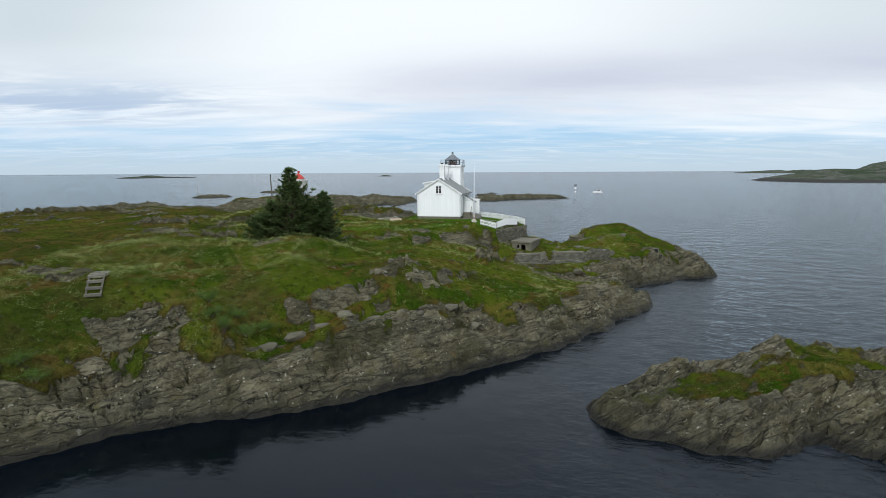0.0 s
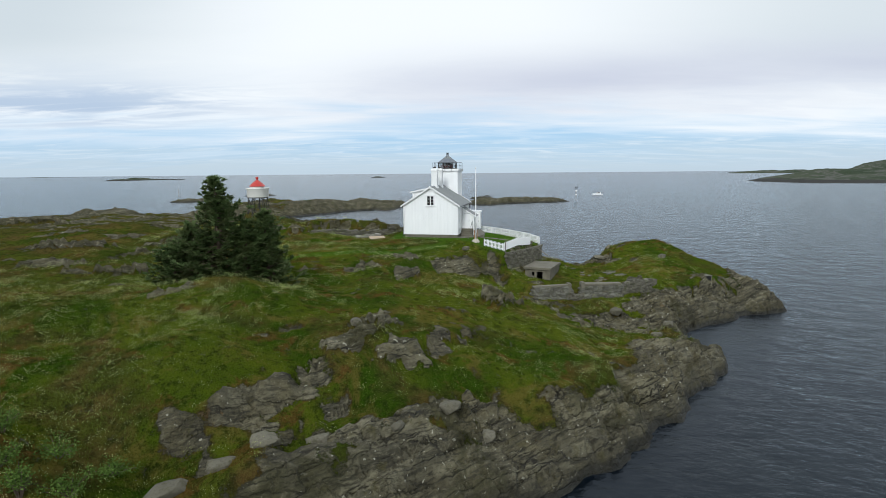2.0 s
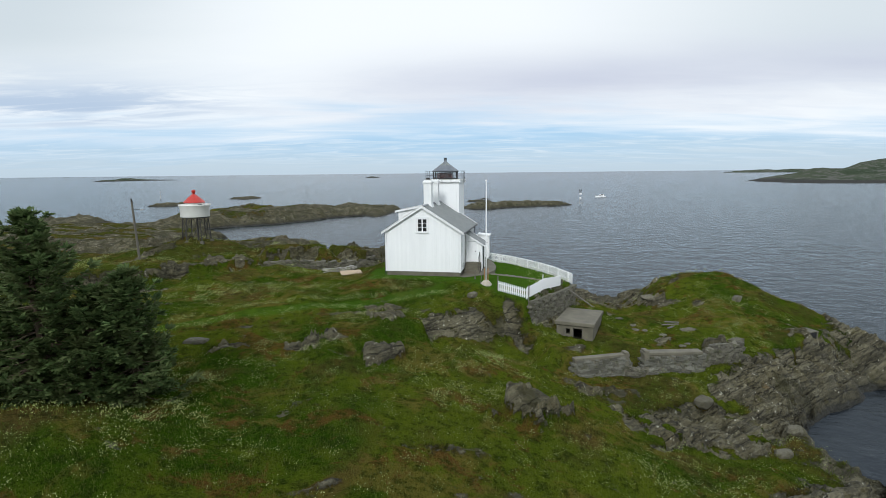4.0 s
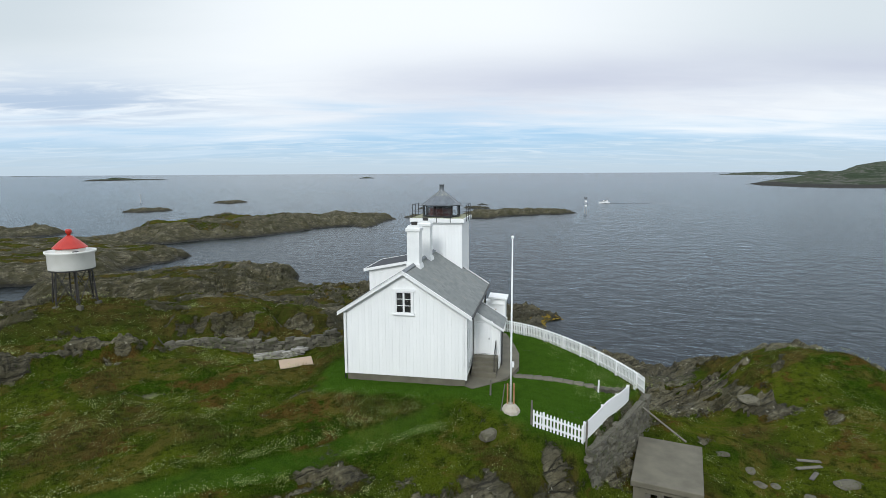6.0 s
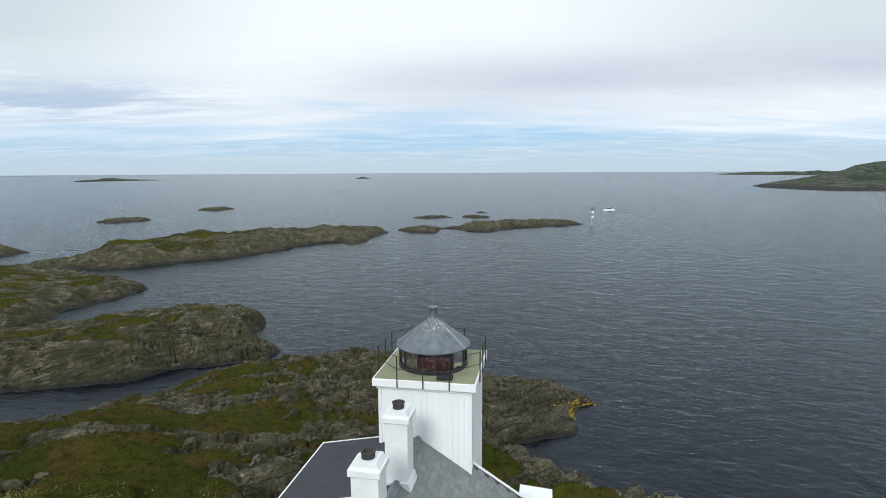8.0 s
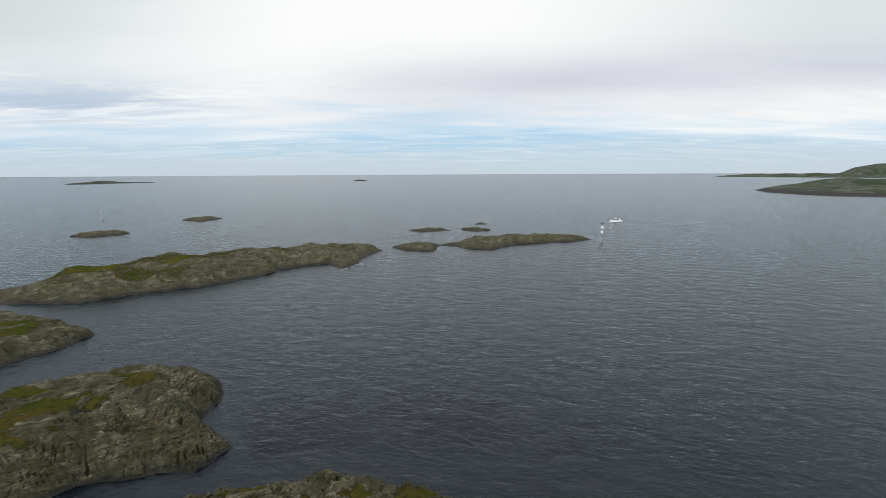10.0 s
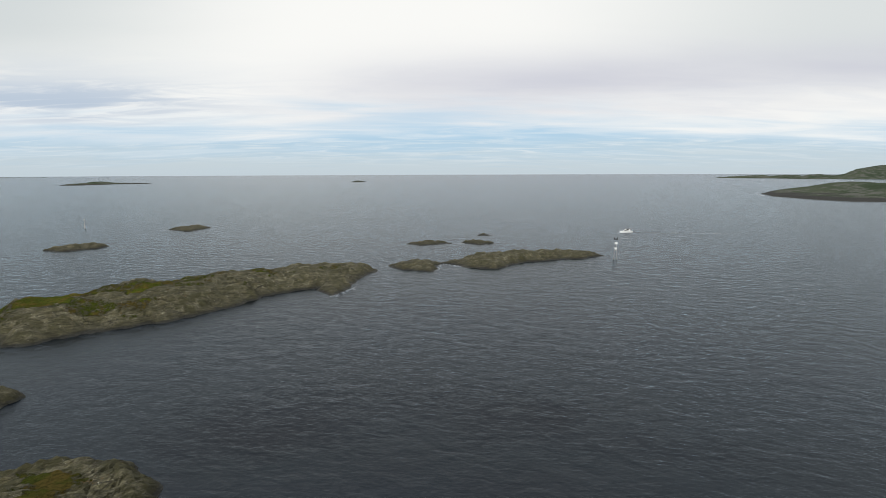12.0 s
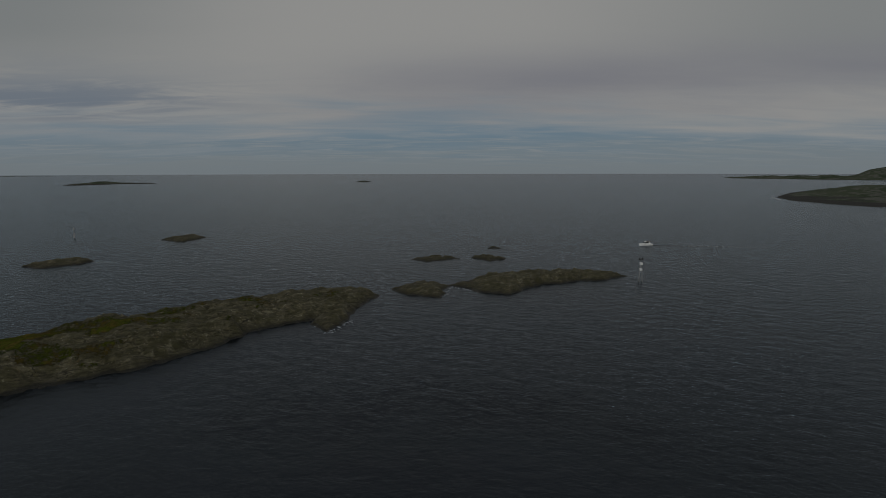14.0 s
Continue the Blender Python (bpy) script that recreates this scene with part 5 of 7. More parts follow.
# tower
TX, TY, TR = 0.27, 10.0, 1.7
tower = part("tower", boxed(TX - TR + 0.12, TX + TR - 0.12, TY - TR + 0.12, TY + TR - 0.12, 8.0, 16.9), M_WHITE, house, "square white board-clad lighthouse tower")
for k in range(4):
    m = Matrix.Translation((TX, TY, 0)) @ Matrix.Rotation(radians(90 * k), 4, "Z") @ Matrix.Translation((0, -TR, 0))
    n, w = 15, 2 * TR / 15
    first = None
    for i in range(n):
        x = -TR + (i + 0.5) * w
        if first is None:
            first = part("board", boxed(-w / 2 + 0.0015, w / 2 - 0.0015, -0.004, 0.13, HZ if k else 12.0, 16.72, bevel=0.004), M_WHITE, tower)
            first.matrix_basis = m @ Matrix.Translation((x, 0, 0))
        else:
            share("board", first.data, m @ Matrix.Translation((x, -0.005 * (i % 2), 0)), tower)
    cb = part("corner_board", boxed(-TR - 0.03, -TR + 0.1, -0.035, 0.1, 8.6, 16.72, bevel=0.008), M_TRIM, tower)
    cb.matrix_basis = m
part("gallery", boxed(TX - 1.9, TX + 1.9, TY - 1.92, TY + 1.92, 16.78, 17.07, bevel=0.015), M_TRIM, tower, "white gallery slab edge")
part("cove", boxed(TX - 1.78, TX + 1.78, TY - 1.78, TY + 1.78, 16.66, 16.78, bevel=0.01), M_TRIM, tower)
part("gallery_deck", boxed(TX - 1.84, TX + 1.84, TY - 1.86, TY + 1.86, 17.06, 17.085), M_FLOORGREEN, tower, "algae-green gallery deck")
posts = [(sx * a, sy * b) for a, b in ((1.93, 0.95), (0.95, 1.95)) for sx in (-1, 1) for sy in (-1, 1)] + [(1.93, 0), (-1.93, 0), (0, 1.95), (0, -1.95)]
posts.sort(key=lambda q: math.atan2(q[1], q[0]))
for x, y in posts:
    bm = bmesh.new()
    rod(bm, (TX + x, TY + y, 16.8), (TX + x, TY + y, 17.98), 0.022, n=6)
    part("rail_post", bm, M_BLACK, tower)
for z in (17.95, 17.5):
    bm = bmesh.new()
    for a, b in zip(posts, posts[1:] + posts[:1]):
        rod(bm, (TX + a[0], TY + a[1], z), (TX + b[0], TY + b[1], z), 0.013, n=5)
    part("guard_rail", bm, M_BLACK, tower, "thin black guard rail")
lantern = part("lantern_base", (lambda bm: (lathe(bm, [(1.34, 0), (1.34, 0.1), (1.26, 0.12), (1.26, 0.02)], 24), bm)[1])(bmesh.new()), M_BLACK, house, "round black lantern with zinc roof")
lantern.location = (TX, TY, 17.08)
for i in range(12):
    a = math.tau * (i + 0.5) / 12
    bm = bmesh.new()
    rod(bm, (1.29 * math.cos(a), 1.29 * math.sin(a), 0.08), (1.29 * math.cos(a), 1.29 * math.sin(a), 0.8), 0.038, n=6)
    part("glazing_post", bm, M_BLACK, lantern)
    bm = bmesh.new()
    b = a + math.tau / 12
    vs = [bm.verts.new((1.27 * math.cos(t), 1.27 * math.sin(t), z)) for t, z in ((a, 0.1), (b, 0.1), (b, 0.78), (a, 0.78))]
    bm.faces.new(vs)
    bmesh.ops.solidify(bm, geom=bm.faces[:], thickness=0.008)
    part("pane", bm, M_GLASS, lantern).visible_shadow = False
part("ring", (lambda bm: (lathe(bm, [(1.34, 0.76), (1.36, 0.84), (1.3, 0.84), (1.22, 0.76)], 24), bm)[1])(bmesh.new()), M_BLACK, lantern)
part("lamp_screen", (lambda bm: (lathe(bm, [(1.1, 0.04), (1.1, 0.62), (1.02, 0.64), (0.3, 0.7)], 24), bm)[1])(bmesh.new()), M_LENSRED, lantern, "dark red lamp screen")
part("crossbar", (lambda bm: (rod(bm, (-0.85, -0.93, 0.42), (0.85, -0.93, 0.42), 0.02, n=5), bm)[1])(bmesh.new()), M_STEELDARK, lantern)
part("lantern_roof", (lambda bm: (lathe(bm, [(1.44, 0.8), (1.45, 0.84), (0.95, 1.22), (0.45, 1.6), (0.2, 1.78), (0.19, 1.8)], 16), bm)[1])(bmesh.new()), M_ZINC_ROOF, lantern, "faceted weathered zinc roof with pale bird lime")
for i in range(16):
    a = math.tau * i / 16
    bm = bmesh.new()
    rod(bm, (1.45 * math.cos(a), 1.45 * math.sin(a), 0.845), (0.2 * math.cos(a), 0.2 * math.sin(a), 1.79), 0.016, n=5)
    part("roof_seam", bm, M_ZINC, lantern)
part("vent_cap", (lambda bm: (lathe(bm, [(0.19, 1.76), (0.17, 1.8), (0.16, 2.2), (0.19, 2.24), (0.19, 2.27), (0.17, 2.27), (0.16, 2.22)], 14), bm)[1])(bmesh.new()), M_ZINC, lantern, "zinc vent cylinder", True)
part("deck_box", boxed(0.45, 1.0, -1.75, -1.4, -0.01, 0.16, bevel=0.02), M_BLACK, lantern, "dark box on the gallery")

# small white shed behind the house
shed = thing("storage_shed", pose(0, 0, 0, 0, 0, -12.5), "small white wooden storage shed beside the lighthouse", "shed")
part("body", boxed(3.75, 4.85, 10.6, 11.8, 8.6, 11.05, bevel=0.01), M_WHITE, shed)
part("roof", (lambda bm: (prism(bm, [(3.62, 11.06), (4.98, 10.98), (4.98, 11.08), (3.62, 11.18)], 1.5, Matrix.Translation((0, 10.45, 0))), bm)[1])(bmesh.new()), M_TRIM, shed)
shed_door = part("door", boxed(3.98, 4.66, 10.565, 10.6, 8.85, 10.55, bevel=0.008), M_TRIM, shed)
part("door_handle", boxed(4.56, 4.6, 10.51, 10.565, 9.6, 9.72), M_BLACK, shed_door)
part("hinge", boxed(4.0, 4.2, 10.55, 10.565, 10.2, 10.25), M_RUST, shed_door), part("hinge", boxed(4.0, 4.2, 10.55, 10.565, 9.05, 9.1), M_RUST, shed_door)
part("door_head", boxed(3.9, 4.74, 10.5, 10.6, 10.58, 10.66, bevel=0.008), M_TRIM, shed)
part("annex", boxed(3.35, 3.74, 10.75, 11.7, 8.6, 10.75, bevel=0.01), M_WHITE, shed)
for z in (9.3, 9.9, 10.5):
    part("batten", boxed(3.34, 3.74, 10.7, 10.752, z, z + 0.1), M_TRIM, shed)

# concrete terrace and garden path
terrace = thing("terrace", pose(0, 0, 0, 0, 0, -12.5), "grey concrete terrace slab by the porch", "terrace", kind="structure")
bm = bmesh.new()
pts = [(3.3, 0.1), (3.85, -0.25), (4.7, 0.5), (5.6, 1.6), (6.2, 3.6), (6.1, 6.0), (5.6, 8.2), (4.95, 10.4), (3.4, 10.4)]
a = [bm.verts.new((x, y, 7.6)) for x, y in pts]
b = [bm.verts.new((x, y, 8.49)) for x, y in pts]
bm.faces.new(a[::-1]), bm.faces.new(b)
for i in range(len(pts)):
    bm.faces.new((a[i], a[(i + 1) % len(pts)], b[(i + 1) % len(pts)], b[i]))
part("slab", bm, M_CONC, terrace)
path = thing("garden_path", pose(0, 0, 0), "grey flagstone path across the lawn", "path", kind="structure")
for i in range(11):
    t = i / 10
    x, y = 6.6 + 5.9 * t, 1.2 - 1.3 * t + 0.5 * math.sin(t * 3)
    bm = boxed(-0.31, 0.31, -0.3, 0.3, -0.2, 0.05, bevel=0.04)
    st = part("flagstone", bm, M_CONC, path)
    st.matrix_basis = pose(x, y, height_at(x, y) + 0.01, rnd.uniform(-2, 2), rnd.uniform(-2, 2), rnd.uniform(-12, 12) - 10)
bm = bmesh.new()
for i in range(4):
    box(bm, -0.3, 0.3, -0.2, 0.2, 0, 0.25 + 0.06 * i, Matrix.Translation((11.2 + 0.45 * i, 0.2 - 0.1 * i, height_at(11.2 + 0.45 * i, 0.2) - 0.1)) @ Matrix.Rotation(0.3 * i, 4, "Z"))
tagged(part("stone_edging", bm, M_STONE), "low grey stone edging at the path's end", "stones")

# flagpole
fx, fy = 5.42, -3.55
fz = height_at(fx, fy)
flag = thing("flagpole", pose(fx, fy, fz), "tall white flagpole on a rust-stained concrete foot", "flagpole")
bm = bmesh.new()
lathe(bm, [(0.055, 0.25), (0.05, 3.0), (0.03, 17.0 - fz)], 12)
part("pole", bm, M_TRIM, flag, "", True)
bm = bmesh.new()
lathe(bm, [(r, 17.0 - fz + z) for r, z in ((0.02, -0.01), (0.06, 0.03), (0.075, 0.09), (0.05, 0.15), (0.01, 0.17))], 12)
part("ball", bm, M_TRIM, flag, "white ball finial", True)
for sx in (-1, 1):
    part("bracket", boxed(sx * 0.16 - 0.035, sx * 0.16 + 0.035, -0.06, 0.06, 0.1, 1.35, bevel=0.008), M_RUST, flag, "rust-streaked steel bracket")
part("cleat", boxed(0.05, 0.16, -0.02, 0.02, 2.2, 2.5, bevel=0.008), M_TRIM, flag)
bm = bmesh.new()
lathe(bm, [(0.55, -0.5), (0.48, 0.02), (0.36, 0.16), (0.22, 0.3)], 9, 0.4)
part("foot", bm, M_CONC_PALE, flag, "pale rust-stained concrete foot")
bm = bmesh.new()
rod(bm, (-0.5, -0.15, 0.0), (-0.28, 0.1, 1.3), 0.03, n=6)
part("prop", bm, M_WOOD, flag, "weathered wooden prop")


# ---- fences ----
def along(points, step):
    """Even steps along a line of points: x, y, heading in radians."""
    out, carry = [], 0.0
    for (ax, ay), (bx, by) in zip(points, points[1:]):
        L = math.hypot(bx - ax, by - ay)
        while carry < L:
            t = carry / L
            out.append((ax + (bx - ax) * t, ay + (by - ay) * t, math.atan2(by - ay, bx - ax)))
            carry += step
        carry -= L
    return out


def curve(points, n=8):
    """A smooth line through points."""
    p = [Vector(q) for q in points]
    p = [2 * p[0] - p[1]] + p + [2 * p[-1] - p[-2]]
    out = []
    for i in range(1, len(p) - 2):
        for k in range(n):
            t = k / n
            q = 0.5 * (2 * p[i] + (p[i + 1] - p[i - 1]) * t + (2 * p[i - 1] - 5 * p[i] + 4 * p[i + 1] - p[i + 2]) * t * t + (3 * p[i] - p[i - 1] - 3 * p[i + 1] + p[i + 2]) * t**3)
            out.append((q.x, q.y))
    return out + [tuple(points[-1])]


def strip(bm, rows, w0, w1, z0, z1):
    """One unbroken bar along rows of x, y, heading, height; w0 to w1 to its left, z0 to z1 up."""
    prev = None
    for i, (x, y, a, z) in enumerate(rows):
        nx, ny = -math.sin(a), math.cos(a)
        row = [bm.verts.new((x + nx * w, y + ny * w, z + e)) for w, e in ((w0, z0), (w0, z1), (w1, z1), (w1, z0))]
        if prev:
            for k in range(4):
                bm.faces.new((prev[k], row[k], row[(k + 1) % 4], prev[(k + 1) % 4]))
        if prev is None or i == len(rows) - 1:
            bm.faces.new(row if prev is None else row[::-1])
        prev = row
    bmesh.ops.recalc_face_normals(bm, faces=bm.faces[:])


def picket_fence(points, base, height, gap, label, wide=0.085, cap=True):
    """base(x, y): the height of the fence's foot."""
    f = thing("picket_fence", pose(0, 0, 0), label, "fence")
    pk = bmesh.new()
    prism(pk, [(-wide / 2, 0.06), (wide / 2, 0.06), (wide / 2, height - 0.05), (0, height), (-wide / 2, height - 0.05)], 0.022)
    first = None
    for x, y, a in along(points, wide + gap):
        m = pose(x, y, base(x, y), 0, 0, math.degrees(a))
        if first is None:
            first = part("picket", pk, M_TRIM, f)
            first.matrix_basis = m
        else:
            share("picket", first.data, m, f)
    stops = along(points, 0.6)
    stops.append((*points[-1], stops[-1][2]))
    rows = [(x, y, a, base(x, y)) for x, y, a in stops]
    for z, r in ((height * 0.28, 0.05), (height * 0.74, 0.05)):
        bm = bmesh.new()
        strip(bm, rows, -0.037, -0.002, z - r, z + r)
        part("rail", bm, M_TRIM, f)
    if cap:
        bm = bmesh.new()
        strip(bm, rows, -0.06, 0.07, height * 0.9 - 0.02, height * 0.9 + 0.02)
        part("capping_rail", bm, M_TRIM, f)
    post0 = None
    for x, y, a in along(points, 1.85):
        m = pose(x, y, base(x, y) - 0.1, 0, 0, math.degrees(a)) @ Matrix.Translation((0, -0.09, 0))
        if post0 is None:
            post0 = part("post", boxed(-0.05, 0.05, -0.05, 0.05, 0, height + 0.06, bevel=0.008), M_TRIM, f)
            post0.matrix_basis = m
        else:
            share("post", post0.data, m, f)
    return f


def fence_foot(x, y):
    return float(yard_level(x, y)) - 0.05


main_line = curve([(7.2, 11.95), (9.2, 10.9), (10.7, 9.0), (12.0, 6.5), (12.9, 4.1), (13.5, 2.2), (13.75, 1.3)])
low_line = curve([(12.4, -1.0), (11.5, -2.2), (10.3, -3.6), (8.62, -5.38)])
foot_cache = {}


def yard_foot(x, y):
    key = (round(x, 2), round(y, 2))
    if key not in foot_cache:
        foot_cache[key] = fence_foot(x, y)
    return foot_cache[key]


picket_fence(main_line, yard_foot, 1.02, 0.055, "white curved picket fence round the garden lawn")
picket_fence([(13.78, 1.2), (13.85, 0.3)], yard_foot, 1.02, 0.03, "white end panel of the garden picket fence", cap=False)
picket_fence(low_line, yard_foot, 1.0, 0.004, "white close-boarded picket fence on the garden wall", cap=False)
picket_fence(curve([(8.55, -5.42), (7.6, -5.05), (6.34, -4.6)], 4), yard_foot, 0.92, 0.08, "short white picket fence by the flagpole", cap=False)
for x, y, hgt in ((8.72, -5.5, 1.5), (6.3, -4.45, 1.2), (11.0, -0.1, 0.7), (4.6, -1.9, 0.85)):
    bm = bmesh.new()
    rod(bm, (0, 0, -0.3), (0.02, 0.01, hgt), 0.055, 0.045, 7)
    p = part("fence_post", bm, M_WOOD if hgt != 0.7 else M_TRIM)
    place(p, pose(x, y, height_at(x, y)), "grey weathered wooden post in the grass", "post", "loose posts")


# ---- dry stone walls ----
def stone_mesh(seed, dims):
    bm = bmesh.new()
    box(bm, -0.5, 0.5, -0.5, 0.5, -0.5, 0.5)
    r = random.Random(seed)
    bmesh.ops.bevel(bm, geom=bm.edges[:], offset=0.16, segments=1, affect="EDGES")
    for v in bm.verts:
        v.co = Vector((v.co.x * dims[0], v.co.y * dims[1], v.co.z * dims[2])) * r.uniform(0.78, 1.14)
    me = bpy.data.meshes.new("stone")
    bm.to_mesh(me), bm.free()
    return me


STONES = [stone_mesh(40 + i, (0.3 + 0.13 * (i % 4), 0.36, 0.16 + 0.05 * (i * 5 % 4))) for i in range(8)]
PALE, MASONRY = [], []
for me in STONES:
    q, mq = me.copy(), me.copy()
    me.materials.append(M_STONE), q.materials.append(M_STONEPALE), mq.materials.append(M_MASONRY)
    MASONRY.append(mq)
    PALE.append(q)


def stone_wall(points, foot, top, label, pale=False, thick=0.45, sink=0.15, neat=False):
    """Courses of rough stones between foot(x, y) and top(t)."""
    w = thing("stone_wall", pose(0, 0, 0), label, "stone wall")
    total = sum(math.hypot(b[0] - a[0], b[1] - a[1]) for a, b in zip(points, points[1:]))
    r = random.Random(len(label))
    core = bmesh.new()
    line, rim, prev = along(points, 0.25), (0.03 if neat else 0.1), None
    for i, (x, y, a) in enumerate(line):
        f = foot(x, y)
        z1 = max(f + 0.15, top(i / len(line)) - (0.02 if neat else 0.12))
        nx, ny = -math.sin(a) * (thick / 2 - rim), math.cos(a) * (thick / 2 - rim)
        row = [core.verts.new(p) for p in ((x - nx, y - ny, f - 0.4), (x - nx, y - ny, z1), (x + nx, y + ny, z1), (x + nx, y + ny, f - 0.4))]
        if prev:
            for k in range(3):
                core.faces.new((prev[k], row[k], row[k + 1], prev[k + 1]))
        if prev is None or i == len(line) - 1:
            core.faces.new(row if prev is None else row[::-1])
        prev = row
    part("core", core, M_CONC if neat else M_STONE, w)
    course = 0
    while course < 12:
        made = 0
        s = r.uniform(0, 0.3)
        for x, y, a in along(points, 0.4):
            s += 0.4
            z = foot(x, y) - sink + course * 0.19 + r.uniform(-0.05, 0.05)
            if z > top(min(1, s / total)) - (0.3 if neat else r.uniform(0.06, 0.16)):
                continue
            made += 1
            for side in (-1, 1):
                m = pose(x, y, z + 0.1, r.uniform(-12, 12), r.uniform(-14, 14), math.degrees(a) + r.uniform(-12, 12)) @ Matrix.Translation((r.uniform(-0.12, 0.12) + 0.2 * (course % 2), side * (thick / 2 - 0.14), 0))
                share("stone", (PALE if pale else MASONRY if neat else STONES)[r.randrange(8)], m @ Matrix.Scale(r.uniform(0.8, 1.3), 4), w)
        if not made:
            break
        course += 1
    if neat:
        # cast coping with a raised pillar at the gap
        (ax, ay), (bx, by) = points[0], points[-1]
        size, turn, z = math.dist((ax, ay), (bx, by)), math.degrees(math.atan2(by - ay, bx - ax)), top(0.5)
        m = pose(ax, ay, z, 0, 0, turn)
        coping = boxed(-0.05, size + 0.05, -thick / 2 - 0.03, thick / 2 + 0.03, -0.2, 0.02, bevel=0.03)
        bmesh.ops.transform(coping, matrix=m, verts=coping.verts)
        part("coping", coping, M_CONC, w, "weathered concrete coping")
        at = size - 0.2 if ax < 15 else 0.2
        pillar = boxed(at - 0.17, at + 0.17, -thick / 2 - 0.05, thick / 2 + 0.05, -1.7, 0.16, bevel=0.03)
        bmesh.ops.transform(pillar, matrix=m, verts=pillar.verts)
        part("pillar", pillar, M_CONC, w, "low concrete end pillar")
    return w


stone_wall(curve([(8.75, -5.68), (10.5, -3.85), (11.75, -2.4), (12.75, -1.15), (13.85, 0.2)], 5), lambda x, y: max(height_at(x + 0.5, y - 0.5) - 0.15, 5.0), lambda t: 7.38 + 0.02 * t, "grey dry stone retaining wall under the garden fence")
stone_wall([(10.9, -11.7), (15.1, -10.85)], lambda x, y: 2.95, lambda t: 4.5, "grey lichened dry stone wall below the bunker", neat=True)
stone_wall([(16.2, -10.85), (20.5, -10.8)], lambda x, y: 2.95, lambda t: 4.6, "thick grey dry stone wall with a square end", thick=0.7, neat=True)
stone_wall([(20.9, -10.6), (22.4, -10.0), (24.4, -9.2)], lambda x, y: height_at(x, y) - 0.1, lambda t: 4.75 - 0.15 * math.sin(9 * t), "low broken dry stone wall on the slope")
stone_wall([(15.1, -11.0), (15.6, -11.3), (16.2, -11.1)], lambda x, y: 2.9, lambda t: 3.5, "low stone steps between two walls", sink=0.0)
stone_wall(curve([(-16.9, 6.9), (-14.4, 7.75), (-11.5, 7.6), (-9.0, 7.8), (-7.0, 8.4), (-5, 9.4)], 5), lambda x, y: height_at(x, y), lambda t: 8.72 + 0.1 * math.sin(t * 7), "long low dry stone wall across the turf")
stone_wall(curve([(-10.1, 6.3), (-8.6, 6.75), (-7.2, 7.25)], 4), lambda x, y: height_at(x, y), lambda t: 8.15, "row of pale loose stones beside the wall", True, 0.6)
board = part("plywood_sheet", boxed(-1.05, 1.05, -0.55, 0.55, 0, 0.05, bevel=0.01), M_PLANK)
place(board, pose(-7.3, 5.1, height_at(-7.3, 5.1) + 0.22, 12, 0, 20), "pale bare plywood sheet lying on the grass", "board")

# ---- bunker ----
bunker = thing("bunker", pose(13.45, -3.95, 3.5, 0, 0, -26), "small weathered concrete bunker with a dark doorway", "bunker")
bw, bd, bh = 1.48, 2.3, 1.75
for name, d in (("back_wall", (-bw, bw, bd - 0.3, bd, -0.6, bh)), ("side_wall", (-bw, -bw + 0.3, -bd, bd - 0.302, -0.6, bh)), ("side_wall", (bw - 0.3, bw, -bd, bd - 0.302, -0.6, bh)),
                ("front_wall", (-bw + 0.302, -bw + 0.55, -bd, -bd + 0.3, -0.6, bh)), ("front_wall", (-bw + 1.1, -0.1, -bd, -bd + 0.3, -0.6, bh)), ("front_wall", (0.6, bw - 0.302, -bd, -bd + 0.3, -0.6, bh)),
                ("lintel", (-0.098, 0.598, -bd, -bd + 0.3, 1.52, bh)), ("sill_wall", (-bw + 0.552, -bw + 1.098, -bd, -bd + 0.3, -0.6, 1.0)), ("lintel", (-bw + 0.552, -bw + 1.098, -bd, -bd + 0.3, 1.45, bh)), ("floor_slab", (-bw + 0.31, bw - 0.31, -bd + 0.02, bd - 0.31, -0.3, 0.04))):
    part(name, boxed(*d), M_CONC, bunker)
bm = boxed(-bw - 0.12, bw + 0.12, -bd - 0.16, bd + 0.12, bh + 0.003, bh + 0.3, bevel=0.03)
part("roof_slab", bm, M_CONC, bunker, "overhanging concrete roof slab")
part("door_frame", boxed(-0.17, -0.1, -bd - 0.03, -bd + 0.1, 0.0, 1.55), M_WOOD, bunker), part("door_frame", boxed(0.6, 0.67, -bd - 0.03, -bd + 0.1, 0.0, 1.55), M_WOOD, bunker)
part("hatch", boxed(-bw + 0.56, -bw + 0.8, -bd - 0.02, -bd + 0.05, 1.0, 1.44), M_WOOD, bunker)

# entrance cut in the knoll
ex, ey = 32.9, -5.3
mouth = thing("rock_doorway", pose(ex, ey, height_at(ex, ey - 0.5) - 0.6, 0, 0, 16), "small dark doorway with stone jambs in the cliff", "doorway")
# the near-black sheet is no leaf: it gives the hollow's shade as colour
for name, d, mt in (("jamb", (-0.48, -0.38, -0.15, 1.0, -0.6, 1.25), M_STONE), ("jamb", (0.38, 0.48, -0.15, 1.0, -0.6, 1.25), M_STONE), ("lintel", (-0.5, 0.5, -0.17, 1.0, 1.253, 1.34), M_STONE), ("door", (-0.38, 0.38, -0.06, -0.02, -0.6, 1.25), M_DARKROOM)):
    part(name, boxed(*d, bevel=0.03 if mt is M_STONE else 0.0), mt, mouth)

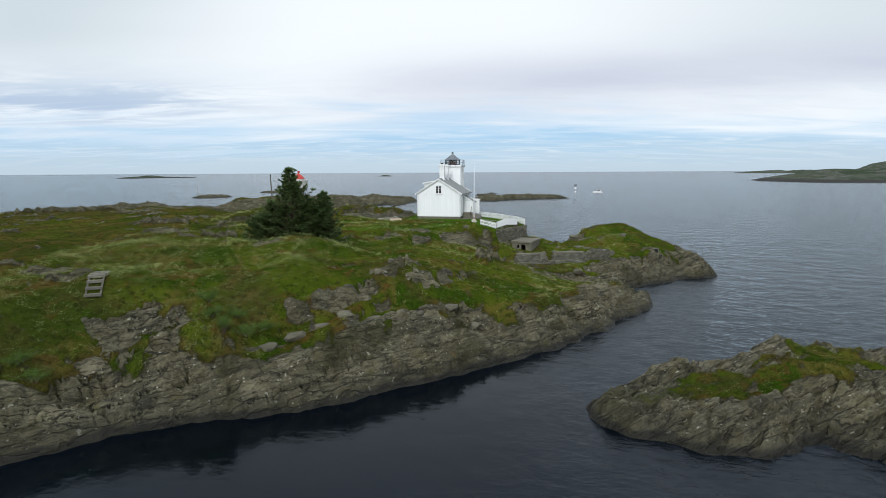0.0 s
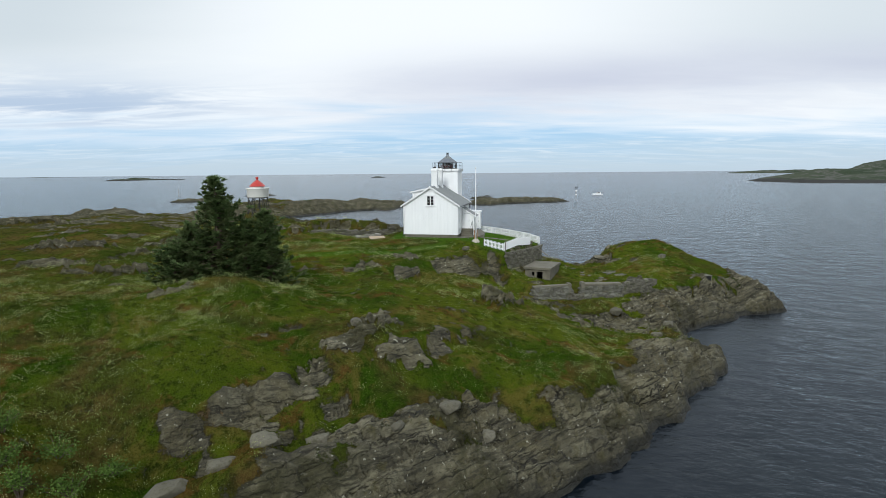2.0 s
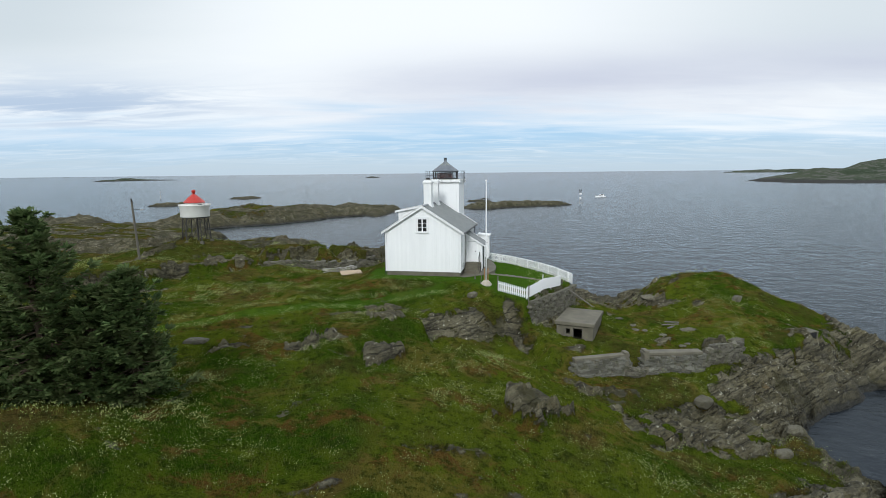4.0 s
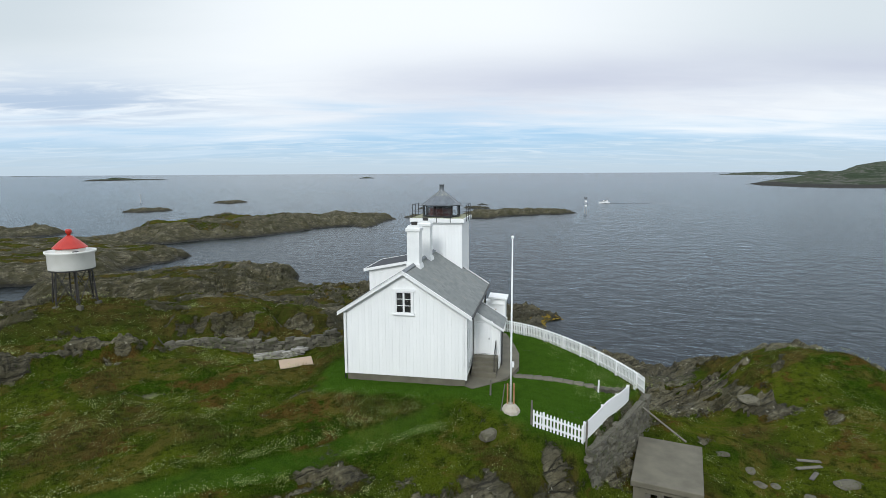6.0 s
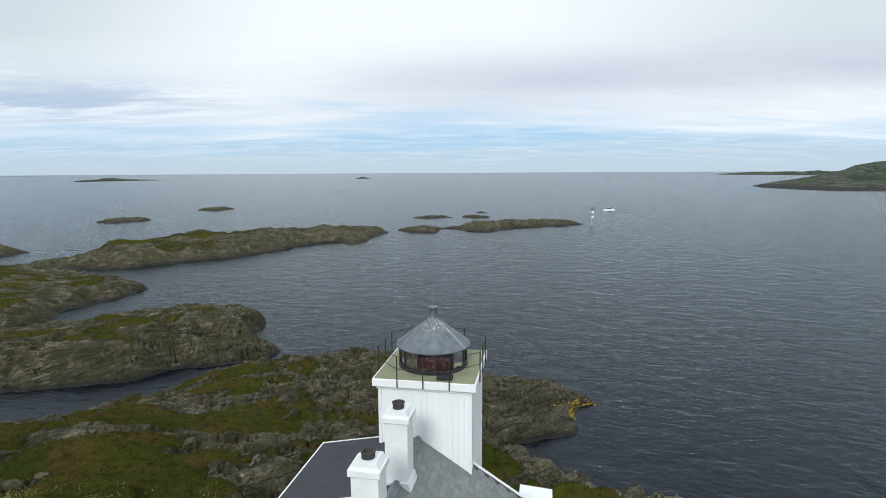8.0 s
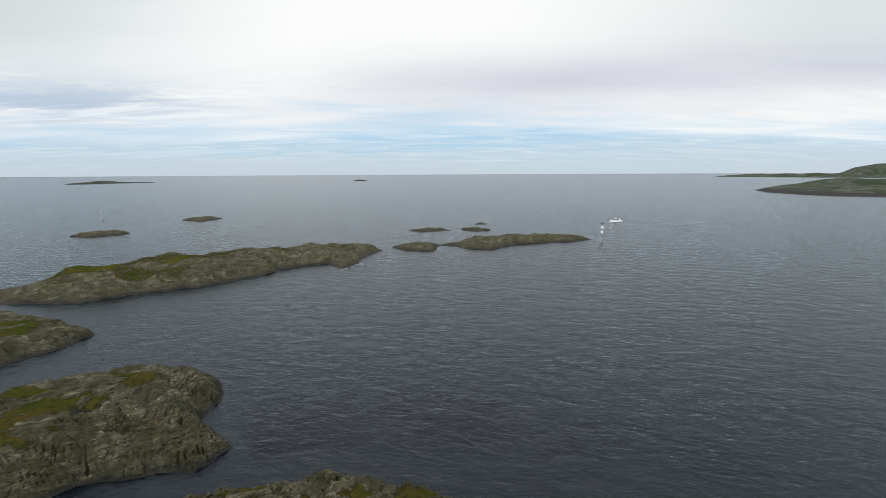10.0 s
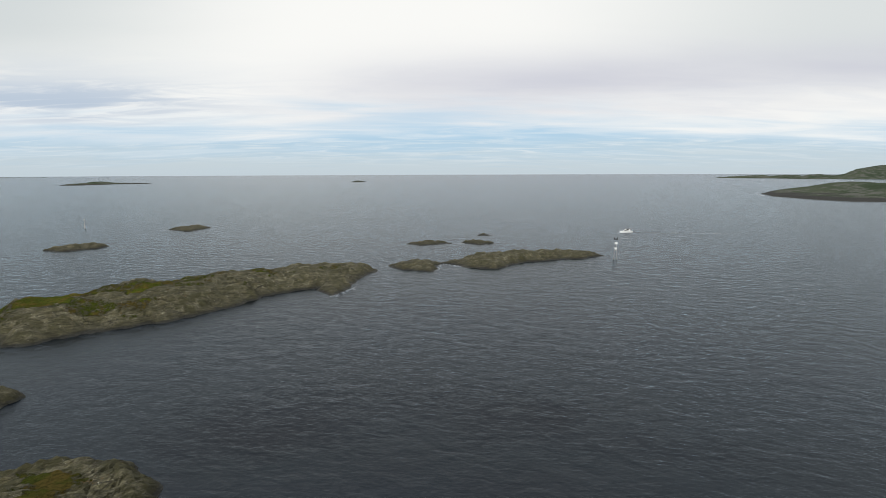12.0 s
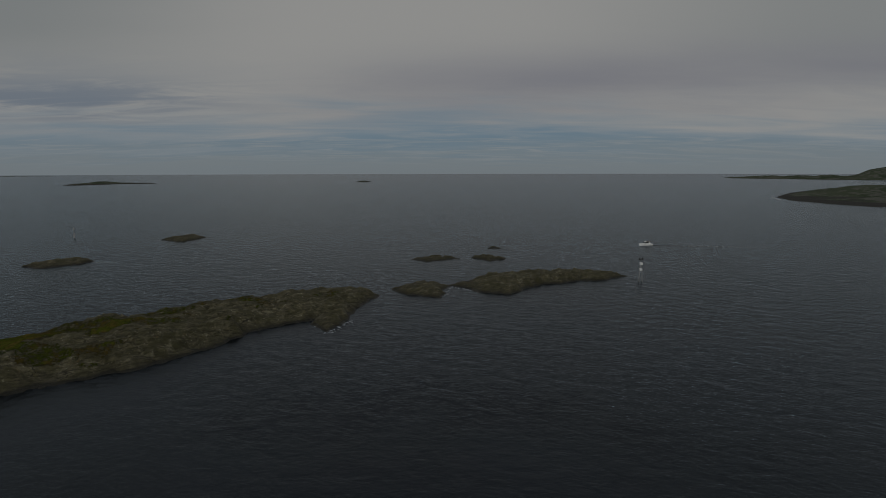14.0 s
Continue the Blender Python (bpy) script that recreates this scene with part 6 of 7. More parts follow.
# ---- small red and white light ----
rx, ry, rz0 = -25.1, 11.5, 10.62
light = thing("harbour_light", pose(rx, ry, rz0) @ Matrix.Scale(0.93, 4), "white drum-shaped light with red cone roof on dark legs", "beacon light")
bm = bmesh.new()
lathe(bm, [(1.6, 2.85), (1.62, 2.9), (1.62, 4.02), (1.76, 4.16), (1.78, 4.3), (1.7, 4.3), (1.62, 4.12), (0.9, 4.12)], 32)
part("drum", bm, M_DRUM, light, "cream-white steel drum", True)
part("drum_floor", (lambda bm: (lathe(bm, [(1.58, 2.75), (1.58, 2.86)], 32), bm)[1])(bmesh.new()), M_STEELDARK, light)
part("collar", (lambda bm: (lathe(bm, [(1.02, 4.1), (1.02, 4.55)], 24), bm)[1])(bmesh.new()), M_DRUM, light)
part("roof", (lambda bm: (lathe(bm, [(1.2, 4.5), (1.22, 4.56), (0.72, 5.05), (0.2, 5.48), (0.14, 5.5)], 24), bm)[1])(bmesh.new()), M_RED, light, "red cone roof")
part("finial", (lambda bm: (lathe(bm, [(0.13, 5.45), (0.12, 5.62), (0.2, 5.7), (0.24, 5.86), (0.19, 5.98), (0.1, 6.0)], 14), bm)[1])(bmesh.new()), M_RED, light, "red ventilator finial", True)
for i in range(6):
    a = math.tau * i / 6 + 0.2
    p0, p1 = (1.65 * math.cos(a), 1.65 * math.sin(a), -0.25), (1.4 * math.cos(a), 1.4 * math.sin(a), 2.85)
    part("leg", (lambda bm: (rod(bm, p0, p1, 0.055, n=6), bm)[1])(bmesh.new()), M_STEELDARK, light)
    part("footing", boxed(p0[0] - 0.2, p0[0] + 0.2, p0[1] - 0.2, p0[1] + 0.2, -0.7, 0.08, bevel=0.03), M_STONE, light)
    b = a + math.tau / 6
    q0, q1 = (1.62 * math.cos(b), 1.62 * math.sin(b), 0.1), (1.42 * math.cos(b), 1.42 * math.sin(b), 2.8)
    bm = bmesh.new()
    rod(bm, (1.62 * math.cos(a), 1.62 * math.sin(a), 0.15), q1, 0.032, n=5), rod(bm, q0, (1.42 * math.cos(a), 1.42 * math.sin(a), 2.8), 0.032, n=5)
    part("brace", bm, M_STEELDARK, light)
part("centre_pipe", (lambda bm: (rod(bm, (0.2, 0, -0.3), (0.2, 0, 2.8), 0.11, n=10), bm)[1])(bmesh.new()), M_STEELDARK, light)
part("vent", boxed(0.9, 1.25, -1.25, -0.95, 4.12, 4.36, bevel=0.03), M_STEELDARK, light)

# utility pole
px, py = -27.7, 4.3
pole = thing("utility_pole", pose(px, py, height_at(px, py) - 0.2, 2.5, -1.5, 0), "tall grey wooden pole with a lamp arm and red box", "pole")
part("mast", (lambda bm: (rod(bm, (0, 0, -0.4), (0, 0, 6.4), 0.12, 0.09, 10), bm)[1])(bmesh.new()), M_WOOD, pole)
part("cap", (lambda bm: (rod(bm, (0, 0, 6.4), (0, 0, 6.75), 0.1, 0.06, 8), bm)[1])(bmesh.new()), M_STEELDARK, pole)
part("arm", (lambda bm: (rod(bm, (0, 0, 5.7), (0.9, -0.1, 5.72), 0.025, n=6), bm)[1])(bmesh.new()), M_STEELDARK, pole)
part("lamp", boxed(0.8, 1.05, -0.2, 0.0, 5.6, 5.74, bevel=0.03), M_GALV, pole)
part("box", boxed(-0.05, 0.45, -0.3, -0.1, 0.3, 0.7, bevel=0.03), M_RED, pole, "red metal box")

# ---- sea marks and boat ----
mark = thing("sea_mark", pose(77.3, 227.5, 0), "lattice sea mark on legs with white panels and black topmarks", "sea mark")
for i in range(4):
    a = math.tau * i / 4 + 0.6
    part("leg", (lambda bm: (rod(bm, (0.95 * math.cos(a), 0.95 * math.sin(a), -2), (0.28 * math.cos(a), 0.28 * math.sin(a), 6.2), 0.09, n=6), bm)[1])(bmesh.new()), M_GALV, mark)
for z, r in ((1.4, 0.75), (3.4, 0.52), (5.2, 0.36)):
    bm = bmesh.new()
    for i in range(4):
        a, b = math.tau * i / 4 + 0.6, math.tau * (i + 1) / 4 + 0.6
        rod(bm, (r * math.cos(a), r * math.sin(a), z), (r * math.cos(b), r * math.sin(b), z), 0.045, n=5)
    part("brace", bm, M_GALV, mark)
part("panel", boxed(-0.42, 0.42, -0.5, 0.42, 3.9, 4.6, bevel=0.04), M_TRIM, mark, "white panel"), part("panel", boxed(-0.38, 0.5, -0.45, 0.38, 5.9, 6.7, bevel=0.04), M_TRIM, mark, "white panel")
part("mast", (lambda bm: (rod(bm, (0, 0, 6), (0, 0, 8.2), 0.07, n=6), bm)[1])(bmesh.new()), M_STEELDARK, mark)
for x in (-0.5, 0.5):
    part("topmark", (lambda bm: (rod(bm, (x, 0, 7.6), (x, 0, 8.5), 0.34, 0.12, 8), bm)[1])(bmesh.new()), M_BLACK, mark, "black topmark")
part("crossarm", (lambda bm: (rod(bm, (-0.55, 0, 7.6), (0.55, 0, 7.6), 0.06, n=6), bm)[1])(bmesh.new()), M_STEELDARK, mark)
pole2 = thing("sea_mark", pose(-200, 366, 0), "slim grey iron sea mark standing on a pole", "sea mark")
part("mast", (lambda bm: (lathe(bm, [(0.55, -2), (0.4, 1.0), (0.22, 3), (0.16, 5.0)], 8), bm)[1])(bmesh.new()), M_GALV, pole2)
part("topmark", (lambda bm: (lathe(bm, [(0.1, 4.6), (0.5, 4.9), (0.5, 5.7), (0.1, 6.0)], 8), bm)[1])(bmesh.new()), M_GALV, pole2)


def hull(bm, L, W, H):
    rows = []
    for i in range(9):
        t = i / 8
        w = W / 2 * (1 - max(0, t - 0.35) ** 2.2 * 2.35)
        top = H * (0.85 + 0.3 * t * t)
        rows.append([bm.verts.new((x, -L / 2 + L * t + (0.25 * t if z > 0 else 0), z)) for x, z in ((-w, top), (-w * 0.85, 0.1), (0, -0.35), (w * 0.85, 0.1), (w, top))])
    for a, b in zip(rows, rows[1:]):
        for k in range(4):
            bm.faces.new((a[k], b[k], b[k + 1], a[k + 1]))
        bm.faces.new((a[4], b[4], b[0], a[0]))
    bm.faces.new(rows[0]), bm.faces.new(rows[-1][::-1])
    bmesh.ops.recalc_face_normals(bm, faces=bm.faces[:])


boat = thing("motor_boat", pose(BOAT[0], BOAT[1], 0.05, 0, 0, 100) @ Matrix.Scale(0.82, 4), "white motor boat with dark windows under way", "boat")
part("hull", (lambda bm: (hull(bm, 8.5, 2.9, 1.2), bm)[1])(bmesh.new()), M_TRIM, boat)
part("cabin", (lambda bm: (prism(bm, [(-2.6, 1.0), (1.9, 1.0), (0.9, 2.0), (-0.2, 2.5), (-2.4, 2.5)], 2.2, Matrix.Rotation(radians(90), 4, "Z") @ Matrix.Translation((0, -1.1, 0))), bm)[1])(bmesh.new()), M_TRIM, boat)
part("window_band", (lambda bm: (prism(bm, [(-1.6, 1.55), (1.45, 1.5), (0.92, 2.0), (-0.1, 2.42), (-1.6, 2.35)], 2.26, Matrix.Rotation(radians(90), 4, "Z") @ Matrix.Translation((0, -1.13, 0))), bm)[1])(bmesh.new()), M_DARKROOM, boat, "dark tinted windows")
part("canopy", boxed(-1.1, 1.1, -3.2, -0.4, 2.42, 2.6, bevel=0.05), M_STEELDARK, boat, "dark canopy")
part("rail", (lambda bm: (rod(bm, (-0.9, 2.2, 1.9), (0.9, 2.2, 1.9), 0.04, n=5), bm)[1])(bmesh.new()), M_GALV, boat)
bm = bmesh.new()
wr = random.Random(5)
for i in range(420):
    t = wr.random() ** 1.3
    d, s = 4 + t * 60, wr.uniform(-1, 1) * (0.6 + t * 3.0)
    r = wr.uniform(0.12, 0.4) * (1.2 - t)
    x, y = BOAT[0] + d * math.cos(radians(10)) - s * math.sin(radians(10)), BOAT[1] + d * math.sin(radians(10)) * -0.9 + s
    vs = [bm.verts.new((x + 2.5 * r * math.cos(k * math.tau / 5), y + r * math.sin(k * math.tau / 5), 0.04)) for k in range(5)]
    bm.faces.new(vs)
tagged(part("wake_foam", bm, M_FOAM), "thin white foam of a boat's wake", "foam", "", "stuff")


# surf where the swell breaks on the low rocks
surf, wr = bmesh.new(), random.Random(17)
for (ax, ay), (bx, by), many in (((-26, 183), (-20.5, 170.5), 70), ((-20.5, 170.5), (-16.5, 181), 60), ((8, 206.5), (11, 221), 50), ((12, 221.5), (20, 213), 40), ((-146, 352), (-136, 345), 60), ((-136, 278), (-128, 276), 25), ((462, 735), (500, 812), 120), ((22, 280), (25, 276), 25)):
    for i in range(many):
        t, s_ = wr.random(), (0.16 if ax < 400 else 1.2) * wr.uniform(0.4, 1.2)
        x, y = ax + (bx - ax) * t + wr.gauss(0, 0.7), ay + (by - ay) * t + wr.gauss(0, 0.7)
        surf.faces.new([surf.verts.new((x + 2.0 * s_ * math.cos(k * math.tau / 6), y + s_ * math.sin(k * math.tau / 6) * wr.uniform(0.6, 1.3), 0.05 + 0.04 * wr.random())) for k in range(6)])
tagged(part("surf_foam", surf, M_FOAM), "thin white surf breaking on low rocks", "foam", "", "stuff")


# ---- spruces ----
def spruce(x, y, height, spread, seed, label, lean=0.0):
    r = random.Random(seed)
    tree = thing("spruce_tree", pose(x, y, height_at(x, y) - 0.15, 0, lean, r.uniform(0, 360)), label, "tree", "wind-bent spruces")
    bm = bmesh.new()
    steps = 7
    pts = [Vector((0.06 * math.sin(i * 1.3), 0.05 * math.cos(i * 1.7), height * i / steps)) for i in range(steps + 1)]
    for i in range(steps):
        rod(bm, pts[i], pts[i + 1], 0.19 * (1 - i / steps) ** 0.8 * height / 7 + 0.012, 0.19 * (1 - (i + 1) / steps) ** 0.8 * height / 7 + 0.01, 8, False)
    part("trunk", bm, M_BARK, tree, "", True)
    limbs, verts, faces = bmesh.new(), [], []

    def spray(p, d, size):
        """A flat fan of needle twigs."""
        side = d.cross(Vector((0, 0, 1)))
        side = side.normalized() if side.length > 0.01 else Vector((1, 0, 0))
        upv = side.cross(d).normalized()
        for k in range(7):
            a = r.uniform(-1.1, 1.1)
            t = (d * math.cos(a) + side * math.sin(a) + upv * r.uniform(-0.35, 0.3)).normalized()
            L, w = size * r.uniform(0.6, 1.2), size * r.uniform(0.1, 0.2)
            q = (side * math.cos(a) - d * math.sin(a) + upv * r.uniform(-0.6, 0.6)).normalized() * w
            n = len(verts)
            verts.extend((p, p + t * L * 0.55 + q, p + t * L, p + t * L * 0.55 - q))
            faces.append((n, n + 1, n + 2, n + 3))

    whorls = int(height * 4.6)
    for i in range(whorls):
        f = (i + r.uniform(0, 0.8)) / whorls
        z = 0.25 + f * (height - 0.3)
        reach = spread * (1 - f) ** 0.78 * r.uniform(0.6, 1.1) + 0.22
        if f < 0.12:
            reach *= 0.75 + f * 2
        n = r.randint(6, 9) if f < 0.85 else 4
        a0 = r.uniform(0, 6)
        for k in range(n):
            if r.random() < 0.2:
                continue
            a = a0 + math.tau * k / n + r.uniform(-0.4, 0.4)
            L = reach * r.uniform(0.5, 1.15) * (0.86 + 0.24 * math.sin(2 * a + seed + 5 * f) + 0.14 * math.sin(5 * a + 9 * f + seed))
            p, prev = Vector((0, 0, z)), Vector((0, 0, z))
            segs = max(3, int(L / 0.26))
            for s in range(1, segs + 1):
                t = s / segs
                droop = -0.2 * L * math.sin(t * 2.2) + 0.5 * L * max(0, t - 0.5) ** 1.5 + f * 0.45 * L * t
                p = Vector((L * t * math.cos(a), L * t * math.sin(a), z + droop)) + Vector((r.uniform(-1, 1), r.uniform(-1, 1), r.uniform(-1, 1))) * 0.04
                if f < 0.9:
                    rod(limbs, prev, p, 0.03 * (1 - t) + 0.008, 0.03 * (1 - t) + 0.006, 4, False)
                d = (p - prev).normalized()
                if t > 0.3:
                    for q in range(4):
                        side = Vector((-math.sin(a), math.cos(a), 0)) * r.choice((-1, 1))
                        dd = (d * r.uniform(0.4, 1) + side * r.uniform(0.1, 1.0) + Vector((0, 0, r.uniform(-0.45, 0.25)))).normalized()
                        spray(p + d * r.uniform(-0.15, 0.1), dd, r.uniform(0.24, 0.46))
                prev = p
            spray(p, d, 0.4)
    for k in range(14):
        spray(Vector((0, 0, height - 0.03 * k)), Vector((r.uniform(-0.5, 0.5), r.uniform(-0.5, 0.5), 1)).normalized(), 0.25)
    tagged(part("branch_wood", limbs, M_BARK, tree), kind="stuff")
    me = bpy.data.meshes.new("crown")
    me.from_pydata(verts, [], faces)
    me.materials.append(M_NEEDLE)
    crown = new("crown", me)
    crown.parent = tree
    return tree


spruce(-16.6, -25.3, 8.5, 4.3, 3, "tall dark green bushy spruce tree on the turf", -2)
spruce(-18.6, -24.9, 4.8, 3.2, 31, "low dark spruce close behind a taller one", -5)
spruce(-12.9, -24.8, 6.2, 2.7, 34, "lower spruce with an open top beside a taller one", 2)
spruce(-14.6, -25.5, 5.0, 3.0, 21, "short spreading dark spruce in front of others", 5)
spruce(-20.0, -25.6, 3.2, 3.0, 15, "broad low dark spruce beside a taller one", -7)

# ---- boulders ----
def boulder(x, y, a, b, c, turn, seed, label="pale weathered boulder lying on the rock slope", tilt=0):
    bm = bmesh.new()
    r = random.Random(seed)
    for i in range(44):
        q = Vector((r.gauss(0, 1), r.gauss(0, 1), r.gauss(0, 1))).normalized()
        q = q / max(abs(q.x), abs(q.y), abs(q.z)) ** 0.5 * r.uniform(0.9, 1.04)
        bm.verts.new((q.x * a, q.y * b, q.z * c))
    hull_out = bmesh.ops.convex_hull(bm, input=bm.verts[:])
    bmesh.ops.delete(bm, geom=[g for g in hull_out["geom_interior"] if isinstance(g, bmesh.types.BMVert)], context="VERTS")
    bmesh.ops.subdivide_edges(bm, edges=bm.edges[:], cuts=1, use_grid_fill=True)
    for v in bm.verts:
        v.co *= 1 + 0.13 * noise.noise(v.co * 2.3 + Vector((seed, 1, 0))) + 0.05 * noise.noise(v.co * 6 + Vector((0, seed, 3)))
    ob = part("boulder", bm, M_BOULDER)
    return place(ob, pose(x, y, height_at(x, y) + c * 0.2, tilt, tilt * 0.6, turn), label, "boulder", "loose boulders")


for i, (x, y, a, b, c, turn) in enumerate([(-5.1, -44.3, 0.85, 0.6, 0.5, 20), (-2.9, -44.2, 0.8, 0.5, 0.35, 5), (-1.4, -43.4, 0.5, 0.4, 0.3, 40), (-7.2, -45.6, 0.9, 0.7, 0.5, 30), (-8.8, -46.3, 1.0, 0.6, 0.45, 30), (-10.6, -47.6, 1.2, 0.7, 0.5, 35),
                                           (-12.4, -48.6, 1.0, 0.6, 0.6, 40), (1.2, -41.0, 0.9, 0.7, 0.5, 10), (3.2, -41.2, 0.6, 0.6, 0.5, 70), (-4.4, -35.9, 0.5, 0.4, 0.4, 0), (20.6, -20.5, 0.9, 0.6, 0.4, 20), (22.5, -18.7, 0.8, 0.6, 0.4, 50),
                                           (18.7, -15.2, 0.9, 0.7, 0.6, 30), (22.8, 4.7, 1.0, 0.7, 0.5, 10), (30, 1.2, 0.9, 0.6, 0.6, 40), (25.5, -6.8, 1.2, 0.8, 0.6, 40)]):
    boulder(x, y, a * 0.72, b * 0.72, c * 0.7, turn, i * 3.7, tilt=(i * 7) % 11 - 5)

# a shrub in the crevice
def shrub(x, y, height, spread, seed, label):
    r = random.Random(seed)
    bush = thing("shrub", pose(x, y, height_at(x, y) - 0.1), label, "shrub")
    stems, verts, faces = bmesh.new(), [], []
    for i in range(14):
        a, lean = r.uniform(0, math.tau), r.uniform(0.1, 1.0) * spread
        p, q = Vector((0.08 * math.cos(a), 0.08 * math.sin(a), 0)), Vector((lean * math.cos(a), lean * math.sin(a), height * r.uniform(0.55, 1.0)))
        mid = (p + q) / 2 + Vector((0, 0, 0.12 * height))
        rod(stems, p, mid, 0.022, 0.015, 5, False), rod(stems, mid, q, 0.015, 0.006, 5, False)
        for k in range(75):
            c = mid.lerp(q, r.uniform(-0.2, 1.1)) + Vector((r.gauss(0, 0.16), r.gauss(0, 0.16), r.gauss(0, 0.12)))
            u = Vector((r.gauss(0, 1), r.gauss(0, 1), r.gauss(0, 0.6))).normalized()
            w = u.cross(Vector((r.gauss(0, 1), r.gauss(0, 1), r.gauss(0, 1)))).normalized() * 0.03
            u = u * r.uniform(0.06, 0.11)
            n = len(verts)
            verts.extend((c, c + u * 0.5 + w, c + u, c + u * 0.5 - w))
            faces.append((n, n + 1, n + 2, n + 3))
    tagged(part("stem", stems, M_BARK, bush), kind="stuff")
    me = bpy.data.meshes.new("crown")
    me.from_pydata(verts, [], faces)
    me.materials.append(M_SHRUB)
    crown = new("crown", me)
    crown.parent = bush
    return bush


shrub(-15.3, -49.2, 1.3, 0.75, 4, "small bright green leafy shrub in a rock crevice")
shrub(-17.0, -47.6, 0.9, 0.8, 6, "low green leafy shrub on the rock slope")
for i, (x, y, tall, wide) in enumerate([(-16.3, -48.7, 0.8, 1.2), (-14.1, -48.3, 0.9, 1.2), (-13.1, -47.0, 0.7, 1.1), (-24.6, -55.3, 0.9, 1.3), (-25.9, -54.6, 0.8, 1.2), (-15.1, -47.3, 0.7, 1.1)]):
    shrub(x, y, tall, wide, 20 + i, "low dense green leafy shrub in the rock crevice")

# seaweed at the waterline of the low point
weed, wr = bmesh.new(), random.Random(12)
for i in range(900):
    x, y = wr.uniform(15.5, 20.5), wr.uniform(40, 48)
    z = height_at(x, y)
    if not -0.05 < z < 0.55:
        continue
    s, a = wr.uniform(0.1, 0.26), wr.uniform(0, math.tau)
    ring = [weed.verts.new((x + s * wr.uniform(0.5, 1.2) * math.cos(a + k * math.tau / 5), y + s * wr.uniform(0.5, 1.2) * math.sin(a + k * math.tau / 5), z + wr.uniform(0.0, 0.05))) for k in range(5)]
    tip = weed.verts.new((x, y, z + wr.uniform(0.08, 0.16)))
    for k in range(5):
        weed.faces.new((ring[k], ring[(k + 1) % 5], tip))
tagged(part("seaweed", weed, M_WEED), "yellow-brown seaweed clumps on the tidal rock", "seaweed", "", "stuff")

# wooden steps on the slope, loose timber
ends = ((-24.75, -48.75), (-26.15, -45.35))
run = [tuple(ends[0][k] + (ends[1][k] - ends[0][k]) * i / 6 for k in (0, 1)) for i in range(7)]
levels = [height_at(*q) + 0.2 for q in run]
levels = [max(z, levels[0] + 0.07 * i) for i, z in enumerate(levels)]
steps = thing("wooden_steps", pose(-25.45, -47.05, 0, 0, 0, 22), "grey weathered plank steps climbing the grass slope", "steps")
reach = math.dist(*ends) / 2
for i, z in enumerate(levels):
    v, half = -reach + 2 * reach * i / 6, 0.26 if i == 3 else 0.2
    part("tread", boxed(-0.55, 0.55, v - half, v + half, z, z + 0.06, bevel=0.01), M_WOOD, steps)
    part("riser", boxed(-0.53, 0.53, v - half + 0.01, v - half + 0.04, z - 0.12, z - 0.003, bevel=0.005), M_WOOD, steps)
for sx in (-0.47, 0.47):
    for i, j in ((0, 3), (3, 6)):
        bm = bmesh.new()
        rod(bm, (sx, -reach + reach * i / 3, levels[i] - 0.09), (sx, -reach + reach * j / 3, levels[j] - 0.09), 0.06, n=6)
        part("stringer", bm, M_WOOD, steps)
    for i in (0, 3, 6):
        v, z = -reach + reach * i / 3, levels[i]
        part("post", boxed(sx - 0.05, sx + 0.05, v - 0.05, v + 0.05, z - 0.6, z - 0.05, bevel=0.01), M_WOOD, steps)


def timber(x, y, L, turn, label, tilt=0.0, dz=0.1, w=0.12, mt=None):
    bm = boxed(-L / 2, L / 2, -w / 2, w / 2, -0.03, 0.03, bevel=0.01)
    return place(part("plank", bm, mt or M_WOOD), pose(x, y, height_at(x, y) + dz, 0, tilt, turn), label, "plank", "loose planks")


timber(14.0, -1.6, 3.2, -50, "long weathered plank leaning on the garden wall", 24, 1.5)
timber(13.2, -2.0, 1.5, -50, "short pale plank leaning on the garden wall", 22, 1.2, 0.1, M_TRIM)
for i, (x, y, L, t) in enumerate([(22.0, -2.4, 1.5, 5), (22.4, -1.8, 1.2, -12), (21.7, -3.2, 1.0, 40)]):
    timber(x, y, L, t, "grey driftwood plank lying on the turf", 0, 0.12, 0.22)
for i in range(9):
    t = i / 8 + 0.05 * math.sin(i * 3.3)
    boulder(17.6 + 4.2 * t + 0.5 * math.sin(i * 2.1), -1.9 - 6.4 * t + 0.4 * math.cos(i * 1.7), 0.5 - 0.25 * (i * 5 % 4) / 3, 0.28, 0.07, i * 57, 90 + i, "flat reddish-grey paving stone in the turf path")
boulder(22.9, -4.1, 0.8, 0.45, 0.12, 6, 77, "flat grey stone slab resting on the turf")
for i, (x, y, s) in enumerate([(-14, -16, 0.8), (4.2, -4.9, 0.55)]):
    boulder(x, y, s, s * 0.6, 0.25, i * 40, 60 + i, "flat grey stone set in the turf")

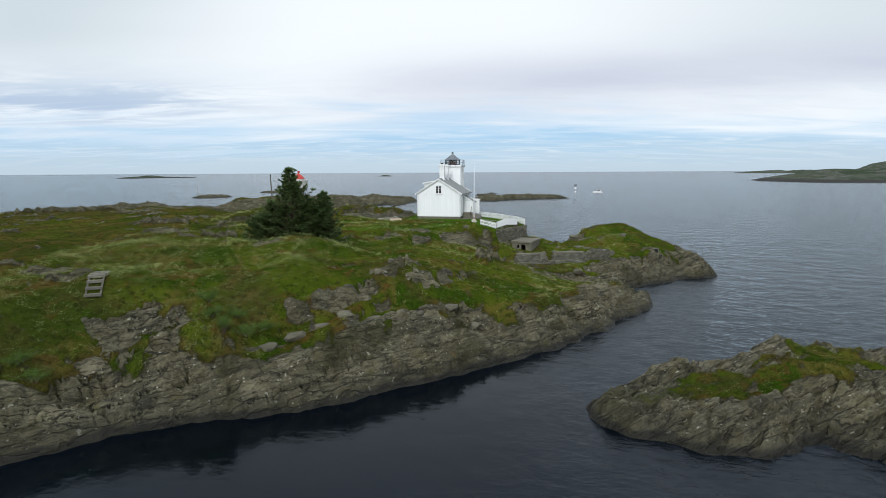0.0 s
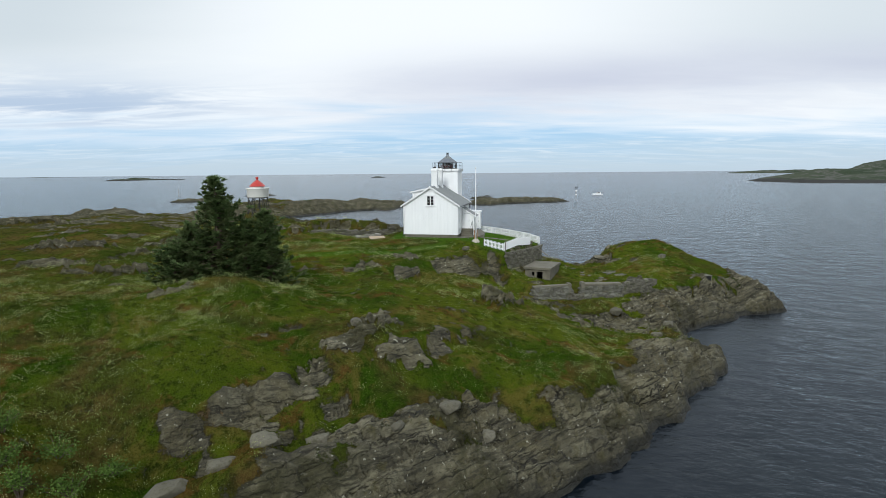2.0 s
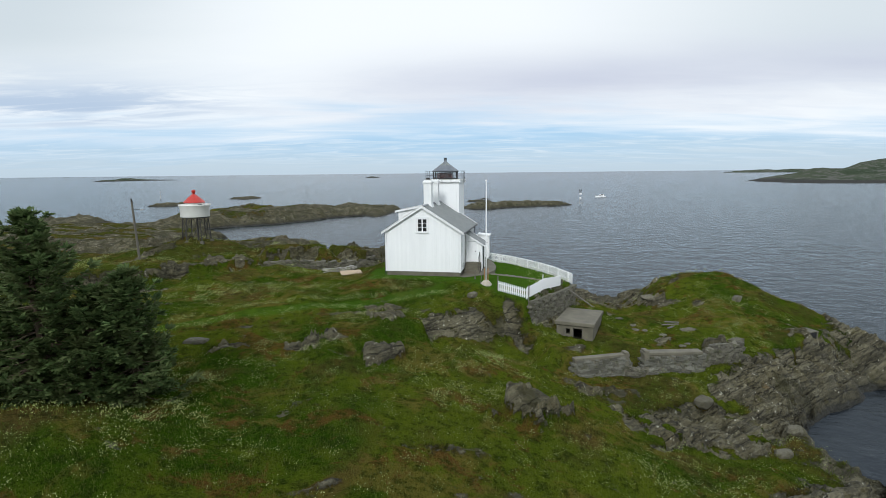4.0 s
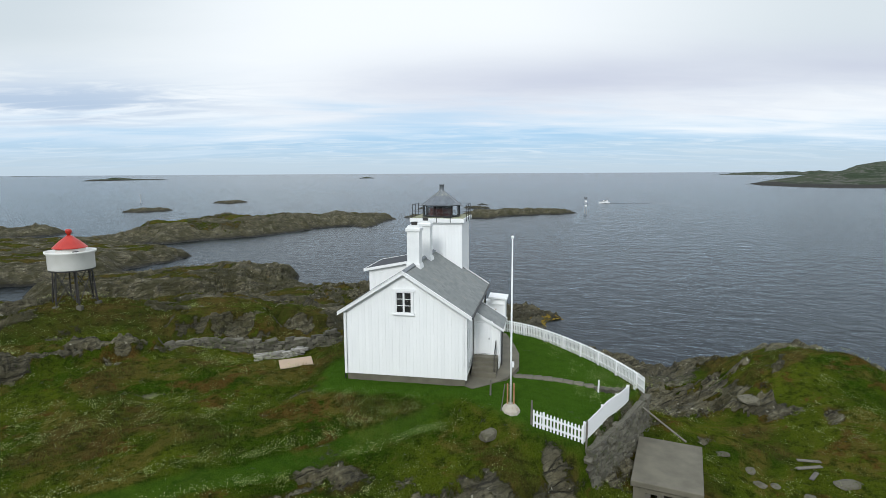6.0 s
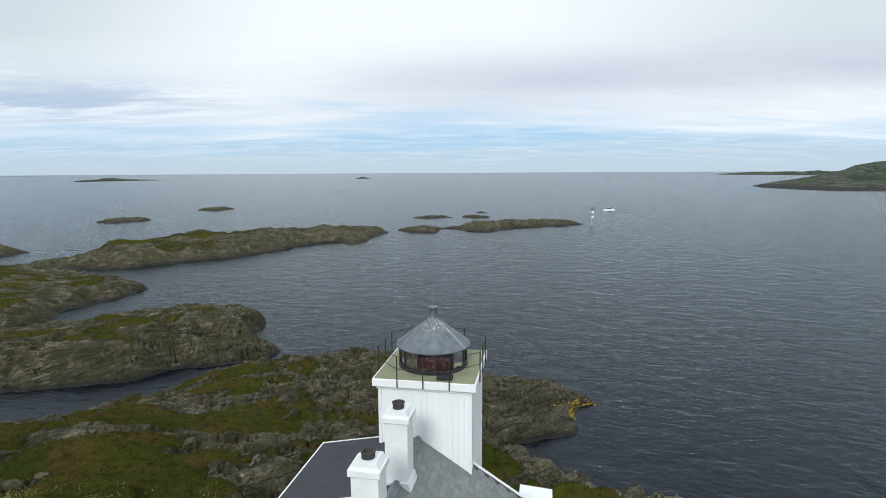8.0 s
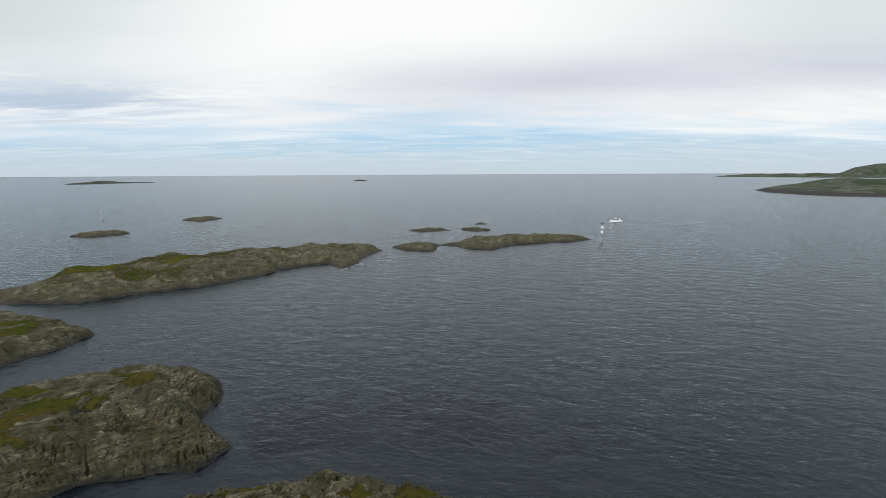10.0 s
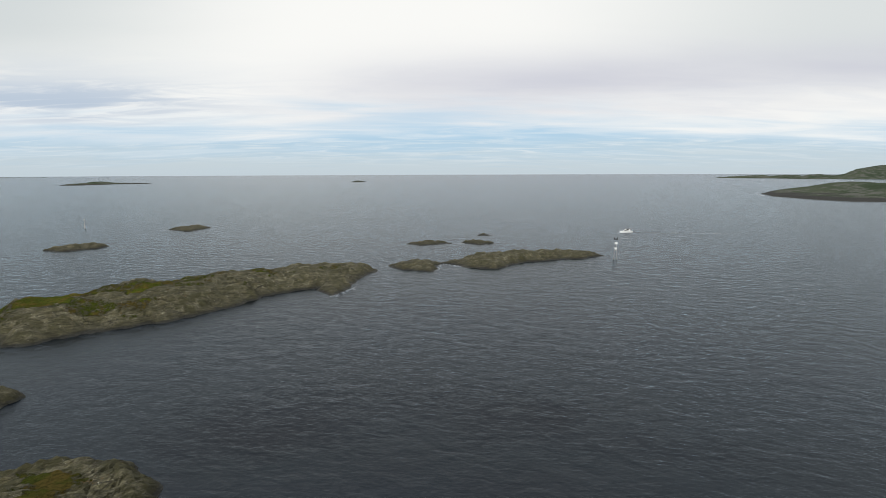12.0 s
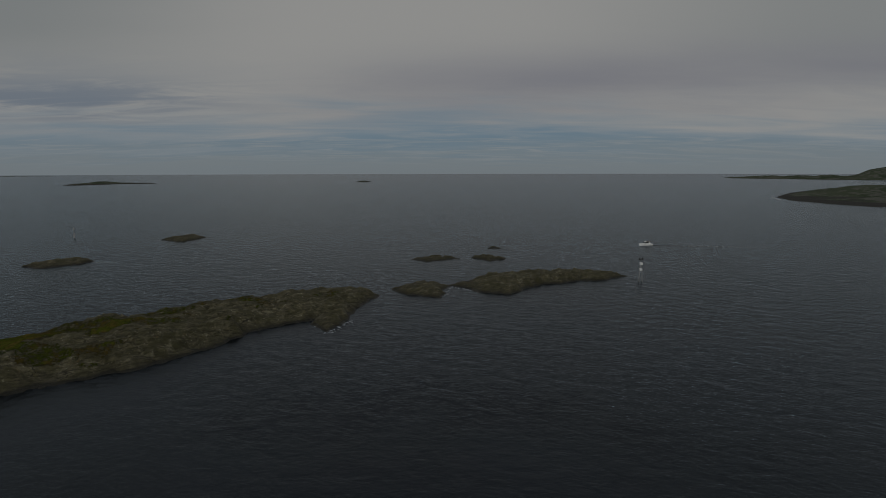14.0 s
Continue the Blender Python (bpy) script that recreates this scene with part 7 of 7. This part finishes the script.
# ---- turf ----
def turf_points(n, seed, x0, x1, y0, y1):
    g = np.random.RandomState(seed)
    x, y = g.uniform(x0, x1, n), g.uniform(y0, y1, n)
    ix, iy = np.clip(np.searchsorted(XS, x) - 1, 0, len(XS) - 2), np.clip(np.searchsorted(YS, y) - 1, 0, len(YS) - 2)
    u, v = (x - XS[ix]) / (XS[ix + 1] - XS[ix]), (y - YS[iy]) / (YS[iy + 1] - YS[iy])

    def pick(a):
        return (a[iy, ix] * (1 - u) + a[iy, ix + 1] * u) * (1 - v) + (a[iy + 1, ix] * (1 - u) + a[iy + 1, ix + 1] * u) * v

    return x, y, pick(GH), pick(GROCK), pick(GLAWN), g


def inside_house(x, y):
    t = radians(-12.5)
    u, v = x * math.cos(t) + y * math.sin(t), -x * math.sin(t) + y * math.cos(t)
    return ((u > -3.6) & (u < 5.2) & (v > -0.1) & (v < 12)) | ((u > 3.2) & (u < 6.4) & (v > -0.8) & (v < 10.7)) | ((np.abs(x - 13.45) < 2.2) & (np.abs(y + 3.95) < 2.5))


def blades(name, spots, size, material, label):
    """Many thin upright triangles, each a grass blade."""
    x, y, h, g = spots
    n = len(x)
    a, tall, wide = g.uniform(0, math.tau, n), size * g.uniform(0.5, 1.3, n), size * g.uniform(0.07, 0.14, n)
    lx, ly = g.normal(0, 0.4, n) * tall, g.normal(0, 0.4, n) * tall
    dx, dy = np.cos(a) * wide, np.sin(a) * wide
    co = np.stack([np.stack([x - dx, y - dy, h - 0.03], 1), np.stack([x + dx, y + dy, h - 0.03], 1), np.stack([x + lx, y + ly, h + tall], 1)], 1).reshape(-1, 3)
    me = bpy.data.meshes.new(name)
    me.vertices.add(3 * n), me.vertices.foreach_set("co", co.ravel())
    me.loops.add(3 * n), me.loops.foreach_set("vertex_index", np.arange(3 * n))
    me.polygons.add(n), me.polygons.foreach_set("loop_start", np.arange(n) * 3)
    me.update(calc_edges=True)
    me.materials.append(material)
    return tagged(new(name, me), label, "grass", "", "stuff")


tx, ty, th, tr, tl, tg = turf_points(520000, 5, -36, 38, -58, 24)
keep = (tr < 0.3 + 0.4 * tg.uniform(0, 1, len(tx))) & (th > 1.0) & (tl < 0.4) & ~inside_house(tx, ty) & (tg.uniform(0, 1, len(tx)) < np.where(ty < 6, 1.0, 0.5))
clump = fbm(tx * 0.6, ty * 0.6, 3, 77)
keep &= clump > -0.25 + 0.3 * tg.uniform(-1, 1, len(tx))
blades("meadow_grass", (tx[keep], ty[keep], th[keep], tg), 0.17, M_GRASS, "rough tussocky meadow grass on the island")
lx, ly, lh, lr, ll, lg = turf_points(60000, 6, -6, 15, -7, 14)
keep = (ll > 0.6) & ~inside_house(lx, ly)
blades("lawn_grass", (lx[keep], ly[keep], lh[keep], lg), 0.1, M_LAWN, "short mown green lawn inside the fence")

# white flowers: drifts over the meadow, and rows along the old track
fx_, fy_, fh, fr, fl, fg = turf_points(300000, 9, -36, 34, -58, 14)
track = np.minimum(np.abs(fy_ - (-8.2 + 0.56 * (fx_ + 9))), np.abs(fy_ - (-10.3 + 0.56 * (fx_ + 9))))
drift = 0.09 + 0.75 * smooth(0.05, 0.6, fbm(fx_ * 0.13, fy_ * 0.13, 3, 101)) * smooth(0.1, 0.4, fbm(fx_ * 0.5, fy_ * 0.5, 3, 103) + 0.3) + 1.2 * smooth(0.7, 0.1, track) * ((fx_ > -22) & (fx_ < 3)) + 0.3 * smooth(-10, -14, fx_ + 0 * fy_) * smooth(-26, -34, fy_)
drift += 0.35 * smooth(0.2, 0.5, fl) * smooth(0.25, 0.45, fbm(fx_ * 0.5, fy_ * 0.5, 2, 105))
keep = (fr < 0.4) & (fh > 1.5) & ~inside_house(fx_, fy_) & (fg.uniform(0, 1, len(fx_)) < 0.17 * drift) & ((fl < 0.4) | (fx_ > 9.5))
many = fg.randint(2, 14, keep.sum())
fx_, fy_, fh = (np.repeat(v[keep], many) for v in (fx_, fy_, fh))
sway = fg.normal(0, 0.16, (2, len(fx_)))
fx_, fy_ = fx_ + sway[0], fy_ + sway[1]
n = len(fx_)
top, rad = fg.uniform(0.14, 0.4, n), fg.uniform(0.009, 0.021, n)
ang = fg.uniform(0, math.tau, n)
ring = [np.stack([fx_ + rad * np.cos(ang + k * math.tau / 5), fy_ + rad * np.sin(ang + k * math.tau / 5), fh + top + fg.normal(0, 0.012, n)], 1) for k in range(5)]
co = np.stack(ring + [np.stack([fx_, fy_, fh + top + 0.03], 1)], 1).reshape(-1, 3)
tri = np.array([[0, 1, 5], [1, 2, 5], [2, 3, 5], [3, 4, 5], [4, 0, 5]])
faces = (np.arange(n)[:, None, None] * 6 + tri[None]).reshape(-1, 3)
me = bpy.data.meshes.new("wild_flowers")
me.vertices.add(len(co)), me.vertices.foreach_set("co", co.ravel())
me.loops.add(faces.size), me.loops.foreach_set("vertex_index", faces.ravel())
me.polygons.add(len(faces)), me.polygons.foreach_set("loop_start", np.arange(len(faces)) * 3)
me.update(calc_edges=True)
me.materials.append(M_FLOWER)
tagged(new("wild_flowers", me), "scattered small white umbel flowers in the meadow", "flowers", "", "stuff")
